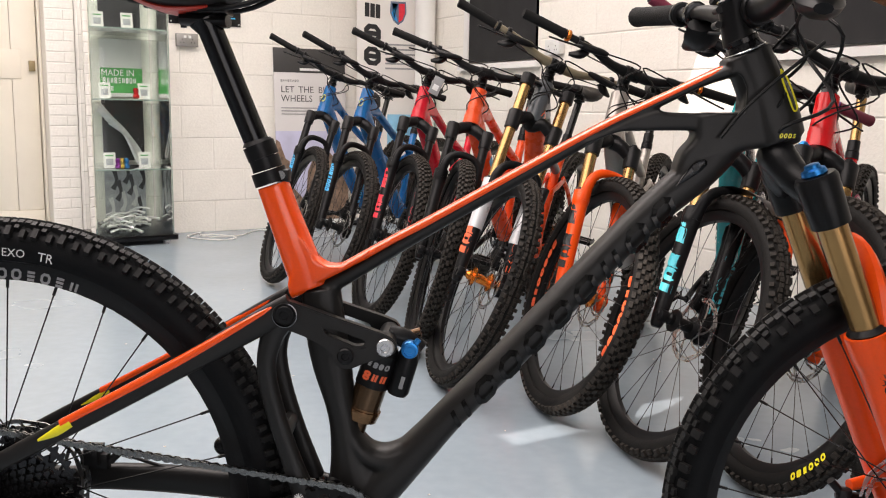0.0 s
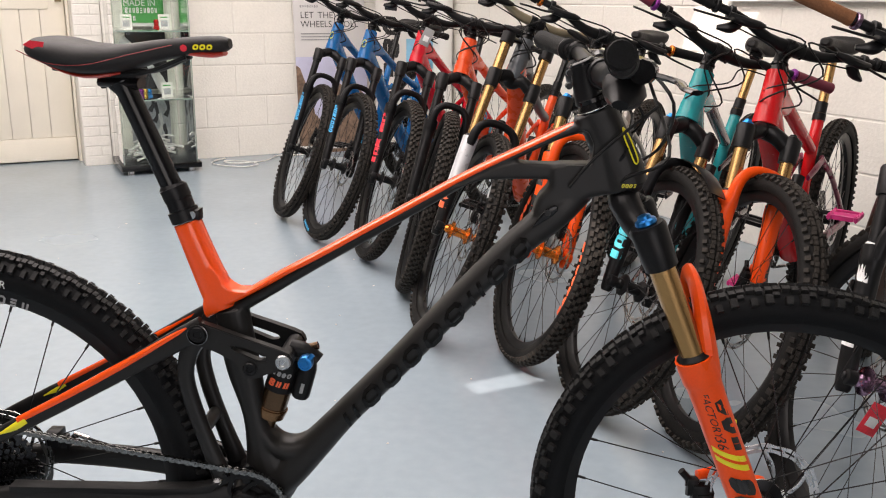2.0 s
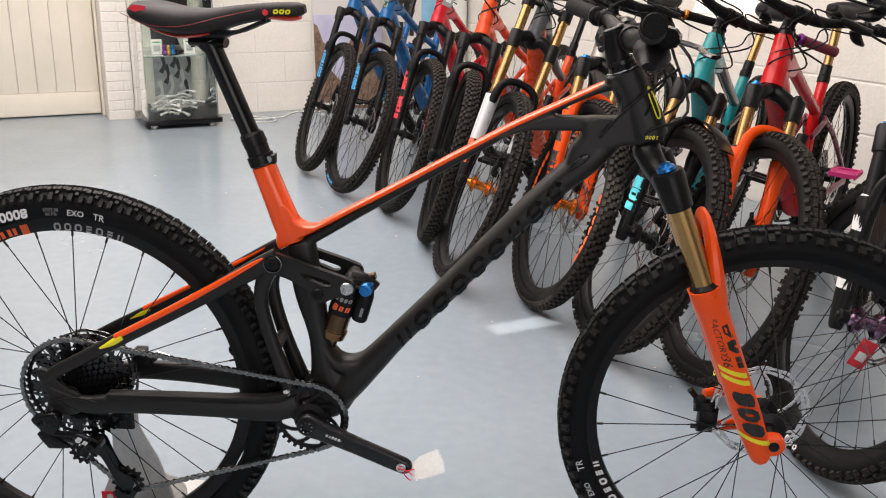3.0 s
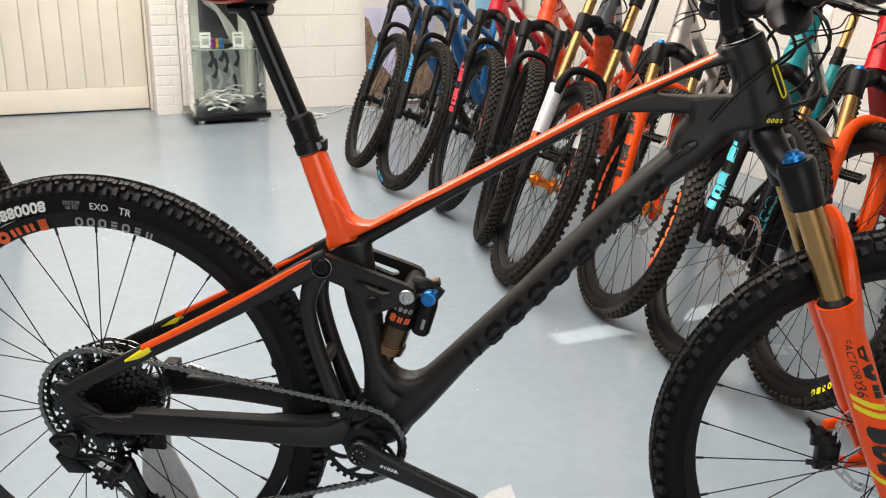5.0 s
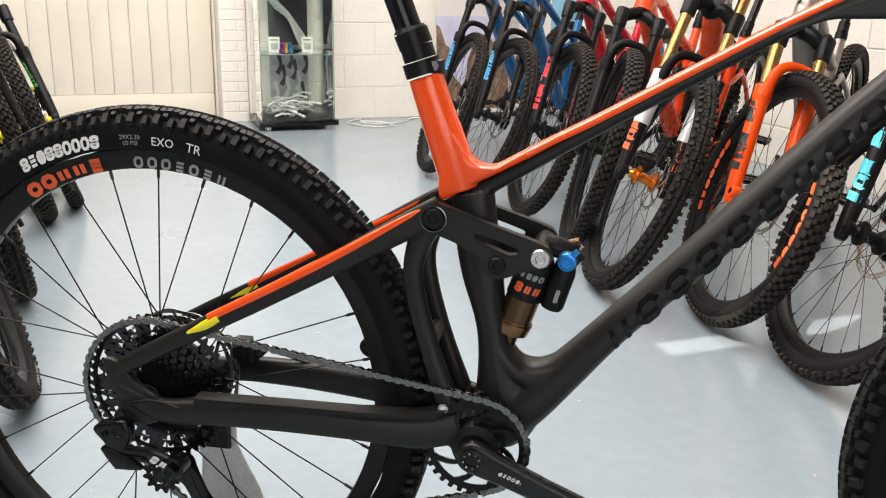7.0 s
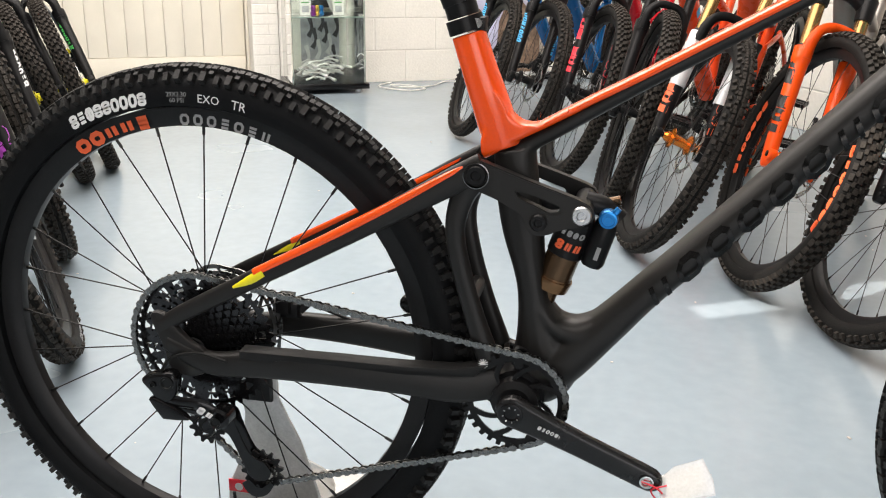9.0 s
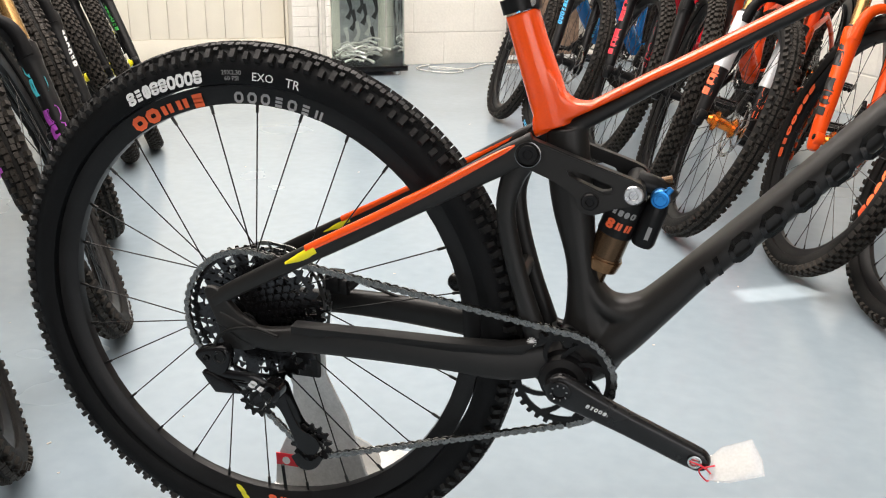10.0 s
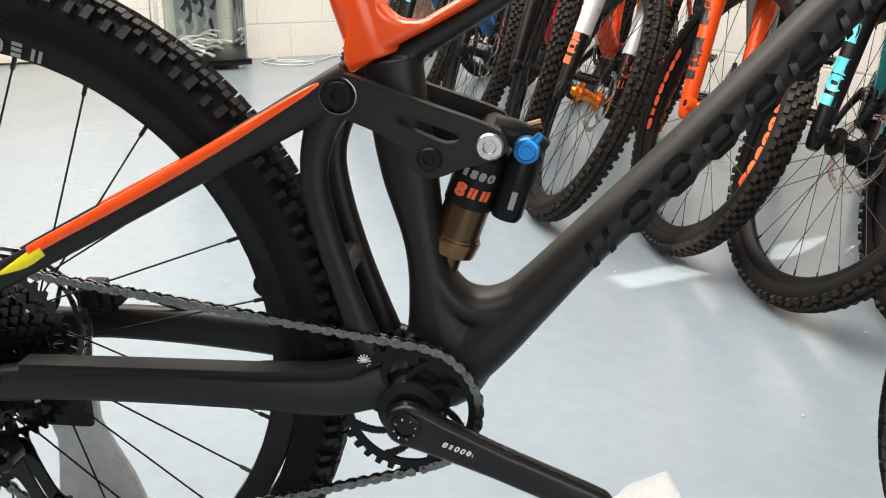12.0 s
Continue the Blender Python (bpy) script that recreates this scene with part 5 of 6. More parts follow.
part("bottom_bracket", lathe([(0.022, -0.060), (0.030, -0.054), (0.031, -0.040), (0.036, -0.036), (0.036, 0.036), (0.031, 0.040), (0.030, 0.054), (0.022, 0.060)], 28, "y", Matrix.Translation((0.437, 0, 0.349))), BLACK, hero)
part("cable_port", pillow([(0.866, 0.808), (0.884, 0.834), (0.899, 0.842), (0.903, 0.834), (0.890, 0.822)], -0.0300, -0.0262, 0.002, 2, 2), GLOSS_B, hero)
part("port_bolt", lathe([(0.0045, -0.0315), (0.0045, -0.029), (0.002, -0.0317)], 12, "y", Matrix.Translation((0.8885, 0, 0.8310))), BLACK_M, hero)
part("bottle_boss", lathe([(0.0045, -0.002), (0.005, 0.001), (0.003, 0.003)], 10, "z", Matrix.Translation((0.668, 0, 0.607)) @ Matrix.Rotation(radians(-48), 4, "Y")), BLACK_M, hero)
# plain blocky shapes in place of the maker's name, lying on the down tube
TANG, TNOR = Vector((0.680, 0.733)), Vector((-0.733, 0.680))
for i in range(9):
    g = stroke_glyphs(1, 0.0350, 0.0285, 0.0066, 0, 0.35, 1, ((4, 0, 0, 0, 0, 0, 4, 0, 0)[i],))
    c = Vector((0.6005, 0.5040)) + TANG * (i * 0.0455)
    g = refine(g, 6)
    V = []
    for v in g[0]:
        q = c + TANG * v[0] + TNOR * v[1]
        h = min(abs(v[1]) / 0.0200, 1)
        V.append(Vector((q.x, -0.0300 * (1 - h ** 2.5) ** 0.4 - 0.0030, q.y)))
    part("frame_lettering", (V, g[1]), DECAL_G, frame_ob)
part("frame_lettering", on_side(stroke_glyphs(4, 0.0040, 0.0058, 0.0012, 0.0014, 0.2, 2), Matrix.Translation((0.999, 0.872, 0)), -0.0302), YELLOW, frame_ob)
part("head_badge", wire([(0.987, -0.0245, 0.953), (0.995, -0.0245, 0.943), (1.004, -0.0240, 0.925), (1.011, -0.0230, 0.907), (1.007, -0.0240, 0.903), (0.999, -0.0250, 0.919), (0.990, -0.0255, 0.939), (0.987, -0.0245, 0.953)], 0.0012, 6, 4), YELLOW, hero, "yellow outlined head badge")

# rear triangle
for s in (-1, 1):
    part("seat_stay", sweep([(0.388, s * 0.044, 0.650, 0.0085, 0.017), (0.350, s * 0.046, 0.629, 0.008, 0.0165), (0.27, s * 0.053, 0.5835, 0.0075, 0.0140), (0.17, s * 0.062, 0.528, 0.0075, 0.0125), (0.08, s * 0.068, 0.480, 0.0075, 0.0120), (0.0, s * 0.072, 0.436, 0.0075, 0.0115), (-0.036, s * 0.073, 0.413, 0.0075, 0.0105)], 14, (0, 1, 0), 5, 2.6), CARBON, hero)
    part("stay_stripe", sweep([(0.372, s * 0.0455, 0.6525, 0.004, 0.002), (0.350, s * 0.0465, 0.6405, 0.0076, 0.0042), (0.27, s * 0.0532, 0.5920, 0.0079, 0.0064), (0.19, s * 0.061, 0.5470, 0.0079, 0.0062), (0.10, s * 0.067, 0.4985, 0.0079, 0.0060)], 12, (0, 1, 0), 5, 2.6), ORANGE, hero, "orange stripe on the seat stay")
    part("stay_stripe_end", sweep([(0.113, s * 0.0665, 0.5005, 0.0083, 0.0070), (0.094, s * 0.0675, 0.4890, 0.0083, 0.0080), (0.072, s * 0.069, 0.4785, 0.0083, 0.0025)], 12, (0, 1, 0), 3, 2.6), YELLOW, hero, "yellow end of the stay stripe")
    part("yoke", sweep([(0.378, s * 0.041, 0.640, 0.009, 0.019), (0.362, s * 0.041, 0.610, 0.009, 0.015), (0.3535, s * 0.040, 0.570, 0.010, 0.0125), (0.361, s * 0.038, 0.520, 0.010, 0.0125), (0.380, s * 0.037, 0.455, 0.010, 0.0130), (0.402, s * 0.036, 0.390, 0.012, 0.016)], 12, (0, 1, 0), 5, 2.4), CARBON, hero)
    part("chain_stay", sweep([(-0.028, s * 0.073, 0.392, 0.008, 0.011), (0.03, s * 0.072, 0.367, 0.0095, 0.0160), (0.10, s * 0.069, 0.371, 0.0115, 0.0185), (0.19, s * 0.064, 0.371, 0.0125, 0.0195), (0.29, s * 0.056, 0.366, 0.0125, 0.0200), (0.36, s * 0.048, 0.361, 0.0125, 0.0220), (0.415, s * 0.038, 0.370, 0.012, 0.0225)], 14, (0, 1, 0), 5, 3.2), CARBON, hero)
    part("drop_out", pillow([(-0.048, 0.428), (-0.028, 0.432), (0.004, 0.398), (0.025, 0.386), (0.035, 0.362), (0.01, 0.346), (-0.022, 0.352), (-0.032, 0.385)], s * 0.073 - 0.006, s * 0.073 + 0.006, 0.0035, 2, 3), CARBON, hero)
    # rocker plate with its slot
    outer = star(glide([(0.372, 0.6585), (0.388, 0.6565), (0.44, 0.638), (0.505, 0.6165), (0.5185, 0.607), (0.5195, 0.594), (0.505, 0.5855), (0.482, 0.5795), (0.468, 0.573), (0.455, 0.5705), (0.442, 0.577), (0.437, 0.592), (0.420, 0.6035), (0.392, 0.617), (0.370, 0.622), (0.3615, 0.632), (0.3625, 0.648), (0.372, 0.6585)], 3)[:-1], (0.452, 0.612), 64)
    slot = star([(0.427, 0.6235), (0.431, 0.6155), (0.468, 0.6005), (0.480, 0.602), (0.480, 0.6085), (0.442, 0.6215)], (0.452, 0.612), 64)
    ys = sorted((s * 0.0375, s * 0.0495))
    lk = part("rocker_link", join(ring_plate(outer, slot, *ys), ring_plate([(0.452 + (p[0] - 0.452) * 0.965, 0.612 + (p[1] - 0.612) * 0.93) for p in outer], [(0.452 + (p[0] - 0.452) * 1.1, 0.612 + (p[1] - 0.612) * 1.3) for p in slot], *sorted((s * 0.0495, s * 0.0508)))), CARBON, hero, "", None, 25)
    for bx, bz, r, mt in ((0.380, 0.640, 0.0125, BLACK), (0.456, 0.588, 0.0105, BLACK), (0.506, 0.600, 0.0118, STEEL)):
        y0 = s * 0.0535
        b = part("pivot_bolt", lathe([(r, y0 - s * 0.012), (r, y0 + s * 0.0012), (r - 0.0015, y0 + s * 0.0028), (r * 0.5, y0 + s * 0.0028), (r * 0.42, y0 + s * 0.0008), (0.001, y0 + s * 0.0008)], 22, "y", Matrix.Translation((bx, 0, bz))), mt, lk)
    # Ring is gloss black; its bright highlight is put into this lighter metal.
    part("pivot_ring", lathe([(0.0155, s * 0.0508), (0.0160, s * 0.0555), (0.0148, s * 0.0558), (0.0140, s * 0.0508)], 24, "y", Matrix.Translation((0.380, 0, 0.640)), True), mat("dark_polished_steel", (0.14, 0.14, 0.14), 0.18, metal=1.0), lk)
pad = pillow([(0.078, 0.3925), (0.078, 0.3815), (0.122, 0.3800), (0.134, 0.3845), (0.20, 0.3835), (0.30, 0.3780), (0.385, 0.3800), (0.400, 0.3960), (0.36, 0.3900), (0.29, 0.3900), (0.20, 0.3925)], -0.0012, 0.022, 0.0012, 2)
pad = refine_x(pad, lambda x: -float(np.interp(x, [0.03, 0.1, 0.19, 0.29, 0.36, 0.415], [0.0815, 0.0805, 0.0765, 0.0685, 0.0605, 0.05])))
part("stay_pad", pad, mat("black_rubber_guard", (0.011, 0.011, 0.011), 0.55, spec=0.2, var=0.1), hero, "black rubber chain guard")
part("stay_bridge", sweep([(0.372, -0.036, 0.475, 0.010, 0.012), (0.372, 0.036, 0.475, 0.010, 0.012)], 10, (1, 0, 0), 1), CARBON, hero)

# shock with piggyback reservoir
A, B = Vector((0.506, 0, 0.600)), Vector((0.440, 0, 0.400))
AB = (B - A)


def along(u):
    return A + AB * u


shock = part("shock", join(rod(along(0.05), along(0.10), 0.018, 20, 0.0225), rod(along(0.10), along(0.32), 0.0225, 28)), BLACK, hero, "black air can with orange lettering")
part("eyelet", lathe([(0.013, -0.034), (0.013, 0.034)], 18, "y", Matrix.Translation(A)), BLACK, shock)
part("air_sleeve", rod(along(0.32), along(0.465), 0.0212, 24), BRONZE, shock, "brown coated air sleeve")
part("sleeve_ring", join(rod(along(0.465), along(0.48), 0.0222, 22), rod(along(0.48), along(0.495), 0.0240, 22), rod(along(0.495), along(0.55), 0.0238, 22, 0.0222)), mat("bronze_ring", (0.20, 0.11, 0.055), 0.22, metal=0.9), shock)
part("shock_shaft", rod(along(0.55), along(0.96), 0.0125, 16), BRONZE, shock)
part("lower_eyelet", join(lathe([(0.014, -0.03), (0.014, 0.03)], 16, "y", Matrix.Translation(B)), lathe([(0.006, -0.05), (0.006, 0.05)], 10, "y", Matrix.Translation(B))), BLACK, shock)
for g, mt, dz in ((stroke_glyphs(3, 0.009, 0.013, 0.0032, 0.0022, 0.1, 3), DECAL_O, 0.245), (stroke_glyphs(4, 0.006, 0.008, 0.0022, 0.0018, 0.1, 7), DECAL_GREY, 0.165)):
    c = along(dz)
    t = Vector((AB.x, AB.z)).normalized()
    V = []
    for v in g[0]:
        q = Vector((c.x, c.z)) - t * v[1] * 1.0 + Vector((-t.y, t.x)) * v[0]
        off = v[0]
        V.append(Vector((q.x, -math.sqrt(max(0.0232 ** 2 - off * off, 1e-6)), q.y)))
    part("shock_lettering", (V, g[1]), mt, shock)
res = part("reservoir", join(sweep([(0.535, -0.006, 0.583, 0.0125, 0.0125), (0.532, -0.006, 0.572, 0.0150, 0.0150), (0.520, -0.006, 0.530, 0.0150, 0.0150), (0.5185, -0.006, 0.525, 0.0125, 0.0125)], 18, (0, 1, 0), 1), sweep([(0.508, -0.004, 0.606, 0.016, 0.013), (0.53, -0.006, 0.600, 0.014, 0.013), (0.548, -0.006, 0.585, 0.013, 0.014)], 12, (0, 1, 0), 3)), BLACK, shock, "black piggyback reservoir")
part("reservoir_lettering", [([Vector((p[0], -0.0213, p[1])) for p in ((0.521, 0.537), (0.526, 0.536), (0.5305, 0.552), (0.5255, 0.5535))], [[0, 1, 2, 3]])][0], DECAL_GREY, res)
kb = part("adjuster_knob", lathe([(0.003, -0.0445), (0.0042, -0.0445), (0.0045, -0.0435), (0.0075, -0.0435), (0.0080, -0.0447), (0.0105, -0.0442), (0.0115, -0.040), (0.0115, -0.031), (0.0095, -0.028), (0.008, -0.02)], 24, "y", Matrix.Translation((0.5365, 0, 0.5945))), BLUE_A, shock, "blue anodised damping knob")
part("knob_lever", sweep([(0.5365, -0.040, 0.5945, 0.003, 0.006), (0.5485, -0.040, 0.6085, 0.0025, 0.0035)], 8, (0, 1, 0), 1), BLUE_A, kb)
part("rebound_knob", rod((0.532, -0.002, 0.604), (0.549, -0.002, 0.609), 0.0062, 14), BRONZE, shock, "bronze rebound knob")

# drivetrain
CX, CZ = 0.437, 0.349
cassette(hero, 0, RZ, -0.0215, True)
rg = part("chainring", moved(cog_shape(32, -0.0485, 0.0035, 8, 0.0105, 0.026, 3), Matrix.Translation((CX, 0, CZ))), BLACK, hero)
part("chainring_badge", moved(join(*[rod((0, -0.0508, 0), (0.0065 * math.cos(a * 0.52), -0.0508, 0.0065 * math.sin(a * 0.52)), 0.0006, 4) for a in range(12)]), Matrix.Translation((CX - 0.042, 0, CZ + 0.048))), DECAL_W, rg)
crank_poly = []
EX, EZ = 0.609, 0.288
t2 = (Vector((EX, EZ)) - Vector((CX, CZ))).normalized()
n2 = Vector((-t2.y, t2.x))
LC = (Vector((EX, EZ)) - Vector((CX, CZ))).length
for u, w in ((-0.020, 0.006), (-0.012, 0.0165), (0.0, 0.021), (0.03, 0.0185), (LC * 0.5, 0.0155), (LC - 0.01, 0.0150), (LC + 0.008, 0.0125), (LC + 0.0155, 0.005)):
    crank_poly.append((u, w))
outline = [tuple(Vector((CX, CZ)) + t2 * u - n2 * w) for u, w in crank_poly] + [tuple(Vector((CX, CZ)) + t2 * u + n2 * w) for u, w in crank_poly[::-1]]
arm = pillow(outline, -0.017, 0.0, 0.006, 3, 2)
arm = ([Vector((v.x, v.y - 0.066 - 0.018 * min(max(((Vector((v.x, v.z)) - Vector((CX, CZ))).dot(t2)) / LC, 0), 1), v.z)) for v in arm[0]], arm[1])
CRANK = mat("satin_black_crank", (0.0075, 0.0075, 0.008), 0.26, spec=0.4, var=0.15, scale=30)
cr = part("crank_arm", arm, CRANK, hero, "black hollow crank arm, no pedal fitted")
part("crank_bolt", lathe([(0.0145, -0.084), (0.0145, -0.0865), (0.012, -0.0872), (0.0085, -0.0865), (0.0075, -0.082), (0.001, -0.082)], 24, "y", Matrix.Translation((CX, 0, CZ))), GLOSS_B, cr)
part("pedal_thread", lathe([(0.0085, -0.1015), (0.0085, -0.1035), (0.0068, -0.1038), (0.0045, -0.1015), (0.001, -0.1013)], 20, "y", Matrix.Translation((EX - 0.003, 0, EZ + 0.001))), ALU, cr, "bare pedal thread insert")
for k in range(8):
    a = math.pi * k / 4 + 0.2
    part("bolt_tooth", rod((CX + 0.0088 * math.cos(a), -0.0870, CZ + 0.0088 * math.sin(a)), (CX + 0.0108 * math.cos(a), -0.0878, CZ + 0.0108 * math.sin(a)), 0.0008, 5), STEEL, cr)
g = stroke_glyphs(6, 0.0042, 0.0055, 0.0013, 0.0014, 0.15, 4)
mm = Matrix.Translation((CX + t2.x * 0.052 + n2.x * 0.001, CZ + t2.y * 0.052 + n2.y * 0.001, 0)) @ Matrix.Rotation(math.atan2(t2.y, t2.x), 4, "Z")
part("crank_lettering", ([Vector((q.x, q.y - 0.0003, q.z)) for q in on_side(g, mm, -0.0892)[0]], g[1]), DECAL_W, cr)
arm2 = moved(mirror_y(arm), Matrix.Translation((CX, 0, CZ)) @ Matrix.Rotation(math.pi, 4, "Y") @ Matrix.Translation((-CX, 0, -CZ)))
part("crank_arm", arm2, CRANK, hero)
UP, LP = Vector((0.009, 0.258)), Vector((0.088, 0.199))
path = [(CX + 0.012, CZ - 0.0637), (CX + 0.04, CZ - 0.05)] + arc_pts(CX, CZ, 0.0648, -40, 82, 14) + arc_pts(0, RZ, 0.1005, 84, 252, 24) + [(UP.x - 0.026, UP.y + 0.004)] + arc_pts(LP.x, LP.y, 0.0285, 200, 280, 8) + [(CX + 0.008, CZ - 0.0645)]
part("chain", chain_shape(path, lambda x: -0.0485 + 0.055 * max(0, (0.42 - x)) * 0.5), CHAIN, hero, "grey steel chain")
rd = part("rear_derailleur", join(
    pillow([(-0.061, 0.338), (-0.053, 0.347), (-0.036, 0.352), (-0.014, 0.355), (-0.009, 0.338), (-0.016, 0.316), (-0.030, 0.306), (-0.040, 0.309), (-0.048, 0.322)], -0.094, -0.074, 0.005, 3, 3),
    sweep([(-0.038, -0.090, 0.312, 0.004, 0.010), (-0.008, -0.088, 0.311, 0.004, 0.008), (0.020, -0.084, 0.308, 0.004, 0.009), (0.040, -0.080, 0.296, 0.004, 0.008)], 8, (0, 1, 0), 3),
    sweep([(-0.036, -0.072, 0.300, 0.004, 0.009), (-0.005, -0.072, 0.293, 0.004, 0.007), (0.030, -0.070, 0.290, 0.004, 0.009)], 8, (0, 1, 0), 3),
    pillow([(-0.051, 0.313), (-0.040, 0.316), (-0.018, 0.307), (0.000, 0.297), (0.005, 0.288), (-0.032, 0.2855)], -0.0965, -0.087, 0.003, 2, 2),
    lathe([(0.012, -0.088), (0.0155, -0.085), (0.0155, -0.064), (0.012, -0.060)], 18, "y", Matrix.Translation((0.044, 0, 0.290)))), GLOSS_B, hero, "black rear derailleur with long cage")
for bx, bz, r in ((-0.022, 0.340, 0.0098), (-0.043, 0.336, 0.0042), (0.044, 0.290, 0.0075)):
    part("derailleur_bolt", lathe([(r, -0.095), (r, -0.0965), (r * 0.72, -0.0968), (r * 0.6, -0.0945), (0.001, -0.0945)], 18, "y", Matrix.Translation((bx, 0, bz))), BLACK_M, rd)
for y in (-0.0415, -0.0605):
    g = join(
        pillow([(0.030, 0.287), (0.040, 0.290), (0.052, 0.286), (0.060, 0.262), (0.076, 0.227), (0.098, 0.215), (0.104, 0.199), (0.094, 0.187), (0.074, 0.191), (0.064, 0.212), (0.046, 0.252), (0.026, 0.262), (0.010, 0.255), (0.006, 0.263), (0.018, 0.276)], y - 0.0012, y + 0.0012, 0.0008, 1, 3),
        sweep([(0.066, y, 0.183, 0.0013, 0.008), (0.078, y, 0.169, 0.0013, 0.010), (0.094, y, 0.171, 0.0013, 0.007), (0.106, y, 0.185, 0.0013, 0.004)], 6, (0, 1, 0), 3))
    part("cage_plate", g, GLOSS_B, rd)
for c, nt_ in ((UP, 12), (LP, 14)):
    part("jockey_wheel", moved(cog_shape(nt_, -0.051, 0.004, 5, 0.006, 0.008), Matrix.Translation((c.x, 0, c.y))), BLACK, rd)
part("derailleur_lettering", on_side(stroke_glyphs(2, 0.0095, 0.012, 0.0036, 0.003, 0.25, 3), Matrix.Translation((0.026, 0.300, 0)) @ Matrix.Rotation(-0.45, 4, "Z"), -0.0892), DECAL_W, rd)
part("derailleur_cable", wire([(-0.045, -0.078, 0.325), (-0.02, -0.090, 0.372), (0.02, -0.086, 0.385), (0.06, -0.083, 0.376)], 0.0022), CABLE, hero)
rb = part("rear_brake_caliper", join(box(0.072, 0.112, 0.042, 0.062, 0.390, 0.414, 0.006), box(0.080, 0.102, 0.034, 0.068, 0.398, 0.424, 0.006), rod((0.112, 0.052, 0.400), (0.122, 0.056, 0.410), 0.006, 10)), BLACK, hero)
part("caliper_fitting", rod((0.118, 0.06, 0.412), (0.142, 0.06, 0.404), 0.0045, 10), ALU, rb)
part("brake_hose", wire([(0.14, 0.06, 0.404), (0.19, 0.062, 0.388), (0.26, 0.058, 0.375), (0.36, 0.045, 0.372)], 0.0025), CABLE, hero)

# seat post, collar and saddle
part("seat_collar", join(sweep([(0.3565, 0, 0.801, 0.0225, 0.0225), (0.351, 0, 0.817, 0.0225, 0.0225)], 20, (0, 1, 0), 1), box(0.360, 0.379, -0.012, 0.012, 0.803, 0.819, 0.004)), BLACK, hero)
part("collar_bolt", rod((0.370, -0.016, 0.812), (0.370, -0.011, 0.812), 0.0058, 12), ALU, hero)
part("post_collar", join(rod((0.351, 0, 0.818), (0.346, 0, 0.833), 0.0195, 20), rod((0.346, 0, 0.833), (0.339, 0, 0.850), 0.0205, 20), rod((0.339, 0, 0.850), (0.3375, 0, 0.855), 0.0205, 20, 0.017)), BLACK, hero)
part("seat_post", sweep([(0.350, 0, 0.82, 0.0158, 0.0158), (0.282, 0, 0.990, 0.0158, 0.0158), (0.276, 0, 1.003, 0.018, 0.022)], 20, (0, 1, 0), 1), GLOSS_B, hero, "gloss black dropper post")
sd = saddle(hero, 0.160, 1.063, SADDLE, (0.276, 1.0), 0.276, 0.86)
part("saddle_lettering", on_side(stroke_glyphs(3, 0.0082, 0.0075, 0.0024, 0.0016, 0.15, 2), Matrix.Translation((0.402, 1.0535, 0)), -0.0210), YELLOW, sd)
part("saddle_badge", on_side((([Vector((0.0050 * math.cos(a * 0.63), 0.0050 * math.sin(a * 0.63), 0)) for a in range(10)], [list(range(10))])), Matrix.Translation((0.376, 1.0520, 0)), -0.0222), RED_L, sd)
part("saddle_skirt", sweep([(0.375, 0, 1.0455, 0.0155, 0.005), (0.41, 0, 1.0430, 0.017, 0.005), (0.428, 0, 1.0450, 0.013, 0.004)], 12, (0, 1, 0), 4), mat("red_saddle_base", (0.55, 0.04, 0.02), 0.4), sd, "red plastic base of the saddle")
part("saddle_skirt", sweep([(0.178, 0, 1.036, 0.040, 0.004), (0.197, 0, 1.026, 0.050, 0.005), (0.237, 0, 1.013, 0.046, 0.005), (0.285, 0, 1.017, 0.028, 0.004)], 14, (0, 1, 0), 4), MATS["red_saddle_base"], sd)
part("saddle_seam", wire([(0.152, -0.052, 1.048), (0.20, -0.0665, 1.032), (0.25, -0.060, 1.030), (0.30, -0.040, 1.042), (0.36, -0.0225, 1.056)], 0.0006, 5), mat("dark_red_stitching", (0.28, 0.03, 0.03), 0.6), sd)
part("saddle_patch", on_side(([Vector((x, z, 0)) for x, z in ((-0.016, 0.0), (-0.006, 0.006), (0.014, 0.004), (0.012, -0.003), (-0.004, -0.005))], [[0, 1, 2, 3, 4]]), Matrix.Translation((0.186, 1.056, 0)), -0.0668), RED_L, sd)

# fork and cockpit
fork(hero, WS, (FX, FZ - 0.005), MAD, 0.637, 0.801, ORANGE2, KASHIMA, BLACK, 0.068, BLUE_A, False, True, None, (0.999, 0.848), -0.0275, 0.0240, None, 0.0183, False, 0.120, (-0.112, -0.050))
low_k = MAD.x / MAD.z


def leg_x(z):
    return FX - 0.0275 + (z - FZ + 0.005) * low_k


for txt, zc, size, mt in (("FACTORY", 0.558, 0.0165, DECAL_K), ("36", 0.516, 0.0225, DECAL_K)):
    g = lettering(txt, size)
    V = []
    for v in g[0]:
        z = zc - v[0] * 0.93
        an = v[1] / 0.0252 - 0.25
        x = leg_x(z) + 0.0252 * math.sin(an)
        V.append(WS @ Vector((x, -0.068 - 0.0257 * math.cos(an), z)))
    part("fork_lettering", (V, g[1]), mt, hero)
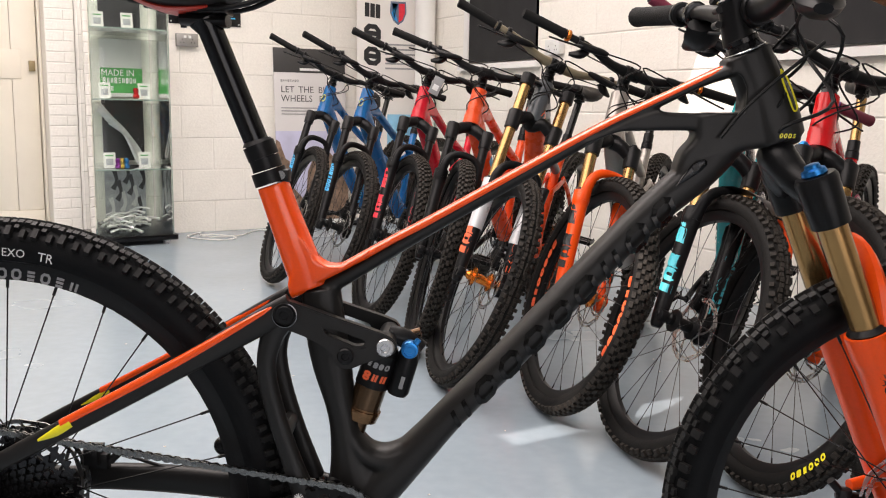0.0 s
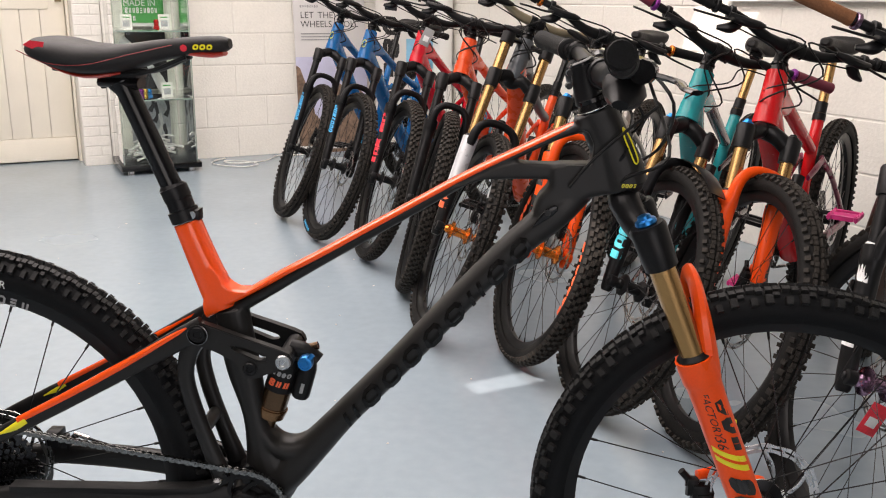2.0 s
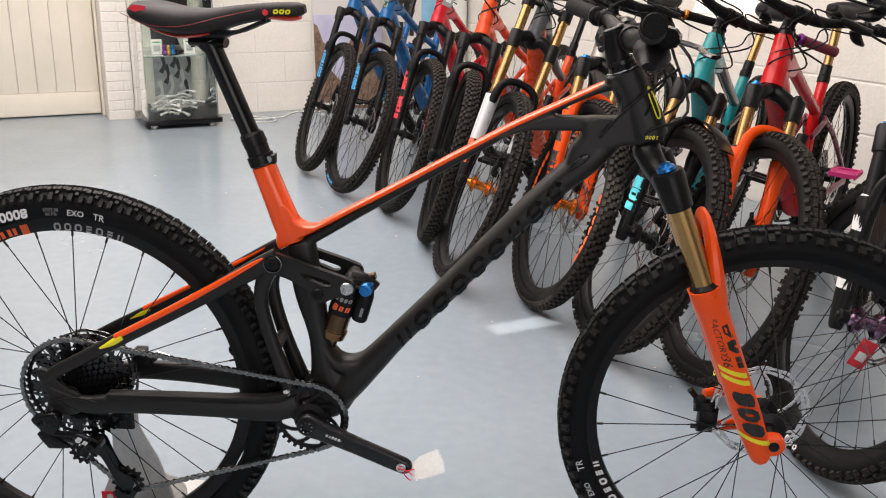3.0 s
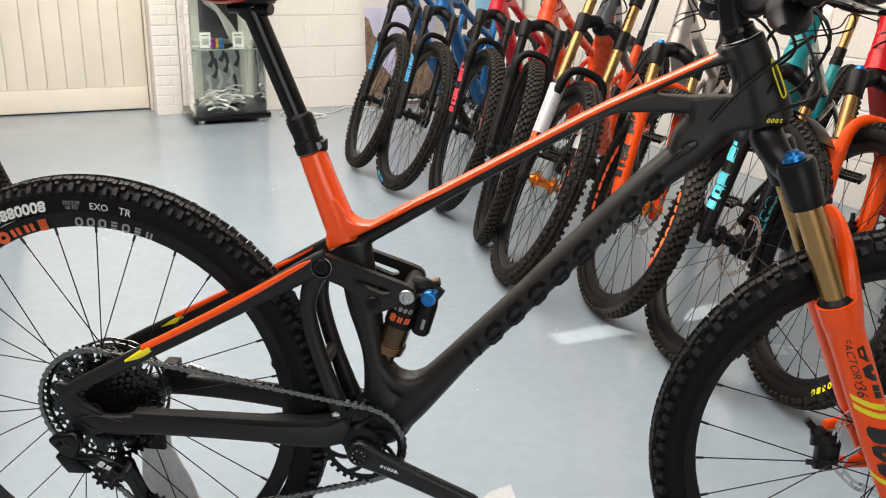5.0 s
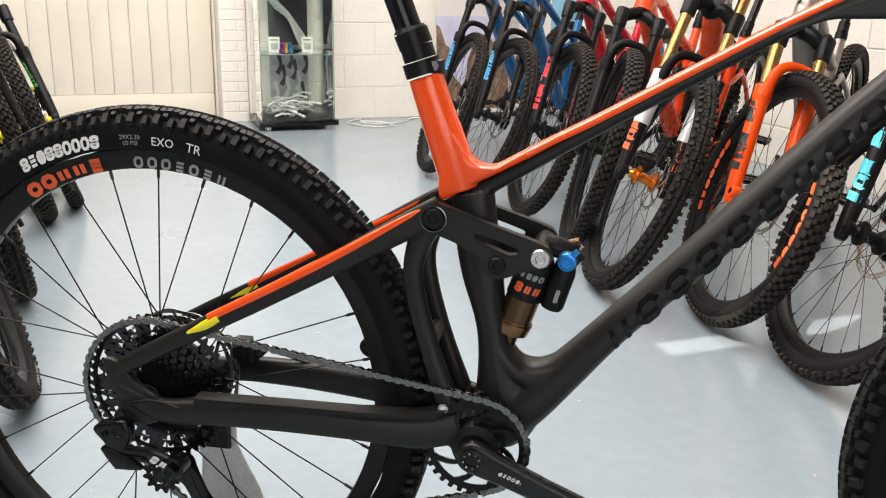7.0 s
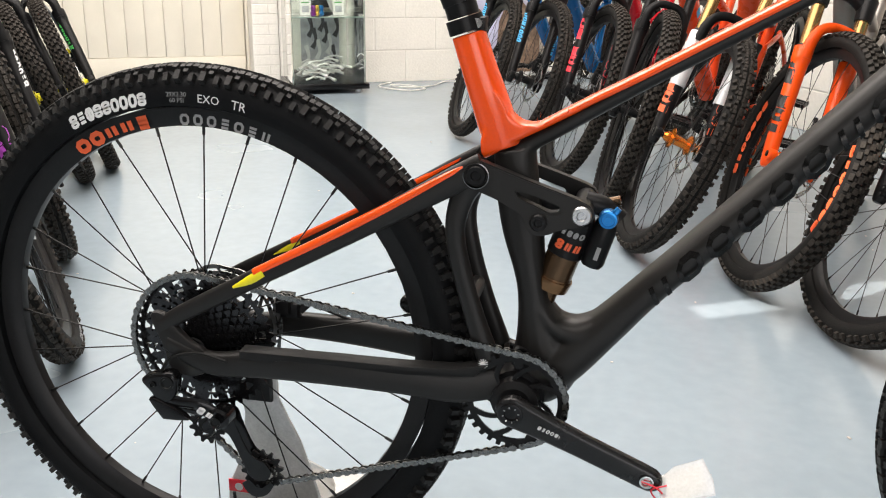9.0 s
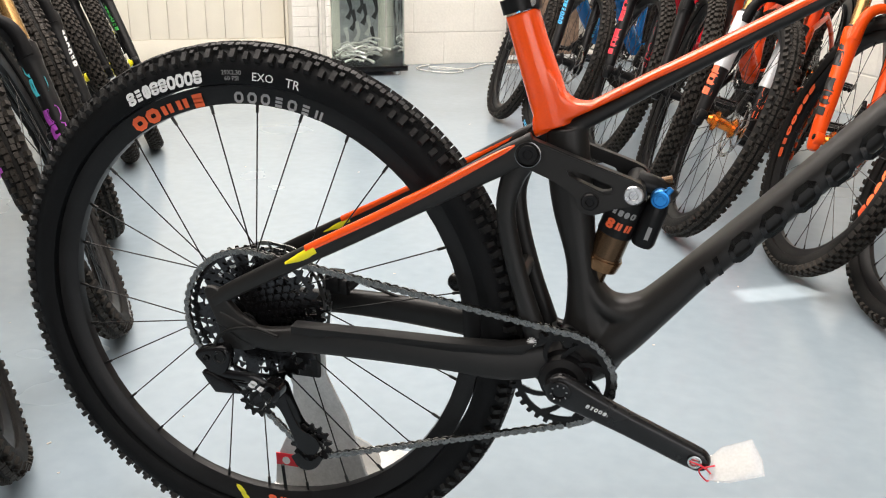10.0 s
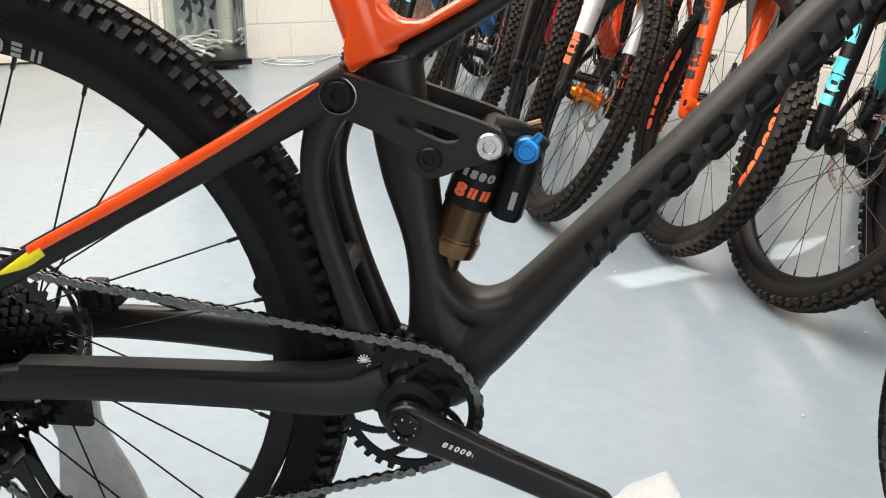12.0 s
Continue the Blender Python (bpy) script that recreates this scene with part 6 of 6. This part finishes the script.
for zc, hh in ((0.545, 0.0), (0.424, 1.0)):
    g = refine(stroke_glyphs(3, 0.027, 0.034, 0.0105, 0.004, 0.2, 1, (1, 0, 3) if hh else (0, 0, 4)), 4)
    V = []
    for v in g[0]:
        z = zc - v[0] * 0.9
        an = v[1] / 0.0225 + (0.15 if hh else 0.95)
        V.append(WS @ Vector((leg_x(z) + 0.0256 * math.sin(an), -0.068 - 0.0256 * math.cos(an), z)))
    part("fork_lettering", (V, g[1]), DECAL_K, hero)
for zc in (0.492, 0.478, 0.368):
    V = []
    for u in (0, 1):
        for i in range(9):
            an = -1.3 + 2.6 * i / 8
            z = zc + u * 0.009 - 0.008 * math.sin(an)
            V.append(WS @ Vector((leg_x(z) + 0.0256 * math.sin(an), -0.068 - 0.0256 * math.cos(an), z)))
    part("fork_stripe", (V, [[i, i + 1, 10 + i, 9 + i] for i in range(8)]), YELLOW, hero, "yellow band on the fork leg")
part("headset_cup", rod((0.9505, 0, 0.974), (0.946, 0, 0.985), 0.0265, 20, 0.021), GLOSS_B, hero)
# Alloy ring added to imitate the silver highlight on the gloss black cup.
part("headset_ring", lathe([(0.0262, -0.001), (0.0268, 0.0), (0.0262, 0.001), (0.0245, 0.001), (0.0245, -0.001)], 24, "z", Matrix.Translation((0.9495, 0, 0.9765)) @ Matrix.Rotation(-0.4, 4, "Y"), True), ALU, hero, "thin alloy ring in place of the cup's bright highlight")
part("headset_spacer", rod((0.946, 0, 0.985), (0.944, 0, 0.99), 0.020, 18), BLACK, hero)
cockpit(hero, MS, (0.955, 1.024), (0.938, 1.002), 0.388, BLACK, GRIP, None, 0.020, "", GLOSS_B, True, None, 1.45)
part("front_brake_hose", moved(wire([(FX - 0.05, 0.066, FZ + 0.11), (FX - 0.10, 0.09, FZ + 0.25), (FX - 0.2, 0.085, FZ + 0.45), (0.99, 0.05, 0.95), (1.01, 0.0, 1.01)], 0.0025), WS), CABLE, hero)
part("frame_cable", wire([(1.03, -0.045, 0.985), (0.985, -0.038, 0.945), (0.945, -0.032, 0.905), (0.917, -0.030, 0.868)], 0.0024), CABLE, hero)

# ---- things in the room ----
def at_room(a, b, z=0.0, turn=0.0):
    return Matrix.Translation(room(a, b, z)) @ Matrix.Rotation(ANG + radians(turn), 4, "Z")


def flat(x0, x1, z0, z1, y=0.0, th=0.0012):
    """A thin sheet that faces -y."""
    return box(x0, x1, y - th, y, z0, z1, 0.0003)


# display cabinet: black plinth on feet, glass on four sides, three glass shelves and the parts on show
GLASS = glass("cabinet_glass", (0.90, 0.96, 0.93))
EDGE = mat("green_glass_edge", (0.16, 0.22, 0.19), 0.2, var=0.1)
CARD = mat("white_card", (0.72, 0.72, 0.68), 0.6, var=0.05)
GREEN_C = mat("green_print", (0.05, 0.32, 0.07), 0.5, var=0.05)
DARK_P = mat("black_print", (0.015, 0.015, 0.016), 0.5, var=0.1)
GREY_P = mat("grey_print", (0.36, 0.38, 0.39), 0.5, var=0.35, scale=9, fine=14)
PALE_P = mat("pale_grey_print", (0.58, 0.60, 0.58), 0.5, var=0.12, scale=4)
RAW = mat("raw_forged_alloy", (0.60, 0.60, 0.58), 0.32, metal=0.9, var=0.15, scale=30)
CW, CD, CH = 0.47, 0.44, 1.95
cab = empty("display_cabinet", at_room(0.815, 4.63), "tall glass display cabinet on a black plinth", "cabinet")
part("plinth", box(-0.02, CW + 0.025, -0.02, CD + 0.02, 0.028, 0.062, 0.004), GLOSS_B, cab, "gloss black plinth")
for x in (0.04, CW - 0.04):
    for y in (0.03, CD - 0.03):
        part("foot", lathe([(0.022, 0.0), (0.022, 0.028)], 14, "z", Matrix.Translation((x, y, 0))), STEEL, cab)
for nm, g in (("front_pane", box(0.004, CW - 0.004, 0.0, 0.005, 0.064, CH, 0.001)), ("back_pane", box(0.004, CW - 0.004, CD - 0.005, CD, 0.064, CH, 0.001)), ("side_pane", box(-0.002, 0.003, 0.0, CD, 0.064, CH, 0.001)), ("side_pane", box(CW - 0.003, CW + 0.002, 0.0, CD, 0.064, CH, 0.001))):
    ob = part(nm, g, GLASS, cab)
    ob.visible_shadow = False
for x in (-0.003, CW - 0.001):
    part("edge_strip", box(x, x + 0.004, -0.003, 0.001, 0.064, CH, 0.001), EDGE, cab)
for z in (0.487, 0.925, 1.36):
    ob = part("shelf", box(0.006, CW - 0.006, 0.008, CD - 0.008, z - 0.006, z, 0.001), GLASS, cab)
    part("shelf_edge", box(0.006, CW - 0.006, 0.004, 0.0075, z - 0.007, z + 0.001, 0.0005), EDGE, cab)
part("top", box(-0.005, CW + 0.005, -0.005, CD + 0.005, CH, CH + 0.02, 0.003), GLOSS_B, cab)
# printed boards at the cabinet's back
board = empty("display_board", at_room(0.815, 4.63), "printed boards behind the cabinet's shelves, one green strip with words", "sign")
part("board", flat(0.09, 0.40, 0.07, 0.48, CD - 0.02), GREY_P, board, "grey photograph of linkage parts")
for i in range(9):
    x0, z0 = 0.12 + 0.03 * i, 0.10 + 0.04 * ((i * 5) % 7)
    part("printed_part", sweep([(x0, CD - 0.022, z0, 0.0008, 0.020), (x0 + 0.03, CD - 0.022, z0 + 0.06, 0.0008, 0.012), (x0 + 0.01, CD - 0.022, z0 + 0.14, 0.0008, 0.019)], 8, (0, 1, 0), 3), DARK_P if i % 3 else PALE_P, board)
part("board", flat(0.09, 0.40, 0.50, 0.915, CD - 0.02), DARK_P, board)
part("board", flat(0.09, 0.40, 0.94, 1.33, CD - 0.02), PALE_P, board)
part("board", flat(0.09, 0.40, 1.37, 1.9, CD - 0.02), DARK_P, board)
part("green_strip", flat(0.088, 0.402, 0.965, 1.135, CD - 0.0225), GREEN_C, board)
part("lettering", on_side(lettering("MADE IN", 0.062, "LEFT"), Matrix.Translation((0.095, 1.10, 0)), CD - 0.0242), DECAL_W, board)
for k, (x0, x1) in enumerate(((0.10, 0.36), (0.10, 0.19))):
    part("lettering", on_side(stroke_glyphs(9 if k == 0 else 3, 0.022, 0.04, 0.007, 0.006, 0, 3), Matrix.Translation(((x0 + x1) / 2, 1.05 - 0.055 * k, 0)), CD - 0.0242), DECAL_W, board)
# price cards, small coloured parts and forged linkage arms
for x, y, z in ((0.05, 0.10, 0.93), (0.30, 0.10, 0.93), (0.06, 0.06, 0.49), (0.28, 0.06, 0.49), (0.02, 0.08, 1.365), (0.20, 0.07, 1.365)):
    c = empty("price_card", at_room(0.815, 4.63) @ Matrix.Translation((x, y, z)) @ Matrix.Rotation(radians(-12), 4, "X"), "small white price card with green line", "card", "price cards")
    part("card", box(0, 0.075, 0, 0.002, 0.0, 0.10, 0.0005), CARD, c)
    part("line", flat(0.012, 0.063, 0.076, 0.084, -0.0002), GREEN_C, c)
    part("picture", flat(0.015, 0.060, 0.02, 0.06, -0.0002), GREY_P, c)
for x, z, mt, lab in ((0.145, 0.49, PURPLE_A, "purple anodised hub part"), (0.195, 0.49, BLUE_A, "blue anodised hub part"), (0.170, 0.49, mat("gold_anodised", (0.6, 0.4, 0.08), 0.25, metal=0.8), "gold anodised hub part"), (0.27, 0.93, RED_A, "red anodised clamp")):
    tagged(part("hub_part", lathe([(0.012, 0), (0.02, 0.006), (0.02, 0.02), (0.014, 0.03), (0.018, 0.05), (0.012, 0.066)], 16, "z"), mt, None, lab + " on a glass shelf", at_room(0.815, 4.63) @ Matrix.Translation((x, 0.035, z))), "", "bike part")
arm_r = random.Random(4)
BRIGHT = mat("bright_tumbled_alloy", (0.80, 0.80, 0.78), 0.3, metal=0.6, var=0.15, scale=30)
for i in range(4):
    pts = [(0.05 + 0.03 * i, 0.16 + 0.05 * i, 0.87 - 0.03 * i, 0.006, 0.030), (0.14 + 0.03 * i, 0.16 + 0.05 * i, 0.79 - 0.03 * i, 0.005, 0.014), (0.22 + 0.03 * i, 0.16 + 0.05 * i, 0.70 - 0.03 * i, 0.005, 0.018), (0.30 + 0.02 * i, 0.16 + 0.05 * i, 0.52, 0.006, 0.020)]
    tagged(part("forged_arm", sweep(pts, 10, (0, 1, 0), 5, 3), RAW, None, "bare forged suspension arm standing on a shelf", at_room(0.815, 4.63)), "", "bike part", "forged arms in the cabinet")
for i in range(34):
    x, y, a = arm_r.uniform(0.03, 0.27), arm_r.uniform(0.04, 0.34), arm_r.uniform(-1.1, 1.1)
    L = arm_r.uniform(0.12, 0.19)
    z = 0.068 + 0.011 * (i % 9)
    pts = [(x, y, z + 0.01, 0.008, 0.016), (x + L * 0.5 * math.cos(a), y + L * 0.5 * math.sin(a) * 0.6, z + 0.03, 0.006, 0.009), (x + L * math.cos(a), y + L * math.sin(a) * 0.6, z + 0.015, 0.008, 0.017)]
    tagged(part("crank_blank", sweep(pts, 8, (0, 0, 1), 4, 3), BRIGHT, None, "bare alloy crank blank in a pile on the cabinet floor", at_room(0.815, 4.63)), "", "bike part", "crank blanks in the cabinet")

# poster that leans on the back wall
po = empty("poster", at_room(2.13, BACK - 0.10) @ Matrix.Rotation(radians(-3.5), 4, "X"), "printed poster board with mountain picture leaning on the wall", "poster")
SKYP = mat("lilac_sky_print", (0.50, 0.50, 0.66), 0.45, var=0.15, scale=3, fine=7)
ROCK = mat("brown_rock_print", (0.20, 0.13, 0.09), 0.5, var=0.5, scale=14, fine=40)
PAPER = mat("pale_grey_poster_paper", (0.66, 0.64, 0.63), 0.45, var=0.06, scale=3)
part("panel", box(0, 0.56, 0.0, 0.006, 0.0, 1.32, 0.001), PAPER, po)
part("header", flat(0.0, 0.56, 1.145, 1.32, -0.001), mat("charcoal_print", (0.045, 0.043, 0.042), 0.5), po)
part("logo_bar", flat(0.2, 0.36, 1.16, 1.178, -0.003), DECAL_W, po)
INK = mat("charcoal_ink", (0.06, 0.06, 0.06), 0.5)
for text, x, z in (("LET", 0.05, 1.02), ("THE", 0.185, 1.02), ("BIG", 0.34, 1.02), ("WHEELS", 0.05, 0.955), ("ROLL", 0.345, 0.955)):
    part("word", on_side(lettering(text, 0.066, "LEFT"), Matrix.Translation((x, z, 0)), -0.0025), INK, po)
part("lettering", on_side(stroke_glyphs(8, 0.014, 0.018, 0.004, 0.004, 0, 3), Matrix.Translation((0.12, 1.085, 0)), -0.0025), DECAL_GREY, po)
for k in range(3):
    part("text_line", flat(0.05, 0.40 - 0.05 * k, 0.885 - 0.022 * k, 0.892 - 0.022 * k, -0.0025), DECAL_GREY, po)
part("sky_picture", flat(0.0, 0.56, 0.0, 0.72, -0.001), SKYP, po)
for k, pts in enumerate(([(0.0, 0.002), (0.0, 0.66), (0.03, 0.64), (0.07, 0.52), (0.10, 0.50), (0.13, 0.30), (0.2, 0.22), (0.26, 0.002)], [(0.2, 0.002), (0.24, 0.42), (0.30, 0.55), (0.36, 0.50), (0.42, 0.56), (0.50, 0.47), (0.56, 0.40), (0.56, 0.002)])):
    part("rock_picture", ([Vector((x, -0.0028 - 0.0006 * k, z)) for x, z in pts], [list(range(len(pts)))]), ROCK, po)
part("foot_strip", flat(0.0, 0.56, 0.03, 0.06, -0.0045), DECAL_W, po)

# roll-up banner in front of the corner
bn = empty("roll_up_banner", at_room(2.72, 4.93, 0, -8), "white roll-up banner with blue corner, shield and upright black shapes", "banner")
BANNER = mat("white_banner_cloth", (0.74, 0.71, 0.67), 0.5, var=0.04, scale=4)
part("cloth", box(0, 0.68, 0.0, 0.003, 0.08, 2.05, 0.0008), BANNER, bn)
part("foot", box(-0.02, 0.70, -0.06, 0.07, 0.0, 0.078, 0.012), ALU, bn, "brushed metal foot")
BLUE_P = mat("bright_blue_print", (0.015, 0.30, 0.68), 0.45, var=0.05)
part("blue_corner", ([Vector((x, -0.0012, z)) for x, z in ((0.30, 2.049), (0.38, 1.78), (0.52, 1.70), (0.68, 1.60), (0.68, 2.049))], [[0, 1, 2, 3, 4]]), BLUE_P, bn)
for k in range(11):
    z = 0.28 + 0.165 * k
    g = stroke_glyphs(1, 0.135, 0.13, 0.035, 0.0, 0.1, 5 + k)
    part("upright_shape", on_side(g, Matrix.Translation((0.12, z, 0)) @ Matrix.Rotation(radians(90), 4, "Z"), -0.0014), DARK_P, bn)
SHIELD = [(-0.06, 0.08), (0.06, 0.08), (0.065, 0.0), (0.04, -0.06), (0.0, -0.09), (-0.04, -0.06), (-0.065, 0.0)]
part("shield", on_side(([Vector((x, z, 0)) for x, z in SHIELD], [list(range(7))]), Matrix.Translation((0.32, 1.60, 0)), -0.0014), mat("grey_blue_print", (0.12, 0.16, 0.24), 0.5), bn)
part("shield_half", on_side(([Vector((x * 0.82, z * 0.82, 0)) for x, z in SHIELD if x <= 0.0] + [Vector((0, 0.066, 0))], [[0, 1, 2, 3, 4]]), Matrix.Translation((0.32, 1.60, 0)), -0.0026), BLUE_P, bn)
part("shield_half", on_side(([Vector((x, z, 0)) for x, z in ((0.004, 0.066), (0.05, 0.066), (0.053, 0.0), (0.033, -0.05), (0.004, -0.072))], [[0, 1, 2, 3, 4]]), Matrix.Translation((0.32, 1.60, 0)), -0.0026), RED_L, bn)
for k in range(6):
    part("text_line", flat(0.22, 0.60 - 0.06 * (k % 3), 1.36 - 0.035 * k, 1.372 - 0.035 * k, -0.001), DECAL_GREY, bn)
part("blue_band", flat(0.24, 0.68, 0.60, 0.85, -0.001), mat("sky_blue_print", (0.22, 0.48, 0.66), 0.5, var=0.2, scale=5, fine=9), bn)
part("blue_line", flat(0.22, 0.68, 0.20, 0.235, -0.001), BLUE_P, bn)
part("blue_line", flat(0.22, 0.68, 0.40, 0.415, -0.001), BLUE_P, bn)

# dark sign, sockets, pipe, notice
sg = empty("wall_sign", at_room(1.40, BACK - 0.008), "black sign with blue and white shapes on the wall", "sign")
part("panel", box(0, 0.50, -0.006, 0.004, 1.445, 1.95, 0.002), GLOSS_B, sg)
part("blue_shape", on_side(stroke_glyphs(4, 0.085, 0.10, 0.034, 0.012, 0.3, 6), Matrix.Translation((0.26, 1.66, 0)), -0.0075), BLUE_D, sg)
part("white_shape", on_side(stroke_glyphs(5, 0.06, 0.035, 0.010, 0.01, 0.4, 9), Matrix.Translation((0.27, 1.535, 0)), -0.0075), DECAL_W, sg)
part("blue_line", flat(0.06, 0.46, 1.495, 1.505, -0.0065), BLUE_D, sg)
for x in (0.015, 0.485):
    part("screw", lathe([(0.006, -0.009), (0.006, -0.006)], 10, "y", Matrix.Translation((x, 0, 1.46))), STEEL, sg)


def socket(m, mt, label):
    s = empty("wall_socket", m, label, "socket", "wall sockets")
    part("back_box", box(-0.073, 0.073, -0.032, 0.0, -0.043, 0.043, 0.004), mt, s)
    part("plate", box(-0.074, 0.074, -0.041, -0.0325, -0.044, 0.044, 0.003), mt, s)
    for x in (-0.036, 0.036):
        part("switch", box(x * 0.45 - 0.009, x * 0.45 + 0.009, -0.045, -0.0415, 0.012, 0.030, 0.0015), PLASTIC_W, s)
        for dx, dz in ((0, 0.006), (-0.011, -0.016), (0.011, -0.016)):
            part("hole", box(x + dx - 0.003, x + dx + 0.003, -0.0424, -0.0408, dz - 0.005, dz + 0.002, 0.0004), DARK_P, s)


STEEL_P = mat("grey_metal_plate", (0.34, 0.33, 0.31), 0.4, metal=0.6, var=0.08)
socket(at_room(1.515, BACK - 0.006, 1.335), STEEL_P, "grey metal double socket on the block wall")
socket(at_room(SIDE - 0.006, 0.64, 1.225, -90), PLASTIC_W, "white plastic double socket on the block wall")
socket(at_room(SIDE - 0.006, 3.24, 1.28, -90), PLASTIC_W, "white plastic double socket between the windows")
pipe = empty("wall_pipe", at_room(SIDE - 0.10, 4.76), "white-painted upright pipe in the corner", "pipe")
part("pipe", lathe([(0.075, 0.0), (0.075, HIGH - 0.01)], 24, "z"), TRIM, pipe)
for z in (0.6, 1.9):
    part("pipe_bracket", lathe([(0.080, z), (0.080, z + 0.03)], 24, "z"), TRIM, pipe)
nt_b = tagged(part("notice_board", box(-0.42, 0.42, -0.012, 0.0, 1.58, 2.0, 0.002), mat("yellow_board", (0.62, 0.52, 0.04), 0.5, var=0.05), None, "yellow notice board between the windows", at_room(SIDE - 0.004, 2.72, 0, -90)), "", "sign")

# loose white cable on the floor by the wall
cb = tagged(part("cable", wire([(-1.16, 5.14, 0.006), (-1.20, 4.95, 0.006), (-1.10, 4.84, 0.006), (-0.93, 4.80, 0.006), (-0.86, 4.92, 0.006), (-1.0, 5.02, 0.008), (-1.12, 4.98, 0.012), (-1.02, 4.90, 0.012), (-0.85, 5.05, 0.006), (-0.80, 5.30, 0.006), (-0.62, 5.36, 0.006)], 0.005, 6, 6, (0, 0, 1)), PLASTIC_W, None, "white cable lying in loops on the floor"), "", "cable")

# steel stand that holds the display bike's rear wheel
SHEET = mat("light_grey_steel_sheet", (0.58, 0.58, 0.57), 0.4, metal=0.25, var=0.12, scale=60)
st = empty("bike_stand", Matrix(), "grey steel display stand under the bike's rear axle", "stand")
part("upright", pillow([(-0.028, 0.31), (0.045, 0.31), (0.052, 0.23), (0.085, 0.16), (0.115, 0.06), (0.125, 0.012), (-0.045, 0.012), (-0.015, 0.12), (-0.006, 0.20)], 0.098, 0.104, 0.002, 1, 2), SHEET, st)
part("hook", box(-0.026, 0.044, 0.086, 0.112, 0.225, 0.36, 0.006), BLACK, st, "black rubber-lined hook")
part("foot_plate", box(-0.050, 0.17, 0.05, 0.26, 0.0, 0.008, 0.003), SHEET, st)
part("red_label", box(-0.040, -0.002, 0.0955, 0.0975, 0.052, 0.074, 0.0005), RED_L, st, "red paper label")
part("label_mark", lathe([(0.007, 0.0945), (0.007, 0.0952)], 10, "y", Matrix.Translation((-0.022, 0, 0.062))), DECAL_W, st)
bag = tagged(part("plastic_bag", pillow([(0.045, 0.125), (0.085, 0.118), (0.125, 0.098), (0.135, 0.065), (0.11, 0.028), (0.055, 0.025), (0.035, 0.07)], 0.112, 0.118, 0.0025, 2, 3), film("bag_film", (0.62, 0.60, 0.55), 0.45), None, "clear plastic bag with papers hanging at the stand"), "", "bag")

# tags: card in a clear sleeve on the crank, tags on two other bikes
tg = empty("price_tag", Matrix(), "white card in clear sleeve tied with red string", "tag")
TAGM = Matrix.Translation((0.648, -0.10, 0.292)) @ Matrix.Rotation(radians(-28), 4, "Y") @ Matrix.Rotation(radians(-48), 4, "X")
part("card", moved(box(-0.022, 0.027, -0.0006, 0.0006, -0.017, 0.017, 0.0003), TAGM), CARD, tg)
sl = part("sleeve", moved(pillow([(-0.031, -0.012), (-0.010, -0.021), (0.033, -0.024), (0.036, -0.006), (0.032, 0.022), (-0.004, 0.023), (-0.030, 0.012)], -0.0022, 0.0022, 0.0018, 1), TAGM), film("clear_sleeve", (0.9, 0.9, 0.9), 0.35), tg)
sl.visible_shadow = False
part("string", wire([(0.600, -0.104, 0.290), (0.616, -0.106, 0.286), (0.628, -0.104, 0.274), (0.622, -0.103, 0.266), (0.612, -0.104, 0.280), (0.630, -0.102, 0.288)], 0.0011, 5), RED_L, tg)
part("seal", rod((0.624, -0.103, 0.276), (0.646, -0.102, 0.276), 0.0016, 6), DARK_P, tg)
for p, lab, mt in ((Vector((0.53, 2.36, 0.985)), "grey paper hang tag on the orange bike's bar", DECAL_GREY), (Vector((1.60, 0.46, 0.30)), "red paper hang tag on the camouflage bike's wheel", RED_L)):
    h = empty("hang_tag", Matrix.Translation(p) @ Matrix.Rotation(radians(25), 4, "Y"), lab, "tag")
    part("card", box(-0.02, 0.02, -0.0006, 0.0006, -0.035, 0.035, 0.0003), mt, h)
    part("string", wire([(0, 0, 0.034), (0.004, 0.004, 0.05), (0, 0.004, 0.07)], 0.0008, 4), DARK_P, h)
    part("print", flat(-0.011, 0.011, -0.018, 0.004, -0.001, 0.0003), DECAL_W, h)

# chips and grit on the floor
grit_r = random.Random(11)
grit = []
for i in range(70):
    x, y, r = grit_r.uniform(-1.2, 1.6), grit_r.uniform(-0.6, 3.2), grit_r.uniform(0.001, 0.0028)
    grit.append(moved(box(-r * grit_r.uniform(0.8, 2.5), r, -r, r, 0.0, r * 0.6, r * 0.2), Matrix.Translation((x, y, 0)) @ Matrix.Rotation(grit_r.uniform(0, 6), 4, "Z")))
tagged(part("floor_grit", join(*grit), mat("pale_grit", (0.55, 0.50, 0.45), 0.7, var=0.4), None, "pale chips and grit on the floor"), "", "grit", "", "stuff")

# ---- the walls' blocks, as parts ----
lay_blocks(wall_back, at_room(0.80, BACK - 0.001), SIDE - 0.80 - 0.005, HIGH, (), top=2.1)
SM = Matrix.Translation(room(SIDE - 0.001, BACK - 0.01)) @ Matrix.Rotation(ANG - math.pi / 2, 4, "Z")
lay_blocks(wall_side, SM, BACK + 0.6, HIGH, [(BACK - 0.01 - b1 - 0.07, BACK - 0.01 - b0 + 0.02, z0 - 0.05, z1 + 0.12) for b0, b1, z0, z1 in WIN], top=2.1)
lay_blocks(wall_pier, at_room(0.62, BACK + 0.003), 0.175, HIGH, (), 0.215, 0.065, 0.003, 1.9)
